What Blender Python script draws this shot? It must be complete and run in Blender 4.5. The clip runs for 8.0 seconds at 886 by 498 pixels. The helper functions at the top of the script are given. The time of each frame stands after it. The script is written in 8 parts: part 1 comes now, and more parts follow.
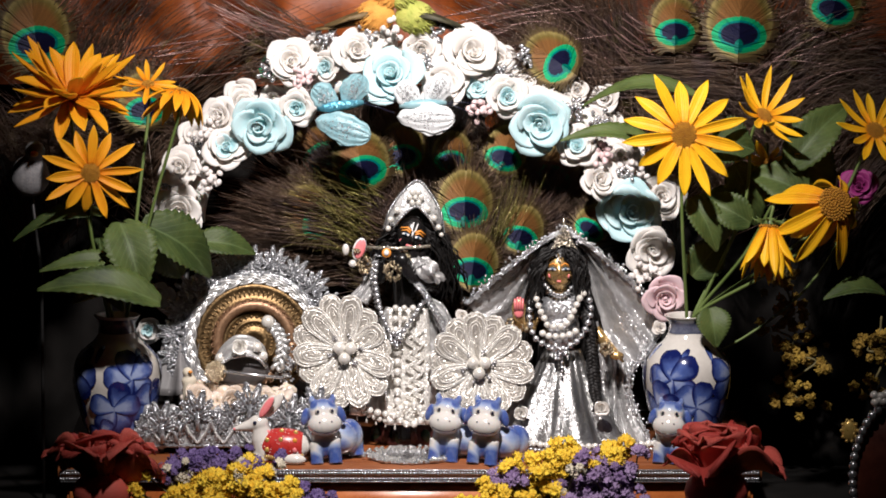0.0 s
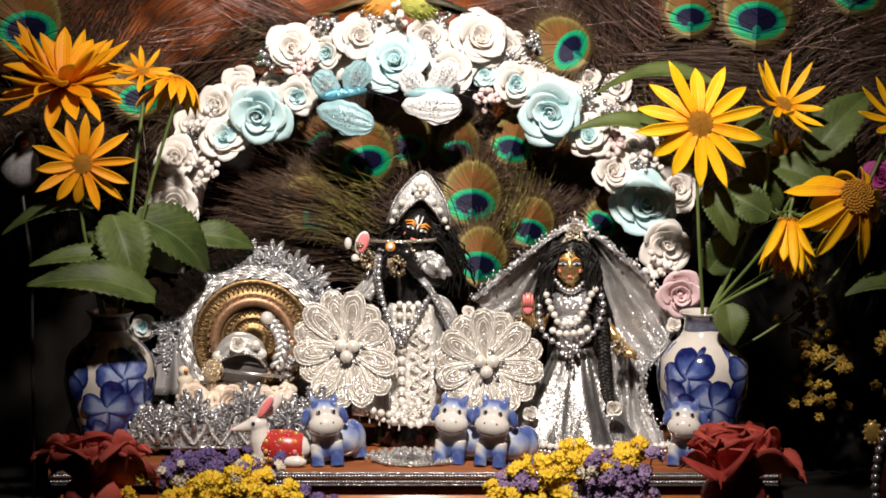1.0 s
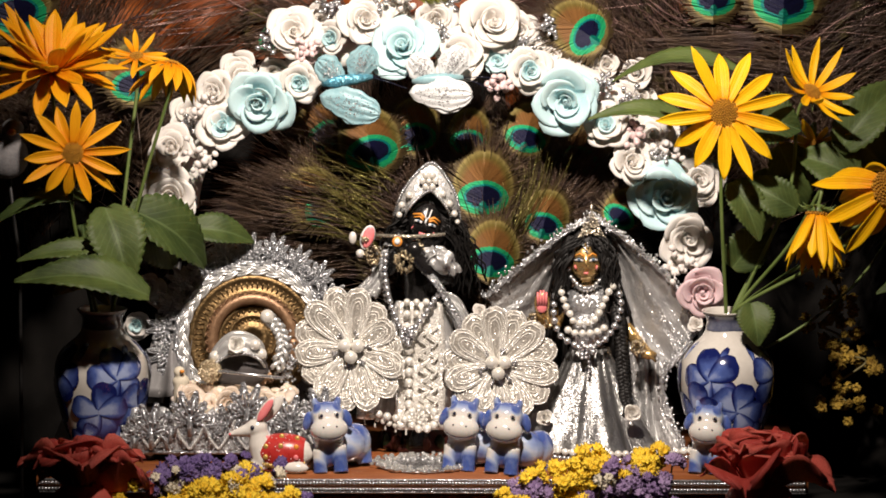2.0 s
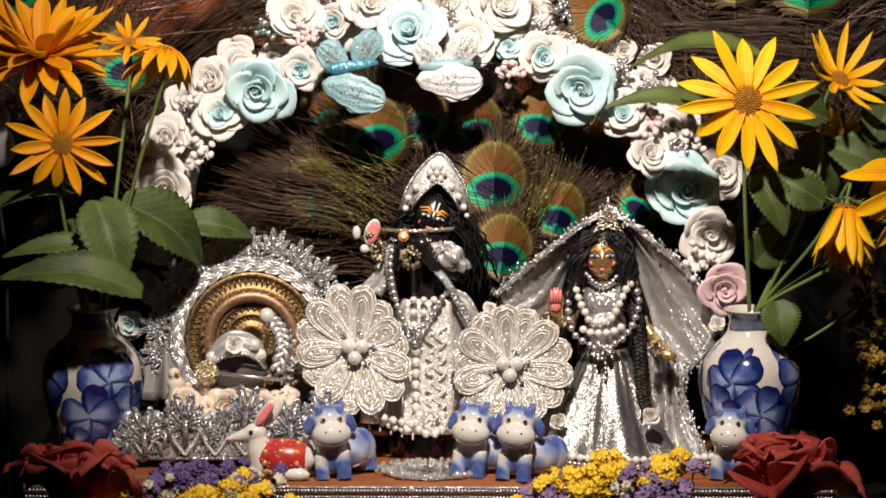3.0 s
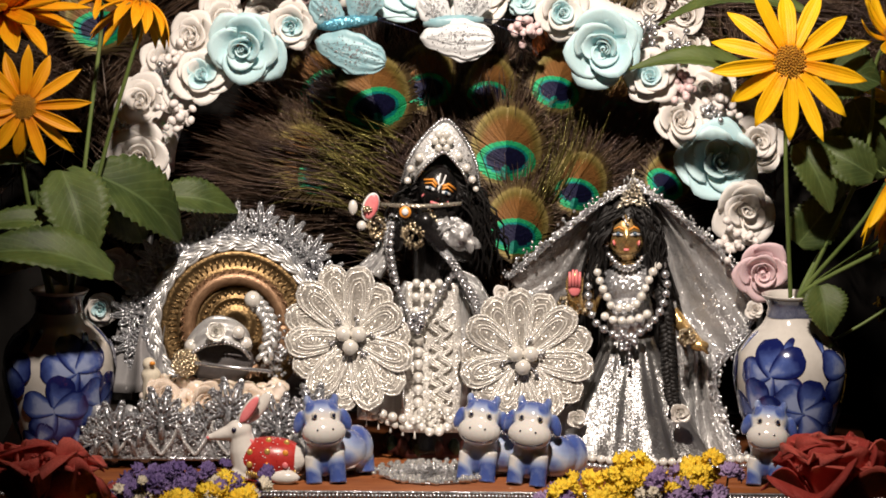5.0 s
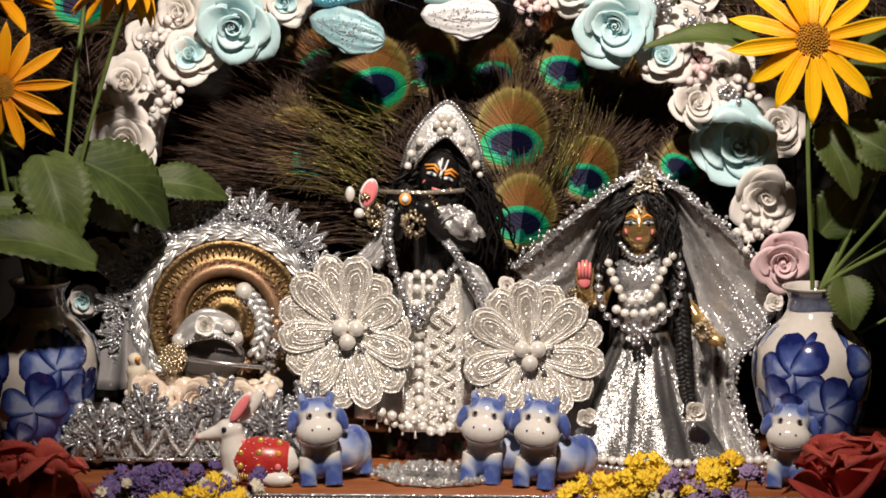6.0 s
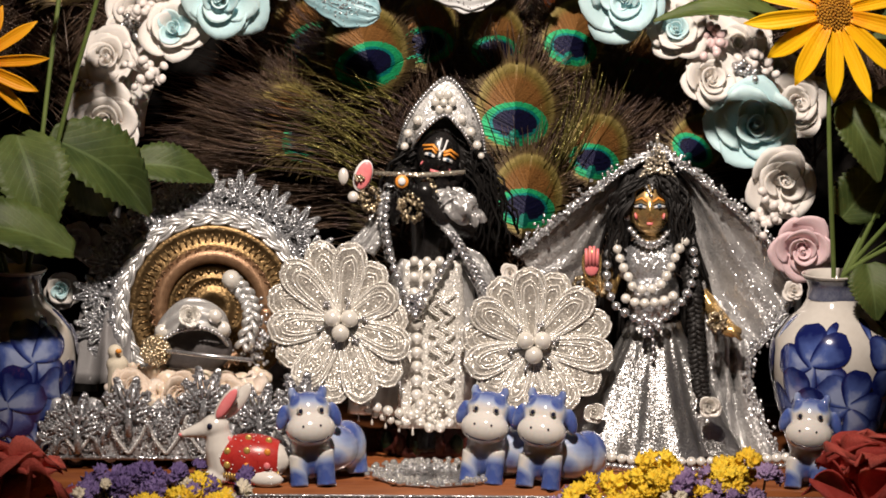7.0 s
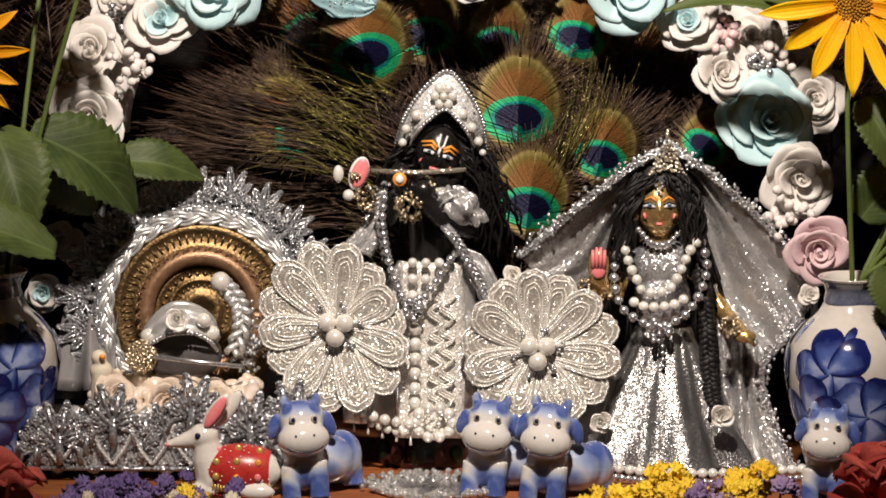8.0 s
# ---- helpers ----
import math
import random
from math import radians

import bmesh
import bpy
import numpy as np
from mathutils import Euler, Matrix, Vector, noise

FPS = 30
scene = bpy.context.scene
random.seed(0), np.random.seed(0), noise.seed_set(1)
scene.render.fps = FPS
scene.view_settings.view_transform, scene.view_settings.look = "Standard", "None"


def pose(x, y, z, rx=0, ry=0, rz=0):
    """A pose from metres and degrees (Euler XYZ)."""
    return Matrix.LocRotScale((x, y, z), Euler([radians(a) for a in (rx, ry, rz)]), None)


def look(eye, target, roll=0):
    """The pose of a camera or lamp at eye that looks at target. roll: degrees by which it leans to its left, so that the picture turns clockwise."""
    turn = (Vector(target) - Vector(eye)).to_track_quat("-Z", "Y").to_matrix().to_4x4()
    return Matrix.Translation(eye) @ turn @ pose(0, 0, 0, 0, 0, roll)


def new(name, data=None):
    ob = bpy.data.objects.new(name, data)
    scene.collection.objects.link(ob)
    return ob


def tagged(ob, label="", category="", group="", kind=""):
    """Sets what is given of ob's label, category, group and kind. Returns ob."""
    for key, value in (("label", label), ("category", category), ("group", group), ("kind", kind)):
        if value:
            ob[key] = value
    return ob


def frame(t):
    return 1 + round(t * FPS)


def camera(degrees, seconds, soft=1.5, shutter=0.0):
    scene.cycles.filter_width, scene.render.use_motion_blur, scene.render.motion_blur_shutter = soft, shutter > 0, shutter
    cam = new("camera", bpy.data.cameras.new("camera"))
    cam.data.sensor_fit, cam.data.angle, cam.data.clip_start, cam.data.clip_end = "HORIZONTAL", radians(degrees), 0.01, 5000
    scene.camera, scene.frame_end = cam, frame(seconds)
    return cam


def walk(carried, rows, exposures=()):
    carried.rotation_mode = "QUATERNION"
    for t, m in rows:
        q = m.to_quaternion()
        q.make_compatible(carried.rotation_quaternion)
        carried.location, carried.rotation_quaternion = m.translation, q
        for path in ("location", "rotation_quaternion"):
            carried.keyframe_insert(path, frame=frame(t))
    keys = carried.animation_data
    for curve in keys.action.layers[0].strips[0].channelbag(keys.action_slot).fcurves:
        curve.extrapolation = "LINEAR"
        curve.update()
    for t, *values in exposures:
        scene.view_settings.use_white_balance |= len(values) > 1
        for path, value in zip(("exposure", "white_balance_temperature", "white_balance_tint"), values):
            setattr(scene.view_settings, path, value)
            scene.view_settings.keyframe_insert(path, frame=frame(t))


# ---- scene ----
cam = camera(10.0, 8.0, soft=1.75)
PATH = [
    (0, pose(0.0000, -3.5650, 0.6400, 82.0000, 0.0, 0.0000) @ pose(0, 0, 0, 0, 0, 0.000)),
    (0.5, pose(0.0000, -3.5136, 0.6328, 81.9627, 0.0, 0.0496) @ pose(0, 0, 0, 0, 0, -0.011)),
    (1, pose(0.0000, -3.4286, 0.6209, 81.9289, 0.0, 0.0702) @ pose(0, 0, 0, 0, 0, 0.017)),
    (2.5, pose(0.0000, -3.1769, 0.5855, 81.8420, 0.0, 0.2378) @ pose(0, 0, 0, 0, 0, 0.131)),
    (3, pose(0.0000, -3.0965, 0.5742, 81.8073, 0.0, 0.2926) @ pose(0, 0, 0, 0, 0, 0.086)),
    (3.5, pose(0.0000, -3.0148, 0.5627, 81.7190, 0.0, 0.3201) @ pose(0, 0, 0, 0, 0, 0.121)),
    (4, pose(0.0000, -2.9357, 0.5516, 81.6061, 0.0, 0.3299) @ pose(0, 0, 0, 0, 0, 0.194)),
    (4.5, pose(0.0000, -2.8578, 0.5406, 81.5709, 0.0, 0.3593) @ pose(0, 0, 0, 0, 0, 0.262)),
    (6, pose(0.0000, -2.6329, 0.5090, 81.3776, 0.0, 0.4422) @ pose(0, 0, 0, 0, 0, 0.294)),
    (6.5, pose(0.0000, -2.5571, 0.4984, 81.2830, 0.0, 0.4399) @ pose(0, 0, 0, 0, 0, 0.244)),
    (7, pose(0.0000, -2.4854, 0.4883, 81.1755, 0.0, 0.4560) @ pose(0, 0, 0, 0, 0, 0.278)),
    (7.5, pose(0.0000, -2.4136, 0.4782, 81.1458, 0.0, 0.4716) @ pose(0, 0, 0, 0, 0, 0.281)),
    (8, pose(0.0000, -2.3727, 0.4725, 81.1484, 0.0, 0.4741) @ pose(0, 0, 0, 0, 0, 0.338)),
]
walk(cam, PATH, [(0, 0.07, 5780, 12), (1, 0.11, 6300, 12), (2.5, 0.03, 6450, 12), (8, -0.14, 6450, 13)])


# ---- world and lamps ----
world = bpy.data.worlds.new("dim_room")
scene.world = world
world.use_nodes = True
world.node_tree.nodes["Background"].inputs[0].default_value = (1.0, 0.86, 0.7, 1)
world.node_tree.nodes["Background"].inputs[1].default_value = 0.44
scene.view_settings.exposure = 0.0


def spot(name, eye, target, watts, angle, blend, size, colour):
    lamp = bpy.data.lights.new(name, "SPOT")
    lamp.energy, lamp.spot_size, lamp.spot_blend = watts, radians(angle), blend
    lamp.shadow_soft_size, lamp.color = size, colour
    ob = new(name, lamp)
    ob.matrix_world = look(eye, target)
    return ob


spot("altar_spotlight", (-0.02, -0.82, 0.95), (0.0, -0.01, 0.20), 100, 40.5, 1.0, 0.026, (1.0, 0.868, 0.742))


# ---- mesh helpers ----
class Geo:
    """Gathers vertices, faces, material slots and a pattern coordinate for one mesh."""

    def __init__(self):
        self.v, self.f, self.m, self.pat = [], [], [], []

    def add(self, verts, faces, mat=0, pat=None):
        base = len(self.v)
        self.v += [tuple(p) for p in verts]
        self.pat += pat if pat else [(0.0, 0.0, 0.0)] * len(verts)
        self.f += [tuple(i + base for i in f) for f in faces]
        self.m += [mat] * len(faces)

    def grid(self, fn, nu, nv, mat=0, wrap=False, thick=0.0):
        """A sheet fn(u, v); wrap closes it in u; thick gives it a back and a rim."""
        cols = nu if wrap else nu + 1
        pts = [[Vector(fn(i / nu, j / nv)) for i in range(cols)] for j in range(nv + 1)]
        pat = [(i / nu, j / nv, 0.0) for j in range(nv + 1) for i in range(cols)]
        quads = []
        for j in range(nv):
            for i in range(nu):
                k = (i + 1) % cols
                quads.append((j * cols + i, j * cols + k, (j + 1) * cols + k, (j + 1) * cols + i))
        flat = [p for row in pts for p in row]
        if not thick:
            self.add(flat, quads, mat, pat)
            return
        back = []
        for j in range(nv + 1):
            for i in range(cols):
                du = pts[j][min(i + 1, cols - 1)] - pts[j][max(i - 1, 0)]
                dv = pts[min(j + 1, nv)][i] - pts[max(j - 1, 0)][i]
                n = du.cross(dv)
                n = n.normalized() if n.length > 1e-12 else Vector((0, 0, 1))
                back.append(pts[j][i] - n * thick)
        n = len(flat)
        faces = quads + [tuple(i + n for i in reversed(q)) for q in quads]
        edge = [i for i in range(cols)] + [j * cols + cols - 1 for j in range(1, nv + 1)]
        edge += [nv * cols + i for i in range(cols - 2, -1, -1)] + [j * cols for j in range(nv - 1, 0, -1)]
        for a, b in zip(edge, edge[1:] + edge[:1]):
            faces.append((b, a, a + n, b + n))
        self.add(flat + back, faces, mat, pat + pat)

    def tube(self, pts, r, n=6, mat=0, flat=1.0):
        """A rounded line through pts; r is a radius or a function of 0..1."""
        pts = [Vector(p) for p in pts]
        size = r if callable(r) else (lambda t: r)
        side = None
        verts, faces, pat = [], [], []
        for i, p in enumerate(pts):
            way = (pts[min(i + 1, len(pts) - 1)] - pts[max(i - 1, 0)]).normalized()
            if side is None:
                side = way.cross(Vector((0.31, -0.9, 0.3))).normalized()
            side = (side - way * side.dot(way)).normalized()
            other = way.cross(side)
            t = i / max(1, len(pts) - 1)
            for k in range(n):
                a = 2 * math.pi * k / n
                verts.append(p + (side * math.cos(a) + other * math.sin(a) * flat) * size(t))
                pat.append((k / n, t, 0.0))
        for i in range(len(pts) - 1):
            for k in range(n):
                l = (k + 1) % n
                faces.append((i * n + k, i * n + l, (i + 1) * n + l, (i + 1) * n + k))
        faces.append(tuple(reversed(range(n))))
        faces.append(tuple((len(pts) - 1) * n + k for k in range(n)))
        self.add(verts, faces, mat, pat)

    def ball(self, c, r, mat=0, nu=10, nv=7, turn=None):
        """An ellipsoid of radii r round c."""
        r = (r, r, r) if isinstance(r, (int, float)) else r
        c = Vector(c)
        verts, pat = [], []
        for j in range(1, nv):
            b = math.pi * j / nv
            for i in range(nu):
                a = 2 * math.pi * i / nu
                p = Vector((r[0] * math.sin(b) * math.cos(a), r[1] * math.sin(b) * math.sin(a), r[2] * math.cos(b)))
                verts.append(c + (turn @ p if turn else p))
                pat.append((i / nu, j / nv, 0.0))
        top, low = Vector((0, 0, r[2])), Vector((0, 0, -r[2]))
        verts += [c + (turn @ top if turn else top), c + (turn @ low if turn else low)]
        pat += [(0.5, 0, 0), (0.5, 1, 0)]
        faces = []
        for j in range(nv - 2):
            for i in range(nu):
                k = (i + 1) % nu
                faces.append((j * nu + i, (j + 1) * nu + i, (j + 1) * nu + k, j * nu + k))
        n = (nv - 1) * nu
        for i in range(nu):
            k = (i + 1) % nu
            faces.append((n, i, k))
            faces.append((n + 1, (nv - 2) * nu + k, (nv - 2) * nu + i))
        self.add(verts, faces, mat, pat)

    def lathe(self, prof, n=28, mat=0, m=None, wave=None):
        """Turns (radius, height) pairs round z."""
        m = m or Matrix.Identity(4)

        def fn(u, v):
            t = v * (len(prof) - 1)
            i = min(int(t + 1e-6), len(prof) - 2)
            f = t - i
            r = prof[i][0] * (1 - f) + prof[i + 1][0] * f
            h = prof[i][1] * (1 - f) + prof[i + 1][1] * f
            a = 2 * math.pi * u
            if wave:
                r *= wave(a, v)
            return m @ Vector((r * math.cos(a), r * math.sin(a), h))

        self.grid(fn, n, len(prof) - 1, mat, wrap=True)

    def box(self, lo, hi, mat=0, bevel=0.0):
        bm = bmesh.new()
        bmesh.ops.create_cube(bm, size=1)
        for p in bm.verts:
            p.co = Vector([lo[i] + (p.co[i] + 0.5) * (hi[i] - lo[i]) for i in range(3)])
        if bevel:
            bmesh.ops.bevel(bm, geom=bm.edges[:], offset=bevel, segments=2, affect="EDGES")
        bm.verts.index_update()
        self.add([p.co.copy() for p in bm.verts], [[p.index for p in f.verts] for f in bm.faces], mat)
        bm.free()

    def join(self, other, m, shift=0):
        base = len(self.v)
        self.v += [tuple(m @ Vector(p)) for p in other.v]
        self.pat += other.pat
        self.f += [tuple(i + base for i in f) for f in other.f]
        self.m += [k + shift for k in other.m]

    def mesh(self, name, mats, smooth=True):
        me = bpy.data.meshes.new(name)
        me.from_pydata(self.v, [], self.f)
        for one in mats if isinstance(mats, (list, tuple)) else [mats]:
            me.materials.append(one)
        me.polygons.foreach_set("material_index", self.m)
        me.polygons.foreach_set("use_smooth", [smooth] * len(self.f))
        at = me.attributes.new("pat", "FLOAT_VECTOR", "POINT")
        at.data.foreach_set("vector", [c for p in self.pat for c in p])
        me.update()
        return me


def thing(name, label, category, at=(0, 0, 0), group="", kind="", turn=None):
    """An Empty at the base of a thing."""
    ob = new(name)
    ob.empty_display_size = 0.01
    ob.matrix_basis = Matrix.Translation(at) @ (turn or Matrix.Identity(4))
    return tagged(ob, label, category, group, kind)


def solid(name, g, mats, label, category, m=None, group="", kind="", smooth=True):
    """A thing that is one mesh."""
    ob = new(name, g.mesh(name, mats, smooth))
    if m:
        ob.matrix_basis = m
    return tagged(ob, label, category, group, kind)


def part(name, g, mats, parent, label="", m=None, smooth=True, kind=""):
    """A mesh under a thing or a part; g may be a Geo or a mesh made before."""
    ob = new(name, g.mesh(name, mats, smooth) if isinstance(g, Geo) else g)
    ob.parent = parent
    if m:
        ob.matrix_basis = m
    return tagged(ob, label, kind=kind)


def facing(at, way, spin=0.0, size=1.0):
    """A pose whose z axis points along way."""
    q = Vector(way).normalized().to_track_quat("Z", "Y").to_matrix().to_4x4()
    return Matrix.Translation(at) @ q @ Matrix.Rotation(spin, 4, "Z") @ Matrix.Scale(size, 4)


def bow(a, b, lift, n=10):
    """Points from a to b, bowed by the vector lift in the middle."""
    a, b, lift = Vector(a), Vector(b), Vector(lift)
    return [a.lerp(b, i / n) + lift * math.sin(math.pi * i / n) for i in range(n + 1)]


def spline(pts, n=8):
    """A smooth line through pts."""
    p = [Vector(q) for q in pts]
    p = [2 * p[0] - p[1]] + p + [2 * p[-1] - p[-2]]
    out = []
    for i in range(1, len(p) - 2):
        for k in range(n):
            t = k / n
            out.append(0.5 * (2 * p[i] + (p[i + 1] - p[i - 1]) * t + (2 * p[i - 1] - 5 * p[i] + 4 * p[i + 1] - p[i + 2]) * t * t
                              + (3 * p[i] - p[i - 1] - 3 * p[i + 1] + p[i + 2]) * t ** 3))
    return out + [p[-2]]


rnd = random.Random(7)

# ---- materials ----
class Nodes:
    """Short hand for building a node material."""

    def __init__(self, name):
        self.mat = bpy.data.materials.new(name)
        self.mat.use_nodes = True
        self.tree = self.mat.node_tree
        self.out = self.tree.nodes["Principled BSDF"]
        self.co = self.node("ShaderNodeTexCoord").outputs["Object"]

    def node(self, kind, **sets):
        n = self.tree.nodes.new(kind)
        for k, v in sets.items():
            if k == "op":
                n.operation = v
            elif k == "dims":
                n.noise_dimensions = v
            elif k == "kind":
                n.feature = v
            elif k == "mix":
                n.data_type = v
        return n

    def link(self, a, b):
        self.tree.links.new(a, b)

    def noise(self, scale, detail=3.0, rough=0.55, co=None):
        n = self.node("ShaderNodeTexNoise")
        n.inputs["Scale"].default_value, n.inputs["Detail"].default_value = scale, detail
        n.inputs["Roughness"].default_value = rough
        self.link(co or self.co, n.inputs["Vector"])
        return n.outputs[0]

    def math(self, op, a, b=0.0, c=None):
        n = self.node("ShaderNodeMath", op=op)
        for i, x in enumerate((a, b, c)):
            if x is None:
                continue
            if isinstance(x, (int, float)):
                n.inputs[i].default_value = x
            else:
                self.link(x, n.inputs[i])
        return n.outputs[0]

    def ramp(self, fac, stops):
        n = self.node("ShaderNodeValToRGB")
        e = n.color_ramp.elements
        while len(e) < len(stops):
            e.new(0.5)
        for el, (p, c) in zip(e, stops):
            el.position, el.color = p, (*c, 1)
        self.link(fac, n.inputs[0])
        return n.outputs[0]

    def blend(self, fac, a, b):
        n = self.node("ShaderNodeMix", mix="RGBA")
        for i, x in ((0, fac), (6, a), (7, b)):
            if isinstance(x, (int, float)):
                n.inputs[i].default_value = x
            elif isinstance(x, tuple):
                n.inputs[i].default_value = (*x, 1)
            else:
                self.link(x, n.inputs[i])
        return n.outputs[2]

    def bump(self, height, strength, distance=0.0005):
        n = self.node("ShaderNodeBump")
        n.inputs["Strength"].default_value, n.inputs["Distance"].default_value = strength, distance
        self.link(height, n.inputs["Height"])
        self.link(n.outputs[0], self.out.inputs["Normal"])
        return n

    def pat(self):
        n = self.node("ShaderNodeAttribute")
        n.attribute_name = "pat"
        s = self.node("ShaderNodeSeparateXYZ")
        self.link(n.outputs["Vector"], s.inputs[0])
        return s.outputs[0], s.outputs[1]

    def random(self):
        return self.node("ShaderNodeObjectInfo").outputs["Random"]

    def put(self, **vals):
        names = dict(colour="Base Color", rough="Roughness", metal="Metallic", coat="Coat Weight", sss="Subsurface Weight",
                     sheen="Sheen Weight", trans="Transmission Weight", spec="Specular IOR Level", coat_rough="Coat Roughness",
                     alpha="Alpha", aniso="Anisotropic", ior="IOR")
        for k, v in vals.items():
            i = self.out.inputs[names[k]]
            if isinstance(v, (int, float)):
                i.default_value = v
            elif isinstance(v, tuple):
                i.default_value = (*v, 1)
            else:
                self.link(v, i)
        return self.mat


def plain(name, dark, light, scale=60.0, rough=0.5, bump=0.2, fine=900.0, depth=0.0004, vary=0.0, **more):
    """Two tones mixed by coarse and fine noise, with a fine relief."""
    n = Nodes(name)
    a, b = n.noise(scale), n.noise(fine, 2.0)
    f = n.math("ADD", n.math("MULTIPLY", a, 0.7), n.math("MULTIPLY", b, 0.3))
    if vary:
        f = n.math("ADD", f, n.math("MULTIPLY", n.math("SUBTRACT", n.random(), 0.5), vary))
    c = n.ramp(f, [(0.3, dark), (0.7, light)])
    if bump:
        n.bump(b, bump, depth)
    r = n.math("ADD", n.math("MULTIPLY", a, 0.2), rough - 0.1)
    return n.put(colour=c, rough=r, **more)


def glitter(name, dark, light, cell=1400.0, rough=0.24, tilt=0.9, metal=0.75, alpha=1.0):
    """Metal thread and foil: small facets, each at its own tilt."""
    n = Nodes(name)
    v = n.node("ShaderNodeTexVoronoi")
    v.inputs["Scale"].default_value = cell
    n.link(n.co, v.inputs["Vector"])
    sub = n.node("ShaderNodeVectorMath", op="SUBTRACT")
    n.link(v.outputs["Color"], sub.inputs[0])
    sub.inputs[1].default_value = (0.5, 0.5, 0.5)
    sc = n.node("ShaderNodeVectorMath", op="SCALE")
    n.link(sub.outputs[0], sc.inputs[0])
    sc.inputs["Scale"].default_value = tilt
    geo = n.node("ShaderNodeNewGeometry")
    plus = n.node("ShaderNodeVectorMath", op="ADD")
    n.link(geo.outputs["Normal"], plus.inputs[0])
    n.link(sc.outputs[0], plus.inputs[1])
    unit = n.node("ShaderNodeVectorMath", op="NORMALIZE")
    n.link(plus.outputs[0], unit.inputs[0])
    n.link(unit.outputs[0], n.out.inputs["Normal"])
    c = n.ramp(n.noise(90.0), [(0.3, dark), (0.7, light)])
    return n.put(colour=c, rough=rough, metal=metal, alpha=alpha)


BLACK_CLOTH = plain("black_cloth", (0.006, 0.0055, 0.005), (0.013, 0.0115, 0.0105), 40, 0.95, 0.5, 1500, spec=0.12)
FOAM_WHITE = plain("white_foam", (0.70, 0.655, 0.60), (0.84, 0.80, 0.75), 50, 0.6, 0.1, 1600, vary=0.2, sss=0.08)
FOAM_TEAL = plain("teal_foam", (0.46, 0.68, 0.71), (0.62, 0.81, 0.82), 50, 0.6, 0.1, 1600, vary=0.3, sss=0.08)
FOAM_PINK = plain("pink_foam", (0.70, 0.46, 0.49), (0.80, 0.62, 0.63), 50, 0.6, 0.1, 1600, sss=0.08)
BERRY_WHITE = plain("white_berry", (0.72, 0.66, 0.62), (0.84, 0.80, 0.77), 200, 0.3, 0.05, 2000)
BERRY_PINK = plain("pink_berry", (0.72, 0.52, 0.52), (0.82, 0.66, 0.65), 200, 0.3, 0.05, 2000)
SILVER_BEAD = plain("silver_bead", (0.55, 0.56, 0.58), (0.75, 0.75, 0.77), 300, 0.25, 0.0, metal=0.85)
PEARL = plain("pearl", (0.72, 0.69, 0.62), (0.86, 0.83, 0.77), 500, 0.20, 0.0, vary=0.4, spec=1.0, coat=1.0, coat_rough=0.04, metal=0.18)
SILVER_GLITTER = glitter("silver_glitter", (0.54, 0.55, 0.57), (0.78, 0.79, 0.80), 2200)
SILVER_FINE = glitter("silver_satin", (0.62, 0.62, 0.62), (0.82, 0.82, 0.81), 3600, 0.30, 0.5, 0.8)
VEIL = glitter("silver_veil", (0.50, 0.50, 0.50), (0.74, 0.74, 0.73), 2900, 0.25, 0.95, 0.60, 0.86)
GOWN = glitter("silver_gown_satin", (0.33, 0.33, 0.33), (0.50, 0.50, 0.49), 3200, 0.30, 0.52, 0.90)
WHITE_GLITTER = glitter("white_crystal_net", (0.62, 0.62, 0.61), (0.86, 0.86, 0.84), 1500, 0.25, 0.9, 0.35)
GOLD_GLITTER = glitter("gold_beadwork", (0.42, 0.33, 0.20), (0.72, 0.62, 0.45), 1500, 0.25, 0.8)
TEAL_GLITTER = glitter("teal_glitter", (0.10, 0.38, 0.55), (0.25, 0.60, 0.72), 1700, 0.3, 0.9, 0.6)
GOLD = plain("brass", (0.115, 0.074, 0.034), (0.27, 0.18, 0.085), 110, 0.42, 0.9, 600, metal=1.0)
HAIR = plain("black_hair", (0.004, 0.004, 0.004), (0.014, 0.012, 0.011), 300, 0.50, 0.6, 1600, spec=0.35)
BLACK_STONE = plain("polished_black_stone", (0.006, 0.006, 0.006), (0.016, 0.014, 0.014), 80, 0.25, 0.0)
GOLD_SKIN = plain("gilded_brass", (0.52, 0.33, 0.12), (0.68, 0.46, 0.20), 120, 0.25, 0.05, 900, metal=0.75)
RED_PAINT = plain("red_paint", (0.35, 0.02, 0.02), (0.5, 0.04, 0.03), 200, 0.3, 0.1)
PINK_PAINT = plain("pink_paint", (0.75, 0.16, 0.18), (0.85, 0.28, 0.28), 150, 0.35, 0.1)
IRIS_BLUE = plain("blue_grey_paint", (0.10, 0.17, 0.26), (0.16, 0.25, 0.34), 200, 0.3, 0.0)
ORANGE_PAINT = plain("orange_paint", (0.75, 0.26, 0.03), (0.85, 0.36, 0.06), 200, 0.4, 0.0)
WHITE_PAINT = plain("white_paint", (0.75, 0.74, 0.72), (0.82, 0.81, 0.80), 200, 0.35, 0.0)
GLAZE_WHITE = plain("white_glaze", (0.52, 0.49, 0.44), (0.64, 0.61, 0.56), 30, 0.12, 0.02, 300, coat=1.0, coat_rough=0.04)
STEM = plain("green_stem", (0.075, 0.12, 0.025), (0.15, 0.20, 0.055), 60, 0.5, 0.3, 900)
BRONZE = plain("bronze_thread", (0.20, 0.11, 0.06), (0.38, 0.23, 0.13), 300, 0.35, 0.5, 1500, metal=0.55)
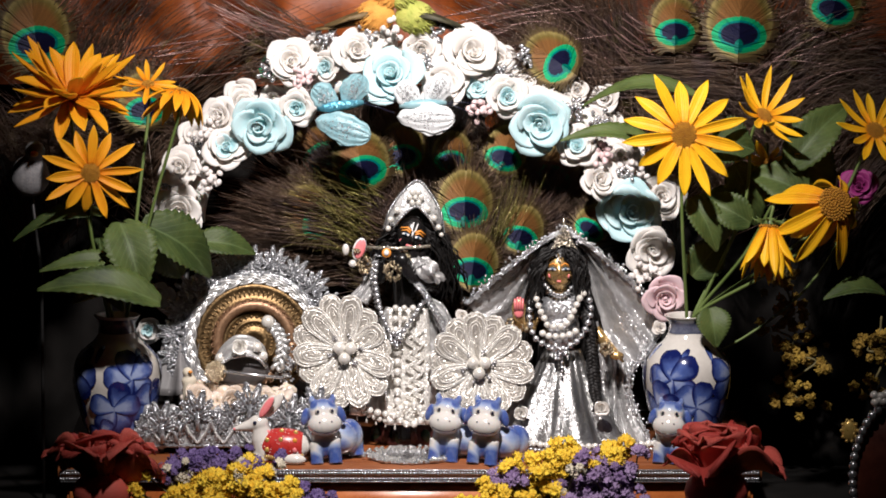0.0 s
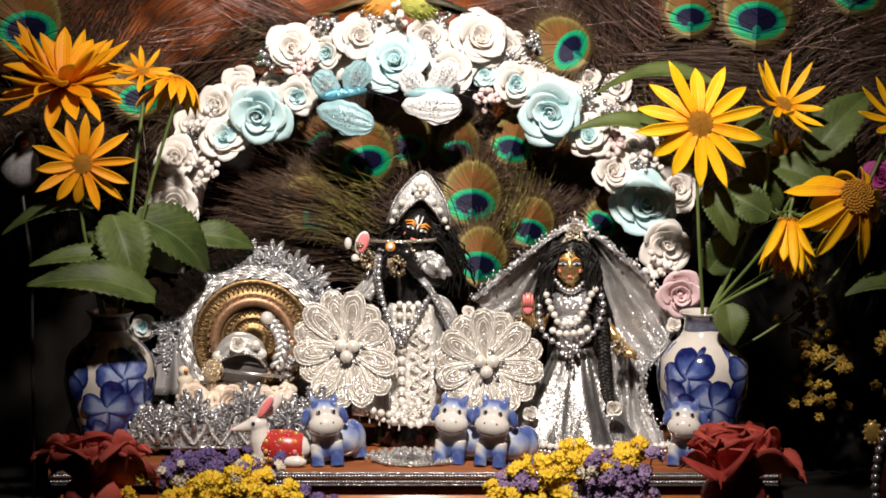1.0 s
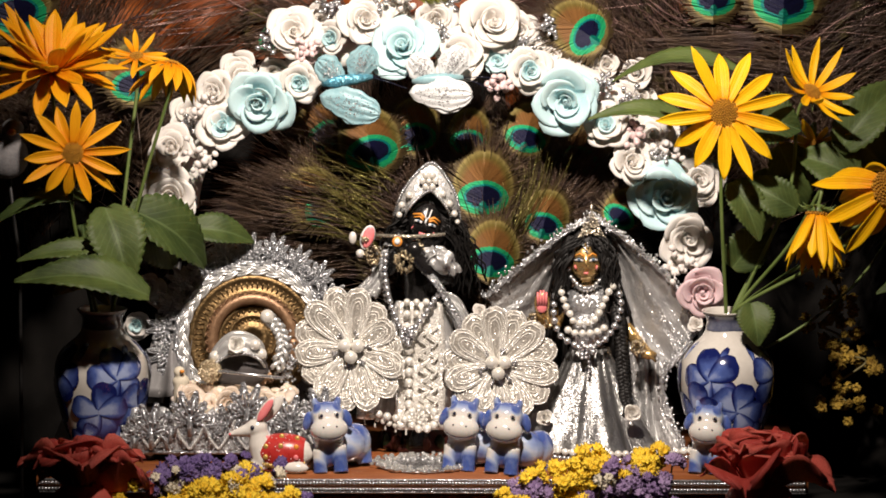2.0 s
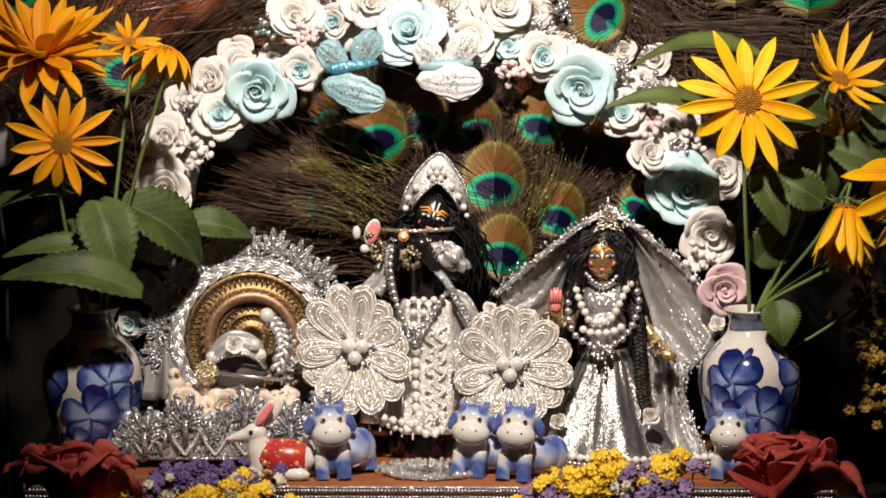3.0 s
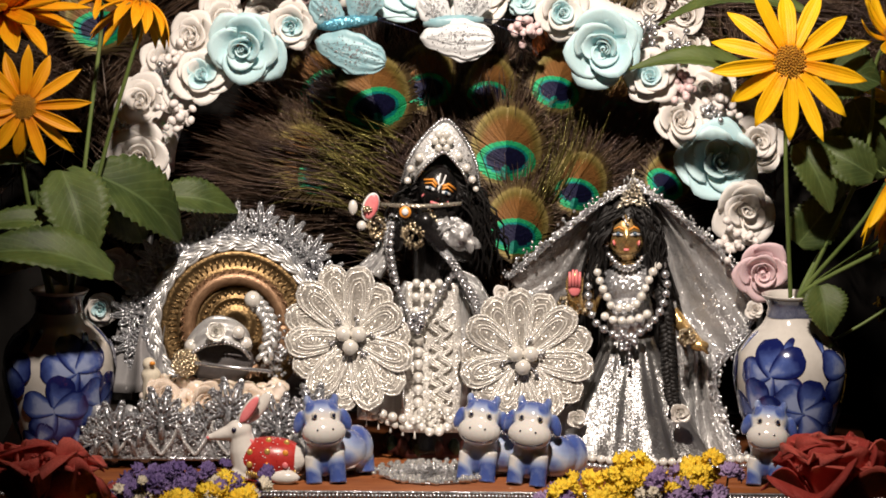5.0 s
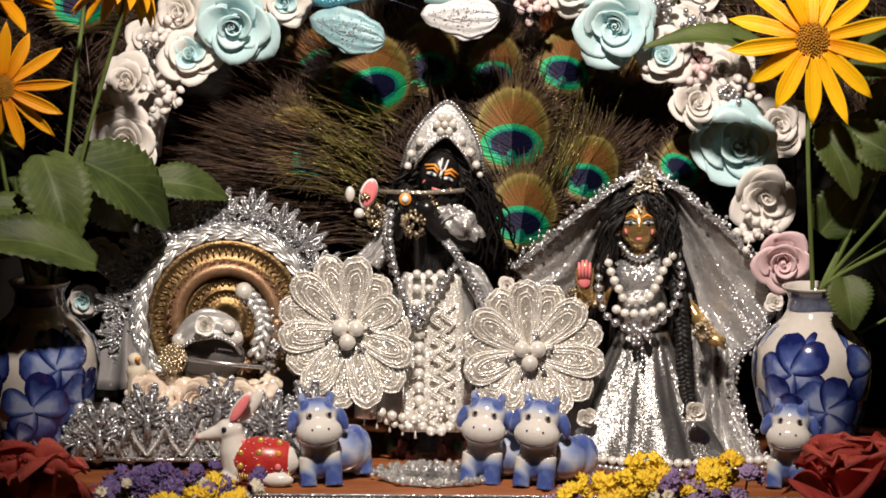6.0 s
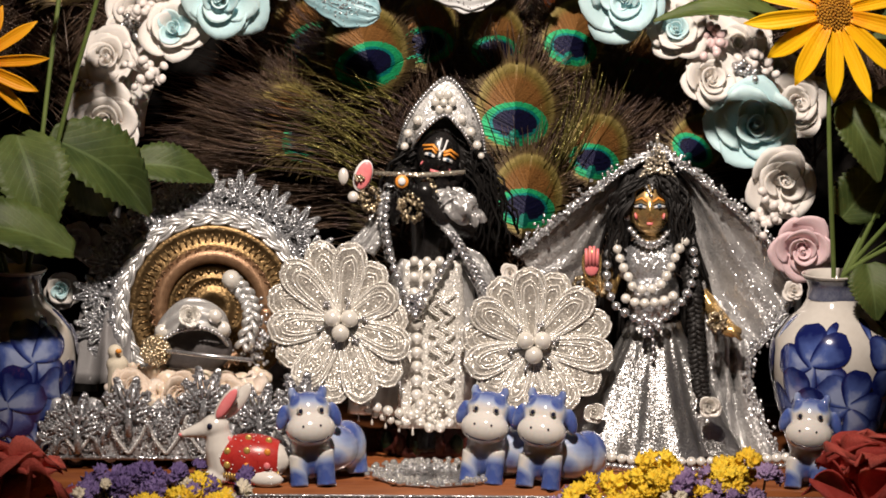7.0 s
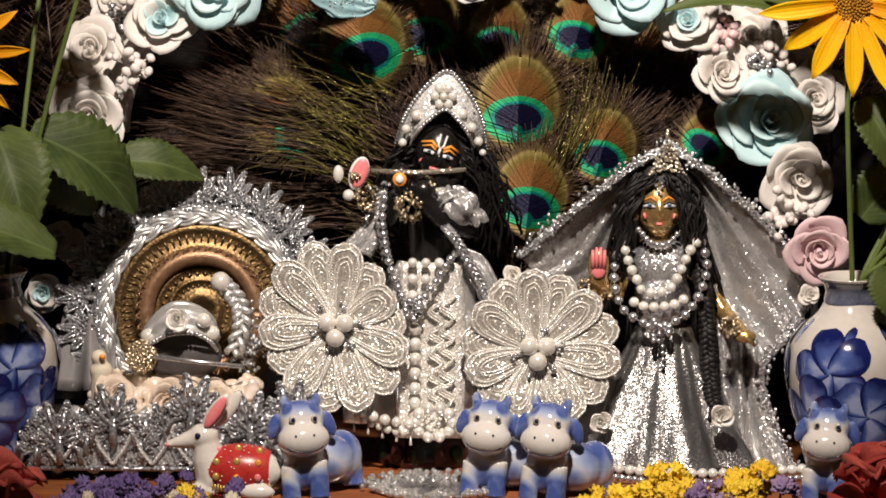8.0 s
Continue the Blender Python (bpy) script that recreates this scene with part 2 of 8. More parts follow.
PEACH = plain("peach_shell", (0.66, 0.49, 0.37), (0.84, 0.73, 0.60), 110, 0.25, 0.4, 700, sss=0.1)
PURPLE = plain("purple_petal", (0.08, 0.045, 0.17), (0.24, 0.17, 0.38), 160, 0.7, 0.4, 1500, vary=0.3)
STATICE = plain("yellow_petal", (0.80, 0.50, 0.02), (0.92, 0.68, 0.05), 160, 0.7, 0.4, 1500, vary=0.3)
LILAC = plain("lilac_petal", (0.17, 0.10, 0.24), (0.40, 0.29, 0.48), 160, 0.7, 0.4, 1500, vary=0.3)
RED_PETAL = plain("red_petal", (0.40, 0.035, 0.026), (0.70, 0.130, 0.095), 45, 0.6, 0.6, 700, vary=0.45, sss=0.06)


def petal_yellow(name, base, mid, rim):
    n = Nodes(name)
    u, v = n.pat()
    streak = n.math("SINE", n.math("MULTIPLY", u, 30.0))
    f = n.math("ADD", n.math("MULTIPLY", v, 0.6), n.math("MULTIPLY", n.noise(120.0), 0.4))
    f = n.math("ADD", f, n.math("MULTIPLY", n.math("SUBTRACT", n.random(), 0.5), 0.25))
    c = n.ramp(f, [(0.12, base), (0.42, mid), (0.85, rim)])
    n.bump(streak, 0.18, 0.0004)
    return n.put(colour=c, rough=0.5, spec=0.22, sss=0.12)


def leaf_green():
    n = Nodes("leaf")
    u, v = n.pat()
    side = n.math("ABSOLUTE", n.math("SUBTRACT", u, 0.5))
    vein = n.math("SINE", n.math("MULTIPLY", n.math("SUBTRACT", v, n.math("MULTIPLY", side, 0.7)), 60.0))
    vein = n.math("POWER", n.math("MAXIMUM", vein, 0.0), 6.0)
    mid = n.math("LESS_THAN", side, 0.025)
    v2 = n.math("MAXIMUM", n.math("MULTIPLY", vein, 0.5), mid)
    base = n.ramp(n.math("ADD", n.noise(50.0), n.math("MULTIPLY", n.math("SUBTRACT", n.random(), 0.5), 0.3)),
                  [(0.3, (0.028, 0.046, 0.010)), (0.7, (0.078, 0.108, 0.026))])
    c = n.blend(n.math("MULTIPLY", v2, 0.28), base, (0.15, 0.21, 0.08))
    n.bump(n.math("SUBTRACT", n.noise(500.0), n.math("MULTIPLY", v2, 0.5)), 0.3, 0.0005)
    return n.put(colour=c, rough=0.55, spec=0.3, sss=0.04)


def feather_eye():
    """Rings of a peacock's eye: bronze, green, teal, and a dark blue heart with a notch."""
    n = Nodes("peacock_eye")
    u, v = n.pat()
    x = n.math("MULTIPLY", n.math("SUBTRACT", u, 0.5), 2.0)
    y = n.math("MULTIPLY", n.math("SUBTRACT", v, 0.5), 2.0)

    def ring(cy, rx, ry):
        a = n.math("DIVIDE", x, rx)
        b = n.math("DIVIDE", n.math("SUBTRACT", y, cy), ry)
        return n.math("SQRT", n.math("ADD", n.math("POWER", a, 2.0), n.math("POWER", b, 2.0)))

    wob = n.math("MULTIPLY", n.math("SUBTRACT", n.noise(900.0), 0.5), 0.10)
    outer = n.math("ADD", ring(0.0, 1.0, 1.0), wob)
    green = n.math("ADD", ring(-0.34, 0.75, 0.46), wob)
    heart = n.math("ADD", ring(-0.31, 0.50, 0.28), wob)
    notch = n.math("ADD", ring(-0.62, 0.12, 0.18), wob)
    c = n.ramp(outer, [(0.0, (0.26, 0.120, 0.035)), (0.58, (0.25, 0.115, 0.032)), (0.76, (0.20, 0.150, 0.035)), (0.88, (0.34, 0.27, 0.09)), (0.94, (0.13, 0.085, 0.035)), (1.0, (0.10, 0.070, 0.03))])
    c = n.blend(n.math("MULTIPLY", n.math("LESS_THAN", green, 1.0), 0.95), c, (0.008, 0.50, 0.20))
    c = n.blend(n.math("LESS_THAN", n.math("ADD", ring(-0.32, 0.57, 0.34), wob), 1.0), c, (0.0, 0.26, 0.24))
    c = n.blend(n.math("LESS_THAN", heart, 1.0), c, (0.007, 0.008, 0.045))
    c = n.blend(n.math("LESS_THAN", notch, 1.0), c, (0.0, 0.22, 0.16))
    strand = n.node("ShaderNodeNewGeometry").outputs["Random Per Island"]
    c = n.blend(n.math("MULTIPLY", strand, 0.30), c, (0.012, 0.010, 0.006))
    n.bump(n.noise(1200.0), 0.7, 0.0006)
    return n.put(colour=c, rough=0.5, spec=0.3, metal=0.1)


def feather_barb():
    n = Nodes("peacock_barb")
    c = n.ramp(n.noise(35.0), [(0.25, (0.050, 0.030, 0.020)), (0.48, (0.155, 0.098, 0.062)), (0.60, (0.11, 0.072, 0.070)), (0.74, (0.20, 0.165, 0.045)), (0.9, (0.10, 0.15, 0.04))])
    strand = n.node("ShaderNodeNewGeometry").outputs["Random Per Island"]
    c = n.blend(n.math("MULTIPLY", strand, 0.55), c, (0.030, 0.019, 0.013))
    n.bump(n.noise(1500.0), 0.8, 0.0006)
    return n.put(colour=c, rough=0.28, metal=0.35)


def carved_wood():
    n = Nodes("varnished_carved_wood")
    mp = n.node("ShaderNodeMapping")
    mp.inputs["Scale"].default_value = (1, 1, 0.35)
    n.link(n.co, mp.inputs["Vector"])
    g = n.noise(28.0, 6.0, 0.6, mp.outputs[0])
    c = n.ramp(g, [(0.3, (0.10, 0.020, 0.006)), (0.55, (0.30, 0.075, 0.014)), (0.75, (0.44, 0.12, 0.022))])
    n.bump(n.noise(160.0), 0.3, 0.001)
    return n.put(colour=c, rough=0.5, spec=0.35)


def board_wood():
    n = Nodes("polished_board")
    mp = n.node("ShaderNodeMapping")
    mp.inputs["Scale"].default_value = (0.15, 1, 1)
    n.link(n.co, mp.inputs["Vector"])
    g = n.noise(120.0, 6.0, 0.6, mp.outputs[0])
    c = n.ramp(g, [(0.3, (0.16, 0.045, 0.014)), (0.7, (0.34, 0.12, 0.04))])
    n.bump(g, 0.15, 0.0005)
    return n.put(colour=c, rough=0.3, coat=0.4, coat_rough=0.15)


def blue_brush():
    """Cobalt brush strokes, dense at the rim and thin in the middle."""
    n = Nodes("cobalt_stroke")
    u, v = n.pat()
    s = n.math("ABSOLUTE", n.math("MULTIPLY", n.math("SUBTRACT", u, 0.5), 2.0))
    f = n.math("MAXIMUM", n.math("POWER", s, 2.0), n.math("POWER", v, 2.0))
    f = n.math("ADD", f, n.math("MULTIPLY", n.math("SUBTRACT", n.noise(180.0), 0.5), 0.5))
    f = n.math("ADD", f, n.math("MULTIPLY", n.math("SUBTRACT", n.random(), 0.5), 0.5))
    c = n.ramp(f, [(0.0, (0.30, 0.36, 0.55)), (0.28, (0.07, 0.11, 0.32)), (0.75, (0.008, 0.013, 0.09))])
    return n.put(colour=c, rough=0.12, coat=1.0, coat_rough=0.04)


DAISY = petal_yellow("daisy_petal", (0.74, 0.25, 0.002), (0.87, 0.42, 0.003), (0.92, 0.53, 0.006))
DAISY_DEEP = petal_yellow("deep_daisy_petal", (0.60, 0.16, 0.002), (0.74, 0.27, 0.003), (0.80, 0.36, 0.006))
LEAF, EYE_FEATHER, BARB = leaf_green(), feather_eye(), feather_barb()
LACE_GROUND = glitter("ivory_organza", (0.43, 0.40, 0.35), (0.58, 0.55, 0.49), 2300, 0.27, 0.80, 0.42, 0.94)
LACE, CARVED, BOARD, COBALT = glitter("ivory_satin_thread", (0.76, 0.73, 0.67), (0.90, 0.88, 0.83), 2300, 0.27, 0.90, 0.42), carved_wood(), board_wood(), blue_brush()
DISC = plain("daisy_disc", (0.38, 0.15, 0.008), (0.64, 0.32, 0.02), 300, 0.8, 1.0, 1800, 0.001)
SILVER_GOLD = glitter("pale_gold_beadwork", (0.50, 0.44, 0.34), (0.72, 0.66, 0.55), 1500, 0.25, 0.8)

# ---- setting ----
def setting():
    g = Geo()
    g.box((-1.6, -3.95, -0.92), (1.6, 0.5, -0.9))
    solid("floor", g, BOARD, "dark polished wooden floor of the room", "floor", kind="structure")
    walls = (("wall_north", (-1.6, 0.5, -0.9), (1.6, 0.6, 1.7)), ("wall_south", (-1.6, -4.05, -0.9), (1.6, -3.95, 1.7)),
             ("wall_west", (-1.7, -4.05, -0.9), (-1.6, 0.6, 1.7)), ("wall_east", (1.6, -4.05, -0.9), (1.7, 0.6, 1.7)))
    for name, lo, hi in walls:
        g = Geo()
        g.box(lo, hi)
        solid(name, g, BOUNCE_WALL, "unseen room wall, cream to bounce light onto the altar", "wall", kind="structure")
    g = Geo()
    g.box((-1.7, -4.05, 1.7), (1.7, 0.6, 1.8))
    solid("ceiling", g, BOUNCE_WALL, "unseen room ceiling, cream to bounce light onto the altar", "ceiling", kind="structure")


# Colour assumed: pale unseen walls bounce light onto the silver and the darks.
BOUNCE_WALL = plain("bounce_paint", (0.46, 0.41, 0.35), (0.56, 0.51, 0.44), 8, 0.8, 0.2, 300)
setting()


def altar_table():
    t = thing("altar_table", "wooden altar table under a black cloth", "table", (0, 0, -0.9))
    g = Geo()
    g.box((-0.6, -0.28, 0.83), (0.6, 0.34, 0.855), bevel=0.003)
    part("tabletop", g, BLACK_CLOTH, t)
    for x in (-0.55, 0.55):
        for y in (-0.23, 0.29):
            g = Geo()
            g.box((x - 0.025, y - 0.025, 0), (x + 0.025, y + 0.025, 0.83), bevel=0.003)
            part("leg", g, BOARD, t)


altar_table()


def backdrop():
    """Added black cloth in soft folds, standing in for shade, and the carved wooden back board over it."""
    g = Geo()

    def fold(u, v):
        x = -0.58 + 1.16 * u
        return (x, 0.150 + 0.008 * math.sin(x * 55) + 0.004 * math.sin(x * 131 + v * 3), -0.045 + v * 0.285)

    g.grid(fold, 160, 12, 0, thick=0.002)
    solid("backcloth", g, BLACK_CLOTH, "added black cloth in folds, standing in for shade behind the altar", "cloth", kind="structure")
    g = Geo()
    knots = [(rnd.uniform(-0.5, 0.5), rnd.uniform(0.2, 0.5), rnd.uniform(0.012, 0.03)) for _ in range(60)]
    knots += [(-0.136, 0.300, 0.016), (-0.20, 0.292, 0.022), (-0.12, 0.275, 0.012), (0.33, 0.23, 0.02)]

    def carve(u, v):
        x, z = -0.58 + 1.16 * u, 0.18 + 0.5 * v
        y = 0.176 + 0.006 * math.sin(x * 40 + 2.5 * math.sin(z * 37)) + 0.004 * math.sin(z * 70 + 3 * math.sin(x * 25))
        for kx, kz, r in knots:
            d = math.hypot(x - kx, z - kz) / r
            if d < 1:
                y -= 0.012 * math.sqrt(1 - d * d)
        return (x, y, z)

    g.grid(carve, 230, 100)
    g.box((-0.58, 0.19, -0.045), (0.58, 0.215, 0.68))
    solid("back_board", g, CARVED, "orange-brown varnished wooden back board with carved knobs", "board", kind="structure")


backdrop()


def platform():
    t = thing("altar_platform", "polished brown wooden platform with a silver trimmed front edge", "platform", (0, 0, -0.045))
    g = Geo()
    g.box((-0.268, -0.098, 0.033), (0.222, 0.13, 0.045), bevel=0.0015)
    part("board", g, BOARD, t)
    g = Geo()
    g.box((-0.262, -0.094, 0.0), (0.216, 0.12, 0.033), bevel=0.002)
    part("plinth", g, ORANGE_WOOD, t, "bright orange varnished plinth")
    for z in (0.0405, 0.0365):
        g = Geo()
        x = -0.266
        while x < 0.220:
            g.ball((x, -0.0998, z), (0.0011, 0.0012, 0.0013), 0, 6, 4)
            x += 0.0021
        part("trim_row", g, SILVER_BEAD, t, "row of tiny silver beads", kind="stuff")
    g = Geo()
    g.tube([(-0.266, -0.0992, 0.0345), (0.220, -0.0992, 0.0345)], 0.0007, 6)
    g.tube([(-0.266, -0.0992, 0.0425), (0.220, -0.0992, 0.0425)], 0.0007, 6)
    part("trim_cord", g, SILVER_GLITTER, t)


ORANGE_WOOD = plain("orange_varnish", (0.40, 0.10, 0.02), (0.58, 0.19, 0.05), 60, 0.3, 0.1, 500, coat=0.5)
platform()

# ---- foam roses ----
INK_WIRE = plain("black_wire", (0.01, 0.01, 0.01), (0.03, 0.03, 0.03), 100, 0.5, 0.1)


def rose_petal(r, h, span, flare, point, thick):
    """One foam petal: wrapped round the bud, tucked in on one side, its rim turned outward to a soft point."""
    g = Geo()

    def fn(u, v):
        s = 2 * u - 1
        v = v * (1 - 0.16 * s * s - 0.16 * s ** 4)
        a = s * span * (0.50 + 0.50 * math.sin(math.pi * min(v, 0.8) / 1.6))
        e = max(0.0, v - 0.55) / 0.45
        rad = r * (0.26 + 0.74 * v ** 0.75) * (1 + 0.17 * s) + flare * e ** 1.6 * (1 - 0.55 * abs(s)) + point * e * e * max(0.0, 1 - 2.2 * abs(s))
        z = h * v ** 0.85 - 0.55 * flare * e ** 2.6
        return (rad * math.cos(a), rad * math.sin(a), z)

    g.grid(fn, 10, 8, 0, thick=thick)
    return g


def rose_core():
    g = Geo()

    def swirl(u, v):
        a = u * 2 * math.pi * 1.6
        r = (0.02 + 0.15 * u) * (1.0 - 0.25 * v)
        return (r * math.cos(a), r * math.sin(a), v * (0.80 - 0.10 * u))

    g.grid(swirl, 30, 4, 0, thick=0.018)
    g.ball((0, 0, 0.12), (0.24, 0.24, 0.2), 0, 12, 6)
    return g


ROSE_RINGS = [  # petals, petal data, twist
    (2, rose_petal(0.24, 0.78, 1.75, 0.03, 0.0, 0.022), 0.3),
    (3, rose_petal(0.44, 0.76, 1.40, 0.09, 0.02, 0.026), 1.3),
    (4, rose_petal(0.70, 0.66, 1.20, 0.16, 0.05, 0.028), 0.2),
    (5, rose_petal(0.92, 0.48, 1.08, 0.18, 0.07, 0.030), 0.8),
]
ROSE_MESHES = {}


def foam_rose(parent, at, way, size, inner, outer, spin=0.0, label="", rings=4, name="foam_rose"):
    key = (inner.name, outer.name)
    if key not in ROSE_MESHES:
        mats = (inner, inner, outer, outer) if inner != outer else (outer,) * 4
        ROSE_MESHES[key] = (rose_core().mesh("core", inner), [ring[1].mesh("petal", m) for ring, m in zip(ROSE_RINGS, mats)])
    core, petals = ROSE_MESHES[key]
    ob = part(name, core, None, parent, label, facing(at, way, spin, size))
    for (count, _, twist), me in list(zip(ROSE_RINGS, petals))[:rings]:
        for k in range(count):
            a = twist + 2 * math.pi * k / count + rnd.uniform(-0.28, 0.28)
            m = Matrix.Rotation(a, 4, "Z") @ Matrix.Rotation(rnd.uniform(-0.22, 0.16), 4, "Y") @ Matrix.Scale(rnd.uniform(0.88, 1.08), 4)
            part("petal", me, None, ob, "", m)
    return ob


BERRY_MESHES = {}


def berry_cluster(parent, at, size, material, count=14, r=0.0024, name="berry_sprig"):
    """Thin wires that each carry one berry."""
    key = (material.name, r)
    if key not in BERRY_MESHES:
        one = Geo()
        one.ball((0, 0, 0), (r, r, r * 1.2), 0, 9, 7)
        BERRY_MESHES[key] = one.mesh("berry", material)
    g = Geo()
    base = Vector(at)
    spots = []
    for _ in range(count):
        p = base + Vector((rnd.gauss(0, 0.5), -abs(rnd.gauss(0, 0.5)) - 0.15, rnd.gauss(0, 0.5))) * size
        g.tube([base + Vector((0, 0.004, 0)), p], 0.0004, 4)
        spots.append(p)
    ob = part(name, g, material, parent, kind="stuff")
    for p in spots:
        part("berry" if name == "berry_sprig" else "bead", BERRY_MESHES[key], None, ob, "", facing(p, (rnd.gauss(0, 1), -0.6, rnd.gauss(0, 1)), 0, rnd.uniform(0.85, 1.15)))
    return ob


def floral_arch():
    t = thing("floral_arch", "arch of white, teal and pink foam roses with berries", "flower arch", (0, 0, 0))
    centre, r = Vector((-0.0158, 0.0350, 0.1529)), Vector((0.163, 0, 0.107))
    g = Geo()
    g.tube([(centre.x + r.x * math.cos(a), 0.042, centre.z + r.z * math.sin(a)) for a in [math.pi * k / 40 for k in range(41)]], 0.008, 10)
    part("arch_frame", g, FOAM_WHITE, t, "white padded frame")
    for s in (-1, 1):
        g = Geo()
        g.tube([(centre.x + s * r.x, 0.042, centre.z), (centre.x + s * (r.x + 0.012), 0.044, centre.z * 0.5), (centre.x + s * (r.x + 0.016), 0.046, 0)], 0.002, 8)
        part("arch_leg", g, INK_WIRE, t, "thin black wire leg")
    W, T, K = FOAM_WHITE, FOAM_TEAL, FOAM_PINK
    roses = [
        ((-0.1873, 0.0200, 0.1631), 43, W, W), ((-0.1867, 0.0300, 0.1923), 38, W, W), ((-0.1539, 0.0200, 0.2086), 37, T, W), ((-0.1584, 0.0350, 0.2292), 36, W, W),
        ((-0.1290, 0.0150, 0.2278), 53, T, T), ((-0.1034, 0.0200, 0.2382), 33, T, W), ((-0.1084, 0.0300, 0.2687), 42, W, W), ((-0.0830, 0.0300, 0.2663), 28, T, W),
        ((-0.0620, 0.0300, 0.2768), 42, W, W), ((-0.0357, 0.0120, 0.2605), 52, T, T), ((-0.0468, 0.0350, 0.2832), 36, W, W), ((0.0016, 0.0180, 0.2538), 44, W, W),
        ((0.0193, 0.0250, 0.2741), 50, W, W), ((-0.0157, 0.0350, 0.2779), 38, W, W), ((0.0245, 0.0200, 0.2523), 23, T, T), ((0.0451, 0.0200, 0.2463), 37, T, W),
        ((0.0695, 0.0120, 0.2290), 54, T, T), ((0.0950, 0.0180, 0.2092), 36, T, W), ((0.1113, 0.0200, 0.1846), 36, W, W), ((0.1272, 0.0400, 0.2013), 34, W, W),
        ((0.1335, 0.0180, 0.1621), 54, T, T), ((0.1477, 0.0150, 0.1373), 45, W, W), ((0.1576, 0.0450, 0.1721), 36, W, W), ((0.1575, -0.0050, 0.1068), 38, K, K),
        ((-0.2024, 0.0300, 0.1024), 24, W, W), ((-0.2105, 0.0200, 0.0785), 22, T, W), ((0.0388, 0.0450, 0.2700), 30, W, W), ((-0.0906, 0.0450, 0.2761), 28, W, W),
        ((-0.1762, 0.0500, 0.2144), 30, W, W), ((-0.1436, 0.0500, 0.2430), 30, W, W), ((0.0611, 0.0450, 0.2517), 30, W, W), ((0.1038, 0.0450, 0.2252), 30, W, W),
    ]
    mid = Vector((centre.x, -0.25, centre.z))
    for at, r, a, b in roses:
        p = Vector(at)
        out = Vector((p.x - mid.x, 0, p.z - mid.z)).normalized()
        way = Vector((0, -1, 0.1)) + out * rnd.uniform(0.0, 0.25) + Vector((rnd.uniform(-0.2, 0.2), 0, rnd.uniform(-0.25, 0.2)))
        foam_rose(t, p, way, r * 0.0004 * 0.99, a, b, rnd.uniform(0, 6.28))
    for k in range(26):
        a = math.pi * (0.02 + 0.96 * k / 25)
        q = rnd.uniform(1.0, 1.16)
        p = Vector((centre.x + 0.163 * q * math.cos(a), 0.047 + rnd.uniform(0, 0.006), centre.z + 0.107 * q * math.sin(a)))
        foam_rose(t, p, (rnd.uniform(-0.3, 0.3), -1, rnd.uniform(0, 0.5)), rnd.uniform(0.0115, 0.0145), W, W, rnd.uniform(0, 6.28), "", 3)
    pink = [(-0.1001, 0.0200, 0.2592), (0.0257, 0.0120, 0.2383), (0.1136, 0.0200, 0.2066)]
    white = [(-0.1699, 0.0150, 0.1869), (0.1433, 0.0050, 0.1204), (-0.0378, 0.0300, 0.2930), (-0.1680, 0.0300, 0.2168), (0.1338, 0.0300, 0.1964)]
    silver = [(-0.1225, 0.0300, 0.2634), (-0.0742, 0.0350, 0.2852), (0.0407, 0.0300, 0.2622), (0.0920, 0.0300, 0.2371), (0.1294, 0.0200, 0.1887), (-0.0117, 0.0200, 0.2705),
              (0.0590, 0.0400, 0.2725), (-0.0843, 0.0350, 0.2844), (-0.1778, 0.0400, 0.2066), (-0.1958, 0.0300, 0.1760), (-0.0048, 0.0350, 0.2884), (0.1116, 0.0350, 0.2243), (-0.0540, 0.0300, 0.2873)]
    for p in pink:
        berry_cluster(t, p, 0.009, BERRY_PINK, 20, 0.0021)
    for p in white:
        berry_cluster(t, p, 0.010, BERRY_WHITE, 20, 0.0021)
    for p in silver:
        berry_cluster(t, p, 0.0075, SILVER_BEAD, 26, 0.0016, "bead_sprig")
    return t


floral_arch()


# ---- leaves and daisies ----
def leaf_geo(base, tip, width, up=(0, -1, 0.3), curl=0.13, teeth=13, fold=0.42):
    base, tip = Vector(base), Vector(tip)
    width *= 1.12
    along = tip - base
    n = Vector(up)
    n = (n - along * (n.dot(along) / along.length_squared)).normalized()
    side = along.cross(n).normalized()
    g = Geo()

    def fn(u, v):
        s = 2 * u - 1
        w = width * (math.sin(math.pi * min(1, v * 0.93 + 0.04) ** 0.75) ** 0.9)
        w *= 1 + 0.17 * (1 - (v * teeth) % 1.0) * (abs(s) > 0.95)
        lift = curl * along.length * math.sin(math.pi * v) - 1.4 * curl * along.length * v * v
        return base + along * v + side * (s * w) + n * (lift + abs(s) * w * fold - 0.5 * w * fold + 0.04 * width * math.sin(5 * v + 3 * s))

    g.grid(fn, 8, max(10, teeth * 4), 0, thick=0.0004)
    return g


def petal_geo(length, width, bend, cup):
    g = Geo()

    def fn(u, v):
        s = 2 * u - 1
        w = width * (0.30 + 0.70 * math.sin(math.pi * min(1.0, 0.10 + v * 0.72)) ** 0.8) * (1 - max(0, (v - 0.62) / 0.38) ** 2.2 * 0.92)
        z = bend * v * v * length + cup * w * s * s - 0.08 * w * math.cos(s * 9)
        return (v * length, s * w, z)

    g.grid(fn, 6, 9, 0, thick=0.0003)
    return g


SEPAL_GEO = Geo()
SEPAL_GEO.tube([(0.004, 0, -0.003), (0.010, 0, -0.003), (0.013, 0, -0.005)], lambda t: 0.0012 * (1.05 - t), 5, 0, 0.5)
SEPAL = SEPAL_GEO.mesh("sepal", STEM)


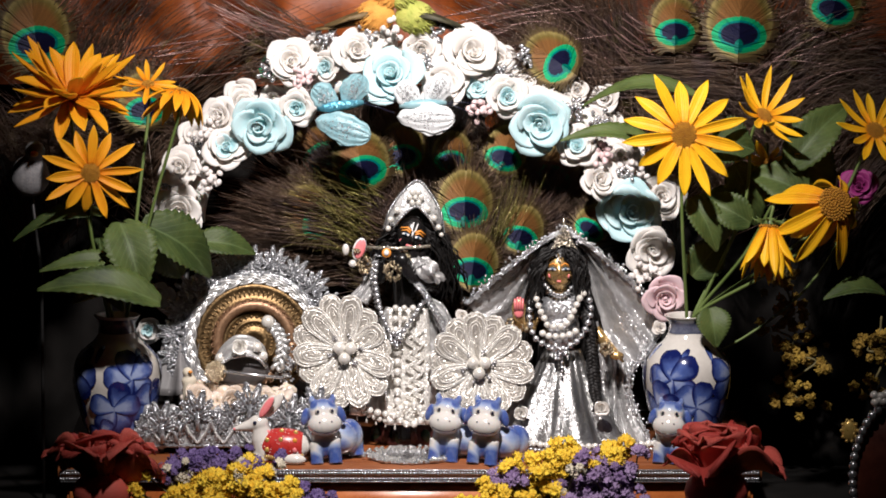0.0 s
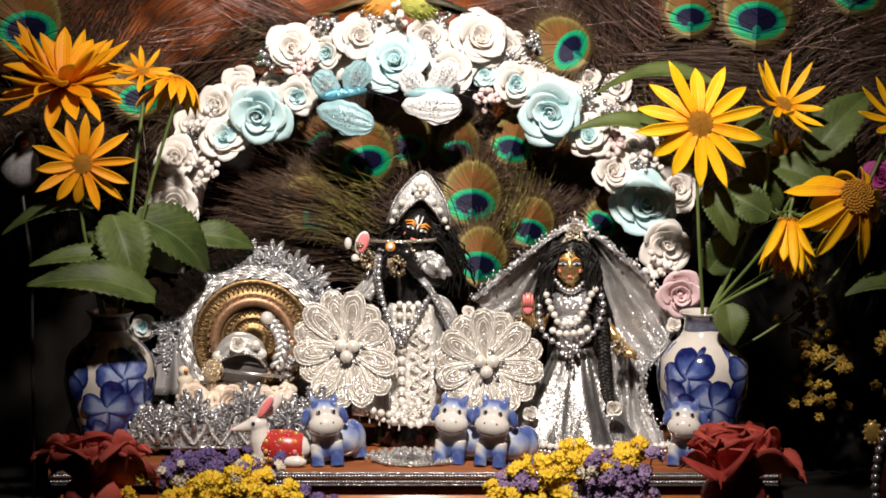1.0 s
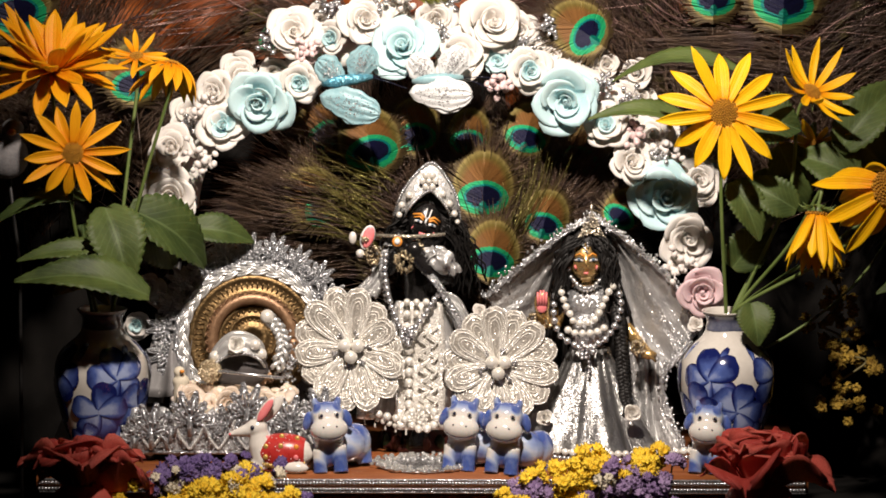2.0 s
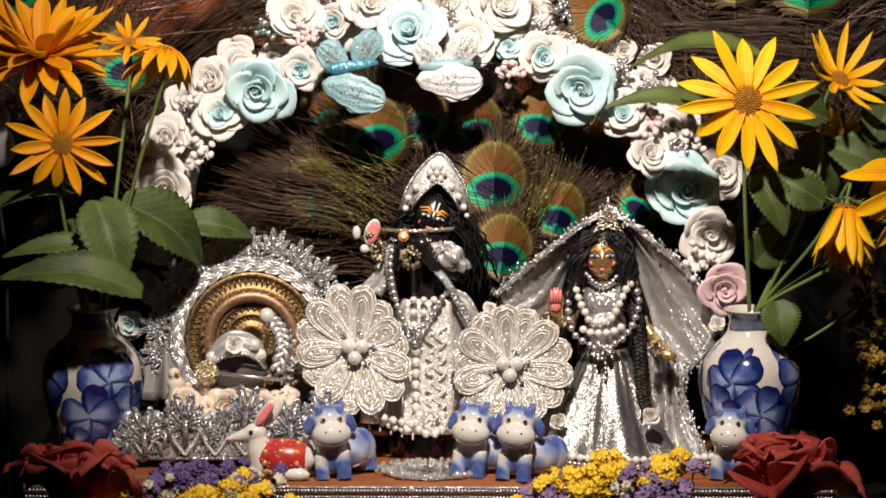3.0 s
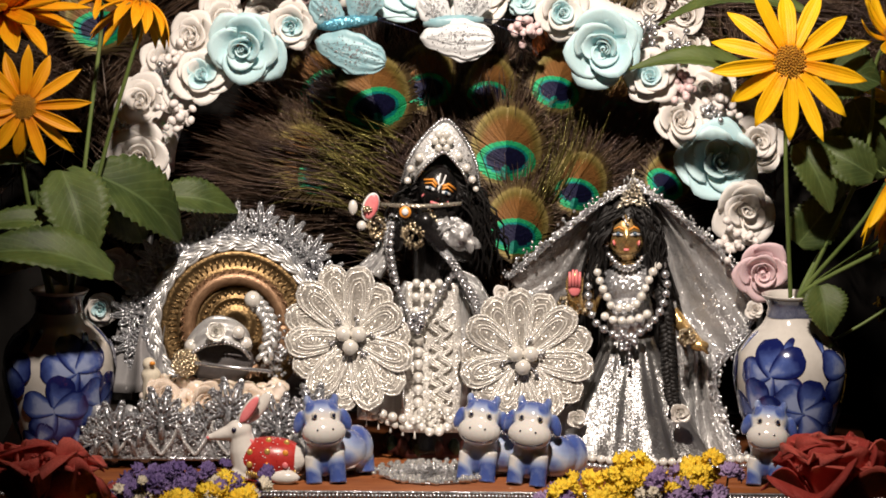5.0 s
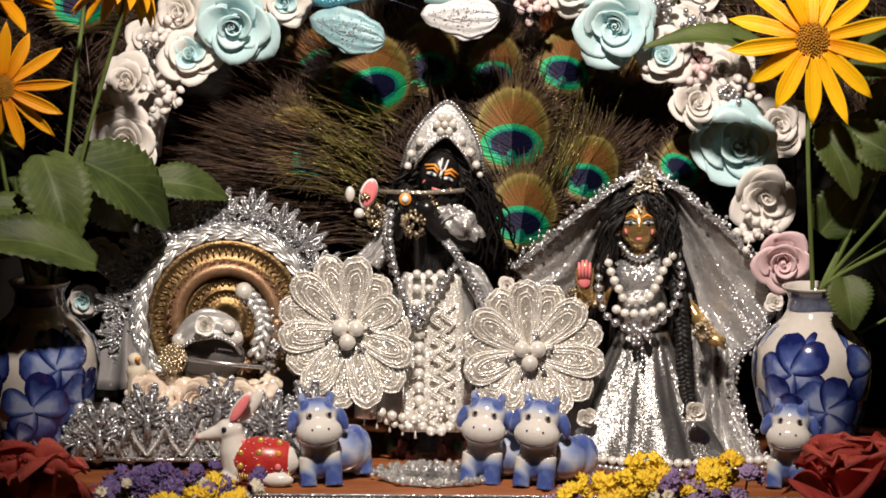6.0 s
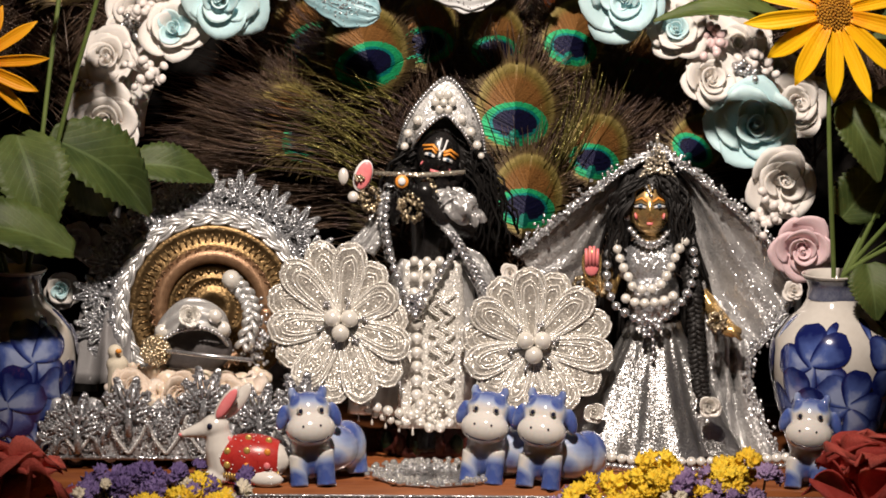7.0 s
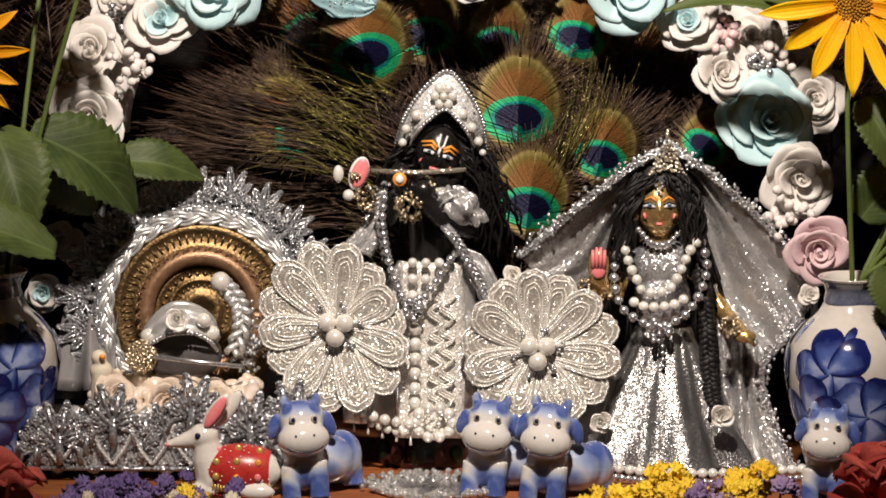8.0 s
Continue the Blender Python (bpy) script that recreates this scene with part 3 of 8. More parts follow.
def daisy(label, at, way, r, count, bend, root, sag=(0, 0, 0), spin=0.0, drop=0.0, layers=1, leaves=(), skip=(), disc=0.205):
    """A yellow daisy: stem, disc and single petals; bend above 0 closes it, below 0 folds the petals back."""
    t = thing("yellow_daisy", label, "flower", root, "yellow daisies in the vases")
    inv = Matrix.Translation(-Vector(root))
    m = inv @ facing(at, way, spin)
    stem = Geo()
    p = Vector(at) - Vector(way).normalized() * 0.006
    a, w = Vector(root), Vector(way).normalized()
    side = VASE_X["left"] if a.x < 0 else VASE_X["right"]
    out = Vector((p.x - side, p.y - VASE_Y, 0))
    mouth = Vector((side, VASE_Y, RIM + 0.003)) + out.normalized() * 0.0065 + Vector((a.x - side, a.y - VASE_Y, 0)) * 0.3
    line = spline([a, mouth - Vector((0, 0, 0.012)), mouth, mouth.lerp(p, 0.5) + Vector(sag) * 0.5 + Vector((0, 0, 0.004)), p - w * 0.012 + Vector((0, 0, -0.004)), p + w * 0.002], 6)
    stem.tube(line, lambda t: 0.0014 - 0.0003 * t, 7)
    part("stem", stem, STEM, t, "", inv)
    cup = Geo()
    cup.lathe([(0.0005, -0.006), (0.004, -0.005), (0.0052, -0.002), (0.005, 0.0)], 12)
    part("calyx", cup, STEM, t, "", m)
    for k in range(10):
        part("sepal", SEPAL, None, t, "", m @ Matrix.Rotation(k * 0.628, 4, "Z"))
    d = Geo()
    dr = r * disc
    for k in range(120):
        rr = dr * math.sqrt((k + 0.5) / 120)
        ang = k * 2.39996
        h = 0.35 * dr * (1 - (rr / dr) ** 2) + 0.0006
        d.ball((rr * math.cos(ang), rr * math.sin(ang), h), (dr * 0.085, dr * 0.085, dr * 0.13), 0, 5, 4)
    d.lathe([(dr * 1.0, 0.0), (dr * 0.85, 0.12 * dr), (dr * 0.5, 0.27 * dr), (0.0002, 0.36 * dr)], 16)
    part("flower_disc", d, DISC, t, "", m)
    for layer in range(layers):
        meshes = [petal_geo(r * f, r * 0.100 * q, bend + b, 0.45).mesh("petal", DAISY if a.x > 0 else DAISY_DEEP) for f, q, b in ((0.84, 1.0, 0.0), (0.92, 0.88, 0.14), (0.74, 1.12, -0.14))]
        for k in range(count):
            if k in skip:
                continue
            ang = 2 * math.pi * (k + 0.5 * layer) / count + rnd.uniform(-0.07, 0.07)
            tilt = rnd.uniform(-0.24, 0.24) + (0.45 * layer if layers > 1 else 0.0)
            mm = Matrix.Rotation(ang, 4, "Z") @ Matrix.Translation((dr * 0.72, 0, -0.0008 * layer)) @ Matrix.Rotation(tilt - drop, 4, "Y") @ Matrix.Rotation(rnd.uniform(-0.3, 0.3), 4, "X")
            part("petal", meshes[rnd.randrange(3)], None, t, "", m @ mm)
    for base, tip, width, up in leaves:
        part("leaf", leaf_geo(base, tip, width, up), LEAF, t, "", inv)
    return t


VASE_X = {"left": -0.2300, "right": 0.1725}
VASE_Y = -0.032
RIM = 0.0965


def root_in(side, dx, dy):
    return (VASE_X[side] + dx, VASE_Y + dy, 0.040)


daisy("bright yellow daisy fully open on a tall stem", (0.1670, -0.0750, 0.2299), (0.05, -1, 0.22), 0.0440, 14, -0.10, root_in("right", 0.0, -0.004), (-0.004, -0.004, 0), 0.2,
      leaves=[((0.1505, -0.0500, 0.2174), (0.0850, -0.0600, 0.2329), 0.0075, (0, -0.6, 1)), ((0.1772, -0.0400, 0.2537), (0.0976, -0.0300, 0.2566), 0.0075, (0, -0.5, 1)), ((0.1732, -0.0500, 0.1824), (0.1939, -0.0600, 0.1478), 0.010, (0.4, -1, 0.3))])
daisy("yellow daisy with cupped petals turned aside", (0.2242, -0.0500, 0.2401), (0.5, -0.6, 0.75), 0.030, 12, 0.55, root_in("right", 0.004, 0.003), (0.02, 0, 0), 0.0,
      leaves=[((0.1877, -0.0550, 0.2248), (0.2170, -0.0600, 0.2186), 0.014, (0, -1, 0.4)), ((0.2422, -0.0400, 0.2011), (0.2848, -0.0200, 0.2487), 0.013, (-0.3, -1, 0.2))])
daisy("large yellow daisy with drooping petals", (0.2718, -0.0850, 0.1822), (0.32, -0.78, 0.38), 0.049, 17, -0.35, root_in("right", 0.008, 0.0), (0.03, -0.01, -0.01), 0.1, drop=-0.82, skip=(4, 5), disc=0.25,
      leaves=[((0.1869, -0.0500, 0.1044), (0.1925, -0.0600, 0.0790), 0.010, (0.2, -1, 0.1))])
daisy("wilting yellow daisy with hanging petals", (0.2275, -0.0700, 0.1651), (-0.1, -0.3, -1), 0.043, 16, 0.10, root_in("right", 0.006, 0.005), (0.014, 0, 0.005), 0.3, drop=1.15, disc=0.17,
      leaves=[((0.2161, -0.0500, 0.1644), (0.1803, -0.0500, 0.1844), 0.010, (0, -1, 0.3)), ((0.2051, -0.0300, 0.2038), (0.2233, -0.0300, 0.1597), 0.013, (0.2, -1, 0.2)), ((0.2009, -0.0350, 0.1884), (0.1899, -0.0400, 0.1450), 0.012, (-0.2, -1, 0.1)), ((0.2562, -0.0400, 0.1831), (0.2164, -0.0400, 0.2011), 0.013, (0, -0.9, 0.5)), ((0.1758, -0.0300, 0.1235), (0.1995, -0.0300, 0.1537), 0.011, (0, -1, 0.2)), ((0.2454, -0.0200, 0.2146), (0.2776, -0.0200, 0.1865), 0.014, (0, -1, 0.3))])
daisy("yellow daisy half hidden at the edge of the bouquet", (0.3016, -0.0500, 0.2294), (0.3, -0.8, 0.6), 0.032, 12, 0.3, root_in("right", 0.01, 0.006), (0.05, 0, -0.01), 0.0,
      leaves=[((0.3109, -0.0500, 0.1144), (0.2685, -0.0700, 0.1206), 0.009, (0, -0.5, 1))])
daisy("small shaded orange daisy among the leaves", (0.2295, -0.0200, 0.2034), (0.1, -0.6, -0.7), 0.028, 12, 0.1, root_in("right", 0.0, 0.008), (0.01, 0.01, 0), 0.0)
daisy("yellow daisy fully open leaning forward", (-0.2449, -0.0750, 0.2030), (0.1, -1, 0.02), 0.0345, 14, -0.05, root_in("left", -0.004, -0.006), (-0.012, -0.006, 0.0), 0.1,
      leaves=[((-0.2258, -0.0600, 0.1669), (-0.2077, -0.0850, 0.1216), 0.0150, (0.25, -1, 0.25)), ((-0.2115, -0.0350, 0.1624), (-0.1571, -0.0100, 0.1238), 0.0160, (0.3, -0.8, 0.6))])
daisy("large double yellow daisy seen from behind", (-0.2595, -0.0400, 0.2537), (0.05, -0.30, 0.95), 0.051, 13, 0.1, root_in("left", -0.002, 0.0), (-0.01, 0, 0), 0.0, drop=0.65, layers=3, disc=0.15,
      leaves=[((-0.1960, -0.0850, 0.1136), (-0.2771, -0.1000, 0.1337), 0.0120, (0.1, -0.8, 0.9)), ((-0.2170, -0.0600, 0.1326), (-0.2789, -0.0750, 0.1412), 0.0072, (0, -0.7, 0.8)), ((-0.2351, -0.0500, 0.1712), (-0.3016, -0.0600, 0.1618), 0.0066, (0, -0.6, 0.9)),
              ((-0.2418, -0.0400, 0.1530), (-0.2284, -0.0700, 0.1074), 0.0120, (-0.4, -1, 0.1)), ((-0.2112, -0.0200, 0.1583), (-0.1805, 0.0000, 0.1183), 0.0155, (0.5, -1, 0.2)), ((-0.2164, -0.0700, 0.1333), (-0.2564, -0.0900, 0.1184), 0.0105, (-0.2, -0.9, 0.5))])
daisy("yellow daisy turned away showing its green stem", (-0.1838, -0.0500, 0.2559), (0.1, 0.45, 0.9), 0.032, 14, -0.25, root_in("left", 0.006, -0.004), (0.002, -0.005, 0.0), 0.0, drop=-0.55,
      leaves=[((-0.1763, 0.0000, 0.1442), (-0.1317, 0.0100, 0.1380), 0.0090, (0, -0.8, 0.6))])
daisy("orange-yellow daisy seen from the side", (-0.2076, -0.0200, 0.2587), (0.0, -0.4, 0.9), 0.022, 12, 0.2, root_in("left", 0.004, 0.006), (0.002, 0.004, 0), 0.0, drop=-0.2)


# ---- vases ----
VASE_PROFILE = [(0.0200, 0.0), (0.0208, 0.002), (0.0190, 0.005), (0.0215, 0.014), (0.0262, 0.030), (0.0296, 0.046), (0.0303, 0.056), (0.0285, 0.065),
                (0.0232, 0.073), (0.0165, 0.079), (0.0130, 0.085), (0.0122, 0.089), (0.0132, 0.0925), (0.0158, 0.0955), (0.0164, 0.0965), (0.0152, 0.0965),
                (0.0125, 0.0935), (0.0108, 0.089), (0.0115, 0.084), (0.0155, 0.077), (0.0220, 0.071), (0.0270, 0.058), (0.0260, 0.045), (0.0190, 0.012), (0.0001, 0.006)]


VASE_FINE = [(max(0.0001, p.x), p.z) for p in spline([(r, 0, z) for r, z in VASE_PROFILE], 4)]


RIM_WASH = plain("blue_grey_wash", (0.012, 0.018, 0.06), (0.16, 0.17, 0.22), 130, 0.14, 0.0, coat=1.0, coat_rough=0.05)


def vase_radius(z):
    for (r0, z0), (r1, z1) in zip(VASE_FINE[8:56], VASE_FINE[9:57]):
        if z0 <= z <= z1:
            return r0 + (r1 - r0) * (z - z0) / max(1e-6, z1 - z0)
    return 0.02


def stroke_geo(a0, z0, turn, length, width, lift=0.00025):
    """A painted petal lying on the vase wall."""
    g = Geo()

    def fn(u, v):
        s = 2 * u - 1
        w = width * math.sin(math.pi * (0.06 + 0.90 * v)) ** 0.55 * (0.45 + 0.55 * v)
        p, q = length * v, s * w
        z = min(0.0920, max(0.0062, z0 + p * math.cos(turn) - q * math.sin(turn)))
        a = a0 + (p * math.sin(turn) + q * math.cos(turn)) / max(0.012, vase_radius(z))
        r = vase_radius(z) + lift
        return (r * math.cos(a), r * math.sin(a), z)

    g.grid(fn, 10, 12)
    return g


def blue_vase(side, spin):
    t = thing("porcelain_vase", "white porcelain vase hand-painted with cobalt blue flowers", "vase", (VASE_X[side], VASE_Y, 0), "pair of porcelain vases", turn=Matrix.Rotation(spin, 4, "Z"))
    g = Geo()
    g.lathe(VASE_FINE, 64)
    part("body", g, GLAZE_WHITE, t)
    lip = Geo()
    lip.lathe([(0.0139, 0.0845), (0.0133, 0.0862), (0.0126, 0.0895), (0.0136, 0.0925), (0.0155, 0.0947)], 40, wave=lambda a, v: 1.0 - 0.03 * (v < 0.1) * (1 + math.sin(3 * a)))
    part("painted_rim", lip, RIM_WASH, t, "dark blue-grey painted rim")
    r2 = random.Random(3)
    for row, (z, n, s) in enumerate(((0.056, 4, 1.70), (0.034, 5, 1.60), (0.015, 6, 1.0))):
        for i in range(n):
            a = 2 * math.pi * (i + 0.5 * (row % 2)) / n + r2.uniform(-0.15, 0.15)
            if r2.random() < 0.08:
                continue
            turn = r2.uniform(0, 6)
            for k in range(r2.choice((4, 5, 5))):
                part("painted_petal", stroke_geo(a, z + r2.uniform(-0.002, 0.002), turn + k * 1.2566 + r2.uniform(-0.25, 0.25), 0.0118 * s, 0.0066 * s, 0.0002 + 0.00012 * (5 * (i % 2) + k) + 0.0006 * (row == 1)), COBALT, t)
    for k in range(14):
        a = k * 0.45 + r2.uniform(-0.1, 0.1)
        part("painted_leaf", stroke_geo(a, r2.choice((0.008, 0.012, 0.066)), r2.uniform(-0.6, 0.6), 0.011, 0.003), COBALT, t)
    return t


blue_vase("right", -1.9)
blue_vase("left", -1.1)

# ---- peacock feathers ----
def eye_plate(size):
    """The eye of a feather: a slightly domed oval vane with a frayed rim. Tip towards +y."""
    g = Geo()
    n, rings = 44, 9
    verts, faces, pat = [(0, 0, 0.0)], [], [(0.5, 0.5, 0)]
    for j in range(1, rings + 1):
        for i in range(n):
            a = 2 * math.pi * i / n
            f = j / rings
            fray = 1 + (0.06 * math.sin(i * 7.3) + 0.04 * math.sin(i * 3.1)) * (j == rings)
            x, y = f * math.cos(a) * fray, f * math.sin(a) * fray
            w = 0.88 * (1 - 0.08 * y)
            verts.append((x * w * size, y * size, -0.10 * size * f * f + 0.012 * size * math.sin(a * 9)))
            pat.append((0.5 + 0.5 * x, 0.5 + 0.5 * y, 0))
    for i in range(n):
        faces.append((0, 1 + i, 1 + (i + 1) % n))
    for j in range(rings - 1):
        for i in range(n):
            k = (i + 1) % n
            a, b = 1 + j * n, 1 + (j + 1) * n
            faces.append((a + i, b + i, b + k, a + k))
    g.add(verts, faces, 0, pat)
    return g


def vane_geo(size, rng):
    """The eye's own barbs: fine ribbons from the shaft to past the rim, over a thin backing."""
    back = eye_plate(size * 0.9)
    back.v = [(x, y, z - 0.0012) for x, y, z in back.v]
    back.pat = [(0.5 + (u - 0.5) * 0.9, 0.5 + (v - 0.5) * 0.9, 0.0) for u, v, _ in back.pat]
    g = Geo()
    n = 84
    for s in (-1, 1):
        for i in range(n):
            f = i / (n - 1)
            a = radians(-68 + 158 * f) + rng.uniform(-0.02, 0.02)
            reach = rng.uniform(1.0, 1.12) if rng.random() < 0.7 else rng.uniform(1.1, 1.4)
            a0 = Vector((0, -1.05 + 1.45 * f))
            a2 = Vector((s * math.cos(a), math.sin(a))) * reach
            a1 = (a0 + a2) / 2 + Vector((s * 0.10, 0.14 * (1 - f)))
            h = rng.uniform(-0.02, 0.02)
            verts, pat = [], []
            for k in range(8):
                t = k / 7
                p = a0 * (1 - t) ** 2 + a1 * 2 * t * (1 - t) + a2 * t * t
                d = ((a1 - a0) * (1 - t) + (a2 - a1) * t).normalized()
                w = 0.021 * (1.0 if reach < 1.12 or t < 0.7 else 1.0 - 2.4 * (t - 0.7))
                for side in (-1, 1):
                    q = p + Vector((-d.y, d.x)) * w * side
                    r2 = q.x * q.x + q.y * q.y
                    verts.append((q.x * 0.88 * (1 - 0.08 * q.y) * size, q.y * size, (-0.10 * r2 + h + 0.012 * side) * size))
                    pat.append((0.5 + 0.5 * p.x, 0.5 + 0.5 * p.y, 0.0))
            g.add(verts, [(2 * k, 2 * k + 1, 2 * k + 3, 2 * k + 2) for k in range(7)], 0, pat)
    return back, g


def barbs_geo(count, length, size, rng, spread=1.0, thick=0.00034):
    """Loose strands that leave the shaft and the eye's rim and sweep outward."""
    g = Geo()
    for _ in range(count):
        s = rng.choice((-1, 1))
        t = rng.random()
        if t < 0.45:
            a = rng.uniform(0.0, math.pi)
            p = Vector((math.cos(a) * size * 0.66, math.sin(a) * size * 0.9, rng.uniform(-0.006, -0.002)))
            d = Vector((math.cos(a) * 0.8, math.sin(a), rng.uniform(-0.25, 0.15)))
            ln = size * rng.uniform(0.35, 0.9)
        else:
            y = -rng.random() * length
            p = Vector((0, y, -0.007))
            d = Vector((s * rng.uniform(0.5, 1.0) * spread, rng.uniform(0.45, 1.1), rng.uniform(-0.30, -0.06)))
            ln = size * rng.uniform(1.0, 2.1)
        d.normalize()
        swing = Vector((rng.uniform(-0.2, 0.2), rng.uniform(-0.15, 0.25), rng.uniform(-0.15, 0.15))) * ln
        pts = [p + d * ln * k / 5 + swing * (k / 5) ** 2 for k in range(6)]
        g.tube(pts, lambda q: thick * (1.1 - 0.8 * q), 3)
    return g


def feather(at, tip, size, length=0.16, count=300, seed=1, lean=0.0, label="peacock feather with a green and blue eye and brown barbs", spread=1.0):
    """at: the eye's centre; tip: the way to the feather's tip; the vane faces the front."""
    rng = random.Random(seed)
    t = thing("peacock_feather", label, "feather", at, "peacock feathers behind the altar")
    y = Vector(tip).normalized()
    front = Vector((lean, -1, 0.12)).normalized()
    z = (front - y * front.dot(y)).normalized()
    x = y.cross(z)
    m = Matrix((x, y, z)).transposed().to_4x4()
    back, fine = vane_geo(size, rng)
    part("eye_vane", back, EYE_FEATHER, t, "bronze vane with green ring and blue heart", m)
    part("vane_fringe", fine, EYE_FEATHER, t, "fine bronze and green barbs", m, kind="stuff")
    g = Geo()
    g.tube([(0, -size * 0.5, -0.006), (0, -length * 0.5, -0.008), (0.002, -length, -0.008)], lambda q: 0.0003 + 0.0004 * q, 5)
    part("shaft", g, SHAFT, t, "", m)
    part("barb_fringe", barbs_geo(count, length, size, rng, spread), BARB, t, "dark brown barbs", m, kind="stuff")
    return t


SHAFT = plain("feather_shaft", (0.05, 0.03, 0.02), (0.12, 0.08, 0.05), 100, 0.4, 0.1)

FEATHERS = [  # eye centre, way to the tip, half length of the eye
    ((0.0158, 0.0240, 0.1704), (0.03, 0, 1), 0.0246), ((-0.0591, 0.0240, 0.1997), (-0.22, 0, 1), 0.0254), ((0.0219, 0.0200, 0.1275), (0.12, 0, 1), 0.0221),
    ((0.0568, 0.0260, 0.1496), (0.25, 0, 1), 0.0193), ((0.0450, 0.0300, 0.2064), (0.28, 0, 1), 0.0197), ((-0.0942, 0.0300, 0.1614), (-0.75, 0, 0.6), 0.0238),
    ((0.1082, 0.0340, 0.1527), (0.5, 0, 0.7), 0.0164), ((-0.0292, 0.0320, 0.2078), (-0.02, 0, 1), 0.0205), ((0.0065, 0.0340, 0.2034), (0.1, 0, 1), 0.0180),
    ((0.0774, 0.0380, 0.2723), (-0.75, 0, 0.55), 0.0221), ((0.1671, 0.0660, 0.2944), (0.0, 0, 1), 0.0213), ((0.2135, 0.0600, 0.2958), (0.05, 0, 1), 0.0295),
    ((0.2828, 0.0660, 0.3107), (0.3, 0, 1), 0.0230), ((-0.2932, 0.0600, 0.2888), (-0.1, 0, 1), 0.0303), ((-0.2156, 0.0600, 0.2386), (-0.1, 0, 1), 0.0221),
    ((-0.1290, 0.1000, 0.2643), (-0.6, 0, 0.5), 0.0172), ((-0.0171, 0.0600, 0.2165), (0.15, 0, 1), 0.0189), ((0.0494, 0.0620, 0.1760), (0.2, 0, 1), 0.0213), ((-0.0913, 0.0640, 0.2037), (-0.5, 0, 0.9), 0.0213),
    ((0.0821, 0.0660, 0.1879), (0.4, 0, 0.9), 0.0197),
]
for i, (at, tip, size) in enumerate(FEATHERS):
    feather(at, tip, size, seed=i + 1)


def strand_bundle(label, lines, count, spread, seed, thick=0.00036, material=None):
    """Long loose barbs that run together along guide lines."""
    rng = random.Random(seed)
    g = Geo()
    for k in range(count):
        line = lines[k % len(lines)]
        off = Vector((rng.gauss(0, 1), rng.gauss(0, 0.6), rng.gauss(0, 1))) * spread
        end = off * 1.6 + Vector((rng.gauss(0, 1), rng.gauss(0, 0.6), rng.gauss(0, 1))) * spread * 0.9
        cut = rng.uniform(0.7, 1.0)
        pts = spline(line, 5)
        pts = [p + off.lerp(end, i / len(pts)) + Vector((0, 0, 0.0007 * math.sin(i * 0.5 + k))) for i, p in enumerate(pts)]
        g.tube(pts[: max(3, int(len(pts) * cut))], lambda q: thick * (1.1 - 0.7 * q), 3)
    return solid("feather_barbs", g, material or BARB, label, "feather", group="loose peacock barbs", kind="stuff")


strand_bundle("dark brown peacock barbs swept sideways behind the throne", [
    [(-0.0384, 0.0480, 0.1186), (-0.0915, 0.0500, 0.1390), (-0.1407, 0.0540, 0.1467), (-0.1775, 0.0540, 0.1425)], [(-0.0384, 0.0480, 0.1310), (-0.0874, 0.0480, 0.1269), (-0.1367, 0.0540, 0.1301), (-0.1695, 0.0540, 0.1177)],
    [(-0.0425, 0.0300, 0.1440), (-0.0752, 0.0300, 0.1560), (-0.1162, 0.0310, 0.1640), (-0.1530, 0.0340, 0.1760)], [(-0.0384, 0.0480, 0.1145), (-0.0752, 0.0480, 0.1207), (-0.1079, 0.0480, 0.1165), (-0.1366, 0.0500, 0.1224)]], 900, 0.0062, 11)
strand_bundle("dark brown peacock barbs fanned out above the dolls", [
    [(0.0393, 0.0560, 0.1136), (0.0720, 0.0580, 0.1464), (0.0966, 0.0620, 0.1747), (0.1128, 0.0620, 0.2077)], [(0.0393, 0.0560, 0.1219), (0.0843, 0.0580, 0.1464), (0.1212, 0.0620, 0.1582), (0.1416, 0.0620, 0.1747)],
    [(0.0311, 0.0580, 0.1299), (0.0475, 0.0620, 0.1747), (0.0597, 0.0650, 0.2073), (0.0638, 0.0700, 0.2356)], [(-0.0016, 0.0620, 0.1376), (-0.0057, 0.0620, 0.1789), (-0.0180, 0.0700, 0.2109), (-0.0262, 0.0700, 0.2397)],
    [(-0.0344, 0.0620, 0.1458), (-0.0589, 0.0580, 0.1546), (-0.0916, 0.0620, 0.1871), (-0.1160, 0.0620, 0.2118)]], 1200, 0.0085, 12)
strand_bundle("purple-brown peacock barbs spread above the flower arch", [
    [(0.1378, 0.0900, 0.2345), (0.1049, 0.0900, 0.2715), (0.0638, 0.0850, 0.2967), (0.0188, 0.0850, 0.3172)], [(0.1378, 0.0900, 0.2427), (0.1048, 0.0900, 0.2839), (0.0720, 0.0900, 0.3126), (0.0392, 0.0900, 0.3331)],
    [(0.1419, 0.0900, 0.2468), (0.0925, 0.0850, 0.2556), (0.0475, 0.0850, 0.2720), (0.0065, 0.0800, 0.2930)], [(0.1337, 0.0900, 0.2427), (0.1253, 0.0900, 0.2839), (0.1169, 0.0900, 0.3208), (0.1087, 0.0900, 0.3413)]], 1300, 0.0085, 13)
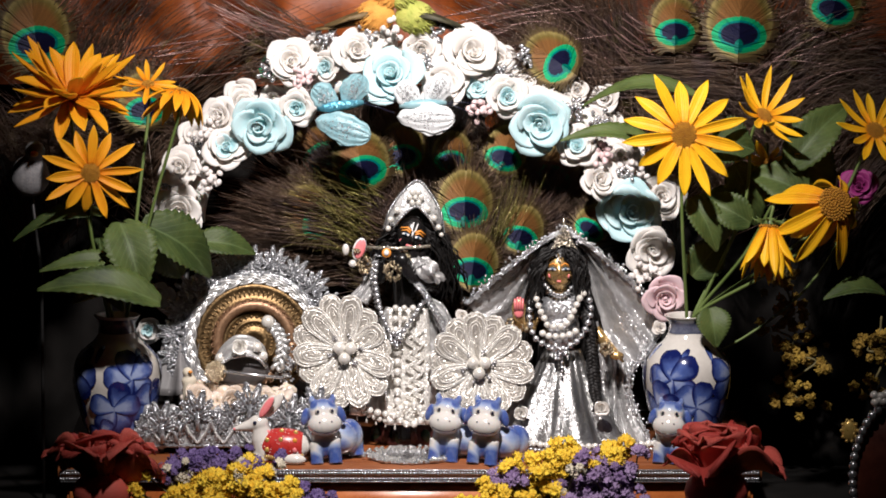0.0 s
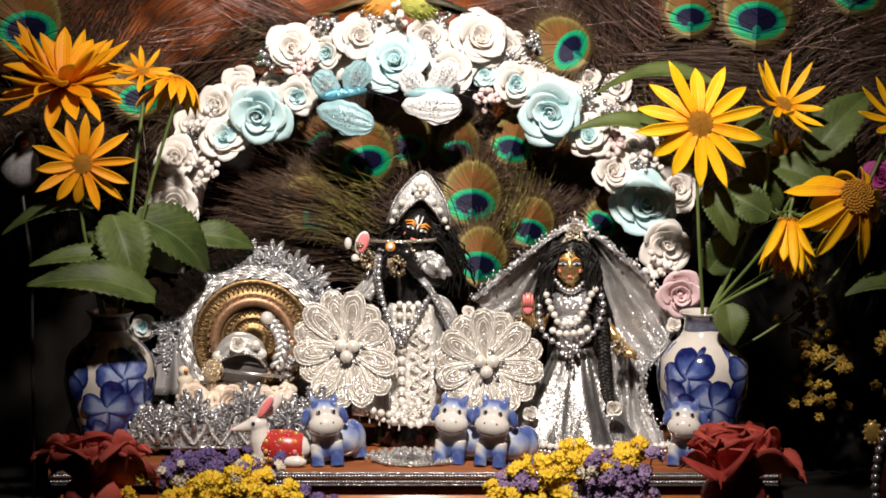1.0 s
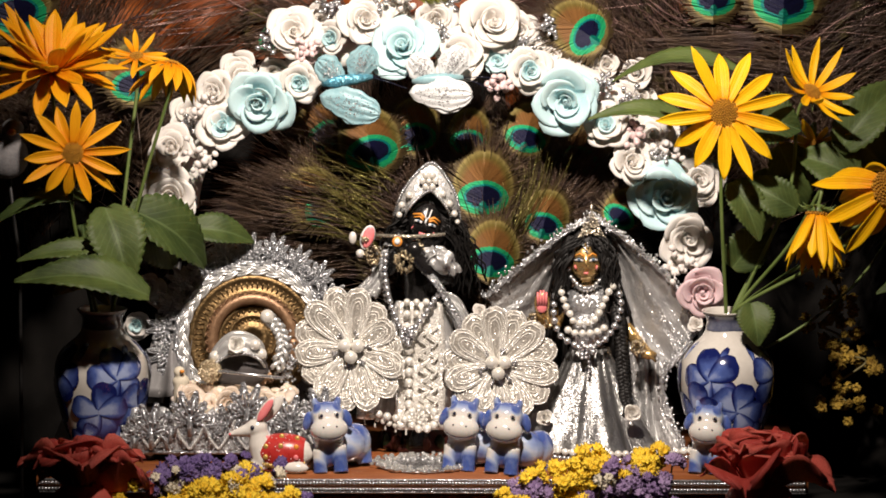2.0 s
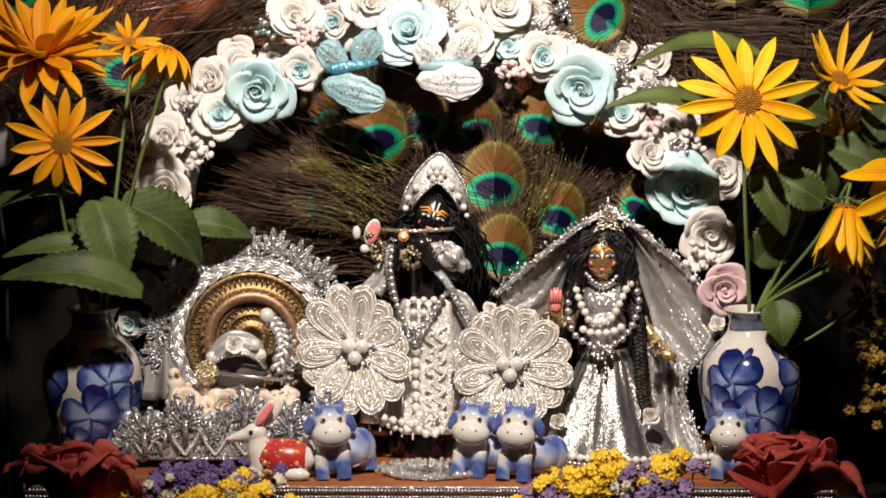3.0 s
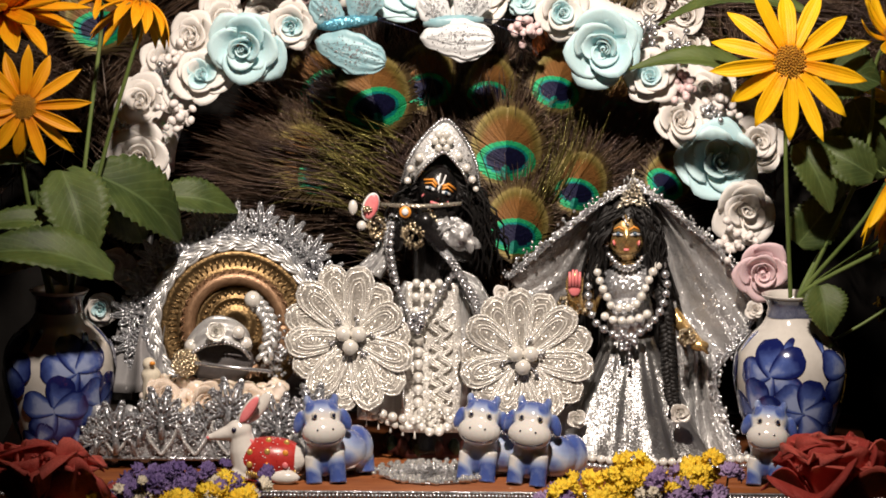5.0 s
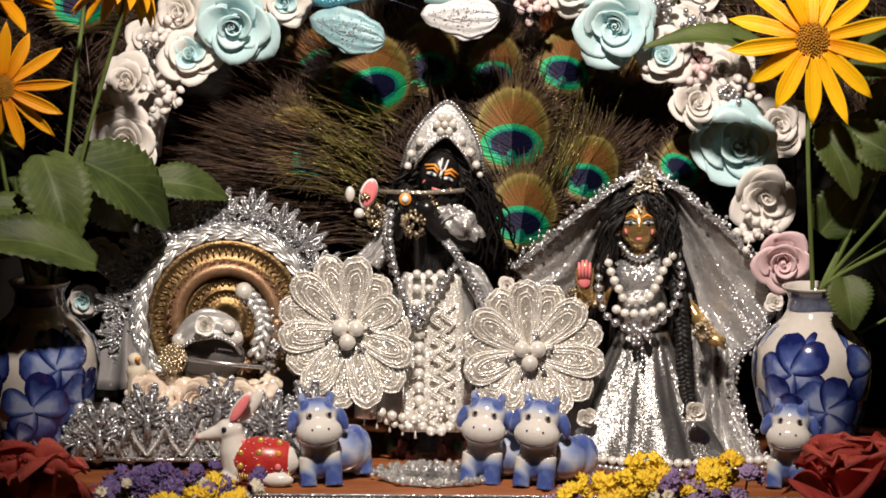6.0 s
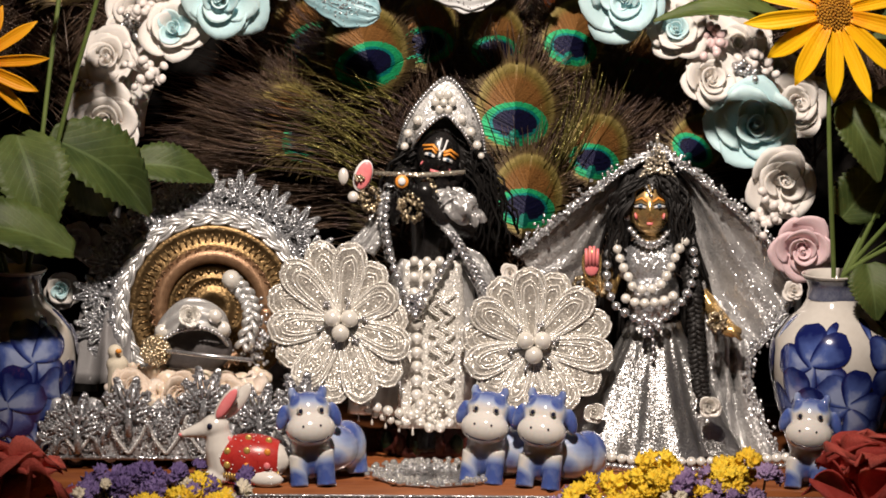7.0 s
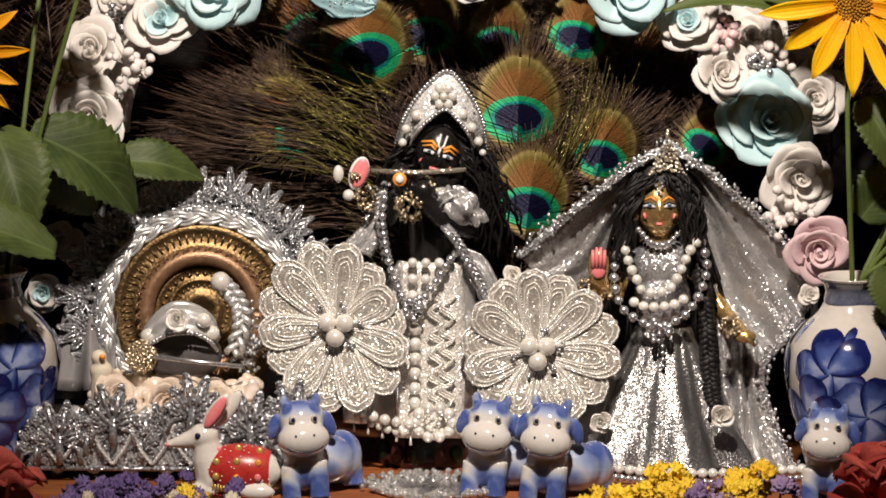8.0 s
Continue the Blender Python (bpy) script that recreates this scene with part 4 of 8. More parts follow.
strand_bundle("long arching peacock barbs beside the bouquet", [
    [(0.1251, 0.0800, 0.2479), (0.1779, 0.0720, 0.2488), (0.2310, 0.0720, 0.2406), (0.2681, 0.0720, 0.2036)], [(0.2315, 0.0800, 0.2397), (0.2639, 0.0800, 0.2725), (0.3005, 0.0800, 0.2889), (0.3331, 0.0800, 0.2930)],
    [(0.2356, 0.0800, 0.2356), (0.2763, 0.0800, 0.2602), (0.3090, 0.0800, 0.2561), (0.3377, 0.0800, 0.2479)], [(0.2519, 0.0720, 0.1871), (0.2761, 0.0720, 0.2200), (0.3085, 0.0720, 0.2406), (0.3371, 0.0720, 0.2406)],
    [(0.1377, 0.0900, 0.2633), (0.1623, 0.0900, 0.2592), (0.1989, 0.0850, 0.2556), (0.2275, 0.0800, 0.2315)]], 1000, 0.0085, 14)
strand_bundle("thin peacock barbs across the wooden back board", [
    [(-0.2397, 0.0900, 0.2138), (-0.2147, 0.0900, 0.2592), (-0.1859, 0.0900, 0.2839), (-0.1448, 0.0900, 0.3003)], [(-0.0915, 0.0800, 0.2684), (-0.1161, 0.0850, 0.2844), (-0.1408, 0.0900, 0.2962), (-0.1652, 0.0900, 0.3167)],
    [(-0.1860, 0.0850, 0.2350), (-0.1447, 0.0800, 0.2643), (-0.1038, 0.0800, 0.2746), (-0.0670, 0.0800, 0.2849)], [(-0.2560, 0.0900, 0.2345), (-0.2350, 0.0900, 0.2839), (-0.2184, 0.0900, 0.3085), (-0.1978, 0.0900, 0.3290)],
    [(-0.3138, 0.0900, 0.2014), (-0.2889, 0.0900, 0.2262), (-0.2639, 0.0900, 0.2592), (-0.2390, 0.0900, 0.2921)], [(-0.1655, 0.0800, 0.2026), (-0.1940, 0.0800, 0.2232), (-0.2268, 0.0800, 0.2191), (-0.2596, 0.0800, 0.2067)]], 460, 0.0075, 15)

strand_bundle("dense brown peacock barbs filling the space behind the bouquet", [
    [(0.1626, 0.0900, 0.2014), (0.1915, 0.0950, 0.2256), (0.2533, 0.1000, 0.2458), (0.3352, 0.1000, 0.2705)], [(0.1709, 0.1000, 0.2582), (0.1954, 0.1000, 0.2829), (0.2116, 0.1000, 0.3076), (0.2196, 0.1000, 0.3323)],
    [(0.2742, 0.0900, 0.1351), (0.2944, 0.0900, 0.1724), (0.3187, 0.0900, 0.2014), (0.3431, 0.0900, 0.2180)], [(0.2449, 0.1000, 0.2582), (0.2529, 0.1000, 0.2870), (0.2690, 0.1000, 0.3117), (0.2934, 0.1000, 0.3323)],
    [(0.1916, 0.0900, 0.1724), (0.2242, 0.0900, 0.2014), (0.2697, 0.0950, 0.2132), (0.3194, 0.1000, 0.2127)]], 900, 0.010, 16)
strand_bundle("dense brown peacock barbs behind the orange daisies", [
    [(-0.2981, 0.0900, 0.1351), (-0.3059, 0.0900, 0.1724), (-0.3178, 0.0900, 0.2056), (-0.3380, 0.0900, 0.2345)], [(-0.2277, 0.0900, 0.1849), (-0.2604, 0.0900, 0.2014), (-0.2932, 0.0900, 0.2097), (-0.3342, 0.0900, 0.2138)],
    [(-0.2681, 0.0900, 0.2510), (-0.2596, 0.0900, 0.2798), (-0.2389, 0.0900, 0.3044), (-0.2142, 0.0900, 0.3249)], [(-0.2193, 0.0850, 0.1731), (-0.1987, 0.0900, 0.2097), (-0.1657, 0.0900, 0.2427), (-0.1286, 0.0900, 0.2715)]], 440, 0.009, 17)

strand_bundle("fine peacock barbs fanned out from behind the dark doll", [
    [(-0.0057, 0.0440, 0.1165), (-0.0586, 0.0480, 0.1488), (-0.0993, 0.0520, 0.1770), (-0.1360, 0.0540, 0.1891)], [(-0.0057, 0.0440, 0.1247), (-0.0464, 0.0480, 0.1653), (-0.0749, 0.0520, 0.1934), (-0.0992, 0.0540, 0.2219)],
    [(-0.0057, 0.0440, 0.1329), (-0.0260, 0.0480, 0.1735), (-0.0382, 0.0520, 0.2057), (-0.0504, 0.0540, 0.2301)], [(0.0024, 0.0440, 0.1329), (-0.0057, 0.0480, 0.1776), (-0.0098, 0.0520, 0.2098), (-0.0057, 0.0540, 0.2341)],
    [(0.0146, 0.0440, 0.1329), (0.0268, 0.0480, 0.1776), (0.0309, 0.0520, 0.2057), (0.0350, 0.0540, 0.2301)], [(0.0228, 0.0440, 0.1247), (0.0472, 0.0480, 0.1653), (0.0675, 0.0520, 0.1894), (0.0838, 0.0540, 0.2096)],
    [(0.0269, 0.0440, 0.1165), (0.0635, 0.0480, 0.1406), (0.0961, 0.0520, 0.1606), (0.1206, 0.0540, 0.1809)], [(-0.0423, 0.0440, 0.1371), (-0.0830, 0.0480, 0.1488), (-0.1238, 0.0520, 0.1647), (-0.1565, 0.0540, 0.1645)]], 1000, 0.0110, 18, 0.00030)

GLOSSY_BARB = plain("glossy_brown_barb", (0.16, 0.0760, 0.08), (0.36, 0.24, 0.20), 90, 0.30, 0.4, 1500, metal=0.5)
strand_bundle("thick glossy brown peacock barbs arching over the back board", [
    [(0.1241, 0.0800, 0.2872), (0.1486, 0.0800, 0.2709), (0.1810, 0.0800, 0.2688), (0.2053, 0.0800, 0.2770)],
    [(0.2178, 0.0800, 0.2403), (0.2501, 0.0800, 0.2586), (0.2826, 0.0800, 0.2607), (0.3184, 0.0800, 0.2586)],
    [(0.2423, 0.0800, 0.2280), (0.2705, 0.0800, 0.2484), (0.2989, 0.0800, 0.2537), (0.3185, 0.0800, 0.2505)],
    [(0.1891, 0.0800, 0.2729), (0.2297, 0.0800, 0.2709), (0.2701, 0.0800, 0.2872), (0.3178, 0.0800, 0.3034)],
    [(0.0146, 0.0800, 0.2892), (0.0470, 0.0800, 0.2953), (0.0876, 0.0800, 0.3026), (0.1240, 0.0800, 0.3083)],
    [(0.0308, 0.0800, 0.2729), (0.0714, 0.0800, 0.2831), (0.1039, 0.0800, 0.2782), (0.1324, 0.0800, 0.2586)],
    [(0.1324, 0.0800, 0.2627), (0.1120, 0.0800, 0.2872), (0.0916, 0.0800, 0.2994), (0.0673, 0.0800, 0.3095)],
    [(-0.2208, 0.0800, 0.2668), (-0.1843, 0.0800, 0.2729), (-0.1436, 0.0800, 0.2790), (-0.1071, 0.0800, 0.2831)],
    [(-0.1637, 0.0800, 0.3075), (-0.1354, 0.0800, 0.2953), (-0.1111, 0.0800, 0.2872), (-0.0909, 0.0800, 0.2851)]], 120, 0.0085, 23, 0.00046, GLOSSY_BARB)
GREEN_BARB = glitter("golden_green_barb", (0.12, 0.09, 0.025), (0.26, 0.24, 0.06), 1100, 0.3, 0.8, 0.5)
strand_bundle("short golden-green peacock barbs beside the eyes", [
    [(-0.0584, 0.0200, 0.1387), (-0.0746, 0.0200, 0.1490), (-0.0908, 0.0200, 0.1530), (-0.1070, 0.0200, 0.1510)], [(-0.0584, 0.0200, 0.1510), (-0.0745, 0.0200, 0.1633), (-0.0867, 0.0200, 0.1714), (-0.0968, 0.0200, 0.1755)],
    [(-0.0522, 0.0200, 0.1714), (-0.0664, 0.0200, 0.1776), (-0.0785, 0.0200, 0.1796), (-0.0907, 0.0200, 0.1837)], [(0.0389, 0.0220, 0.1425), (0.0491, 0.0240, 0.1627), (0.0531, 0.0260, 0.1788), (0.0551, 0.0260, 0.1952)]], 130, 0.0060, 21, 0.00030, GREEN_BARB)
strand_bundle("upright brown peacock barbs above the pointed crown", [
    [(-0.0260, 0.0400, 0.1502), (-0.0280, 0.0400, 0.1788), (-0.0239, 0.0420, 0.2031), (-0.0178, 0.0440, 0.2253)], [(-0.0097, 0.0400, 0.1502), (-0.0036, 0.0400, 0.1788), (-0.0016, 0.0420, 0.2031), (0.0065, 0.0440, 0.2253)],
    [(0.0349, 0.0400, 0.1502), (0.0410, 0.0420, 0.1786), (0.0491, 0.0440, 0.2029), (0.0592, 0.0460, 0.2251)], [(-0.0341, 0.0380, 0.1505), (-0.0544, 0.0400, 0.1727), (-0.0665, 0.0420, 0.1908), (-0.0787, 0.0440, 0.2151)],
    [(0.0594, 0.0460, 0.1494), (0.0756, 0.0460, 0.1699), (0.0878, 0.0500, 0.1898), (0.0959, 0.0500, 0.2103)]], 420, 0.0080, 22, 0.00032)

# ---- shared ornaments ----
def beads_along(g, line, r, gap, mat=0, squash=1.0):
    """Single beads set along a line."""
    pts = [Vector(p) for p in line]
    left = 0.0
    for a, b in zip(pts, pts[1:]):
        d = (b - a).length
        while left <= d:
            g.ball(a.lerp(b, left / d if d else 0), (r, r, r * squash), mat, 8, 6)
            left += gap
        left -= d


def bead_spots(line, gap):
    """Places for beads at even steps along a line."""
    pts, left, out = [Vector(p) for p in line], 0.0, []
    for a, b in zip(pts, pts[1:]):
        d = (b - a).length
        while left <= d:
            out.append(a.lerp(b, left / d if d else 0))
            left += gap
        left -= d
    return out


def single_beads(name, spots, r, material, parent, o):
    """One object a bead, all on one mesh."""
    one = Geo()
    one.ball((0, 0, 0), r, 0, 14, 10)
    me = one.mesh(name, material)
    for p in spots:
        part(name, me, None, parent, "", o @ Matrix.Translation(p) @ Matrix.Scale(rnd.uniform(0.92, 1.08), 4))


def braid(g, line, r, wide, mat=0, turns=None, face=(0, -1, 0)):
    """Three strands plaited along a line that lies across face."""
    pts = [Vector(p) for p in line]
    n = len(pts)
    length = sum((b - a).length for a, b in zip(pts, pts[1:]))
    turns = turns or length / (wide * 4.2)
    f = Vector(face)
    for s in range(3):
        out = []
        for i, p in enumerate(pts):
            way = (pts[min(i + 1, n - 1)] - pts[max(i - 1, 0)]).normalized()
            side = way.cross(f).normalized()
            a = 2 * math.pi * (turns * i / (n - 1) + s / 3)
            out.append(p + side * wide * math.sin(a) + f * r * 1.2 * math.sin(2 * a))
        g.tube(out, r, 6, mat)


def sheet(g, outer, inner, mat=0, nu=14, nv=40, ripple=0.003, waves=5.0, thick=0.0005):
    """Cloth spanned between two lines, with folds that run along it."""
    a, b = spline(outer, 10), spline(inner, 10)

    def pick(line, v):
        t = v * (len(line) - 1)
        i = min(int(t), len(line) - 2)
        return line[i].lerp(line[i + 1], t - i)

    def fn(u, v):
        p = pick(a, v).lerp(pick(b, v), u)
        s = math.sin(u * math.pi * waves + 2.0 * v) * math.sin(math.pi * (0.12 + 0.76 * u)) + 0.4 * math.sin(u * 23 + v * 7) + 0.16 * math.sin(u * 47 + v * 19) * math.sin(v * 31 - u * 9)
        return p + Vector((0, -ripple * s, 0.3 * ripple * s))

    g.grid(fn, nu, nv, mat, thick=thick)


def fuse(g, voxel):
    """Melts the overlapping forms of g into one smooth body."""
    ob = bpy.data.objects.new("tmp", g.mesh("tmp", []))
    scene.collection.objects.link(ob)
    mod = ob.modifiers.new("melt", "REMESH")
    mod.mode, mod.voxel_size = "VOXEL", voxel
    sm = ob.modifiers.new("soften", "SMOOTH")
    sm.factor, sm.iterations = 0.5, 6
    me = bpy.data.meshes.new_from_object(ob.evaluated_get(bpy.context.evaluated_depsgraph_get()))
    out = Geo()
    out.add([v.co.copy() for v in me.vertices], [tuple(p.vertices) for p in me.polygons])
    old = ob.data
    bpy.data.objects.remove(ob)
    bpy.data.meshes.remove(old)
    bpy.data.meshes.remove(me)
    return out


# ---- lace flowers ----
def lace_petal(length, width):
    """Organza petal with satin-stitched bands: a corded rim and two nested loops, with short stitches between."""
    g = Geo()

    def half(v):
        return width * (0.30 + 0.70 * math.sin(math.pi * 0.5 * min(1.0, v * 1.2)) ** 1.1) * math.sqrt(max(0.0, 1 - max(0, (v - 0.70) / 0.305) ** 2))

    def fn(u, v):
        s = 2 * u - 1
        return (v * length, s * half(v), 0.0016 * v * v + 0.0007 * (1 - s * s))

    g.grid(fn, 12, 14, 0, thick=0.0006)
    for f, top, rad in ((0.97, 1.0, 0.00095), (0.80, 0.93, 0.00105), (0.50, 0.83, 0.00085), (0.34, 0.77, 0.00075)):
        rim = []
        for i in range(33):
            t = i / 32
            v = max(0.06, min(0.998, ((1 - abs(2 * t - 1)) ** 0.8) * top))
            w = half(v / top * 0.999) * f
            rim.append((v * length, (1 if t < 0.5 else -1) * w, 0.0006 + 0.0016 * v * v + 0.0007 * (1 - f * f)))
        g.tube(rim, rad, 6, 1, 0.6)
    for i in range(22):
        v = 0.16 + 0.74 * i / 21
        for s in (-1, 1):
            for a, b in ((0.60, 0.74), (0.86, 0.93)):
                g.tube([(v * length, s * half(v) * a, 0.0011 + 0.0016 * v * v), ((v + 0.015) * length, s * half(v) * b, 0.0010 + 0.0016 * v * v)], 0.00032, 4, 1)
    return g


def lace_flower(at, way, lengths, spin, label):
    t = thing("lace_flower", label, "lace flower", at, "lace flowers on the doll's skirt")
    m = facing((0, 0, 0), way, 0)
    n = len(lengths)
    for k, ln in enumerate(lengths):
        a = spin + 2 * math.pi * k / n
        tilt = Matrix.Rotation(-0.05 - 0.05 * (k % 2), 4, "Y")
        part("lace_petal", lace_petal(ln, 0.0086 * (0.8 + 6.0 * ln)), [LACE_GROUND, LACE], t, "", m @ Matrix.Rotation(a, 4, "Z") @ Matrix.Translation((0.002, 0, 0.0005 * (k % 2))) @ tilt)
    g = Geo()
    g.lathe([(0.0001, 0.0006), (0.012, 0.0008), (0.026, 0.0004), (0.027, -0.0008), (0.0001, -0.0012)], 28)
    part("lace_ground", g, LACE_GROUND, t, "", m)
    for k in range(3):
        a = 0.5 + k * 2.094
        g = Geo()
        g.ball((0.0048 * math.cos(a), 0.0048 * math.sin(a), 0.0065), 0.0045, 0, 18, 12)
        part("pearl", g, PEARL, t, "cream pearl", m)
    g = Geo()
    for k in range(6):
        a = k * 1.047 + 0.2
        tip = Vector((0.0112 * math.cos(a), 0.0112 * math.sin(a), 0.0045))
        g.tube([(0, 0, 0.003), tip], 0.0006, 5)
        for j in range(4):
            g.ball(tip + Vector((rnd.uniform(-1, 1), rnd.uniform(-1, 1), rnd.uniform(-0.3, 1))) * 0.0016, 0.0010, 0, 6, 4)
    part("bead_stamen", g, SILVER_BEAD, t, "silver bead stamens", m, kind="stuff")
    return t


lace_flower((-0.0688, -0.0280, 0.0699), (-0.10, -1, 0.12), [0.0310, 0.0300, 0.0330, 0.0385, 0.0400, 0.0390, 0.0370, 0.0350, 0.0345, 0.0365, 0.0390, 0.0395, 0.0385, 0.0350], 0.1, "ivory satin lace flower with three cream pearls")
lace_flower((0.0248, -0.0300, 0.0597), (0.10, -1, 0.12), [0.0380, 0.0370, 0.0360, 0.0370, 0.0360, 0.0350, 0.0345, 0.0340, 0.0335, 0.0340, 0.0350, 0.0355, 0.0370, 0.0380], 0.3, "ivory satin lace flower with pearls and silver stamens")


# ---- dark flute-playing doll ----
def dark_doll():
    g = Geo()
    head = Vector((-0.0220, -0.0120, 0.1508))
    body = Geo()
    body.ball(head, (0.0112, 0.0110, 0.0140), 0, 20, 14)
    body.tube([(-0.0228, -0.0080, 0.1405), (-0.0249, -0.0060, 0.1281), (-0.0241, -0.0040, 0.1075), (-0.0249, -0.0040, 0.0913), (-0.0278, -0.0120, 0.0029)], lambda q: 0.0125 - 0.003 * abs(q - 0.3), 14)
    body.tube([(-0.0337, -0.0060, 0.1301), (-0.0449, -0.0140, 0.1203), (-0.0375, -0.0240, 0.1379), (-0.0391, -0.0260, 0.1431)], 0.0052, 10)
    body.tube([(-0.0156, -0.0060, 0.1281), (-0.0080, -0.0160, 0.1142), (-0.0196, -0.0260, 0.1221), (-0.0287, -0.0270, 0.1311)], 0.0055, 10)
    body.ball((-0.0391, -0.0270, 0.1408), (0.0052, 0.005, 0.0075), 0, 12, 8)
    body.ball((-0.0287, -0.0280, 0.1345), (0.0060, 0.005, 0.0060), 0, 12, 8)
    body.ball(head + Vector((0.0005, -0.0112, -0.002)), (0.0016, 0.002, 0.0030), 0, 8, 6)
    g.join(fuse(body, 0.0010), Matrix.Identity(4))
    # hair
    g.ball(head + Vector((0.003, 0.008, 0.002)), (0.0195, 0.012, 0.0200), 1, 18, 12)
    r = random.Random(21)
    for k in range(190):
        s = 1 if k % 4 else -1
        p = head + Vector((s * r.uniform(0.008, 0.017), r.uniform(-0.003, 0.010), r.uniform(-0.006, 0.008)))
        q = Vector((0.0008, 0.0060, 0.1110)) if s > 0 else Vector((-0.0378, 0.0060, 0.1243))
        q = q + Vector((r.gauss(0, 0.0055), r.gauss(0, 0.004), r.gauss(0, 0.007)))
        g.tube([w + Vector((0.0013 * math.sin(i * 1.3 + k), 0, 0.0008 * math.cos(i * 1.1 + k))) for i, w in enumerate(bow(p, q, (s * 0.004 + r.gauss(0, 0.003), -0.004, 0.003), 12))], 0.0007, 4, 1)
    # painted brows, eyes, marks
    def mark(line, rad, mat, push=0.0):
        out = []
        for x, z in [(0.955 * x + 0.296 * z, 0.955 * z - 0.296 * x) for x, z in line]:
            e = max(0.05, 1 - (x / 0.0118) ** 2 - (z / 0.0145) ** 2)
            out.append(head + Vector((x, -0.0110 * math.sqrt(e) - 0.0002 - push, z)))
        g.tube(out, rad, 6, mat, 0.5)
    for s in (-1, 1):
        mark([(s * 0.0015, 0.0036), (s * 0.0045, 0.0056), (s * 0.0092, 0.0036)], 0.0008, 5)
        mark([(s * 0.0018, 0.0022), (s * 0.0045, 0.0038), (s * 0.0082, 0.0020)], 0.0006, 5)
        mark([(s * 0.0022, 0.0004), (s * 0.0046, 0.0008), (s * 0.0070, 0.0002)], 0.0009, 6)
        eye = head + Vector((0.955 * s * 0.0046 + 0.0002, -0.0113, -0.296 * s * 0.0046 + 0.0008))
        g.ball(eye, (0.0010, 0.0006, 0.0010), 8, 10, 8)
        g.ball(eye + Vector((0, -0.0005, 0)), (0.0005, 0.0003, 0.0005), 0, 8, 6)
        mark([(s * 0.0070, -0.0048), (s * 0.0072, -0.0048)], 0.0014, 7)
        for k in range(9):
            mark([(s * 0.0071 + 0.0020 * math.cos(k * 0.698), -0.0048 + 0.0020 * math.sin(k * 0.698))] * 2, 0.0005, 5)
        mark([(s * 0.0016, 0.0098), (s * 0.0013, 0.0050), (0, 0.0032)], 0.0005, 6)
    mark([(0, 0.0032), (0, 0.0004)], 0.0007, 6)
    mark([(-0.0022, -0.0068), (0.0022, -0.0066)], 0.0008, 7)
    mark([(-0.0014, -0.0080), (0.0014, -0.0079)], 0.0008, 7)
    # lotus held at the side, wrist ornaments
    lean = Matrix.Rotation(radians(18), 3, "Y")
    g.ball((-0.0591, -0.0220, 0.1421), (0.0046, 0.0016, 0.0082), 6, 16, 10, lean)
    g.ball((-0.0587, -0.0232, 0.1423), (0.0038, 0.0012, 0.0072), 7, 16, 10, lean)
    for k in range(12):
        g.ball(Vector((-0.0614, -0.0250, 0.1417)) + Vector((r.gauss(0, 0.0015), -0.0005, r.gauss(0, 0.0015))), 0.0008, 4, 6, 4)
    g.ball((-0.0398, -0.0330, 0.1408), (0.0034, 0.001, 0.0034), 5, 14, 6)
    g.ball((-0.0398, -0.0340, 0.1410), (0.0020, 0.001, 0.0020), 6, 12, 6)
    for p, rr, n in (((-0.0351, -0.0280, 0.1272), 0.0075, 110), ((-0.0556, -0.0200, 0.1301), 0.0065, 70), ((-0.0271, -0.0260, 0.1366), 0.005, 40)):
        for k in range(n):
            d = Vector((r.gauss(0, 1), r.gauss(0, 0.6), r.gauss(0, 1)))
            g.ball(Vector(p) + d.normalized() * rr * r.uniform(0.6, 1.0), 0.0010, 4, 6, 4)
    g.ball((-0.0687, -0.0220, 0.1417), (0.0026, 0.0022, 0.0042), 3, 12, 8)
    g.ball((-0.0639, -0.0220, 0.1316), 0.0028, 3, 12, 8)
    solid("deity_doll", g, [BLACK_STONE, HAIR, SILVER_FINE, PEARL, GOLD_GLITTER, ORANGE_PAINT, WHITE_PAINT, PINK_PAINT, IRIS_BLUE],
          "black stone flute-playing deity doll with long black hair", "doll", group="deity dolls on the altar")


dark_doll()


def flute():
    t = thing("flute", "thin polished brass flute held by the doll", "flute", (-0.0534, -0.0300, 0.1444))
    o = Matrix.Translation(-Vector((-0.0534, -0.0300, 0.1444)))
    g = Geo()
    g.tube([(-0.0534, -0.0300, 0.1444), (-0.0315, -0.0310, 0.1438), (-0.0088, -0.0300, 0.1452)], 0.0012, 10)
    part("pipe", g, SILVER_GOLD, t, "", o)


flute()


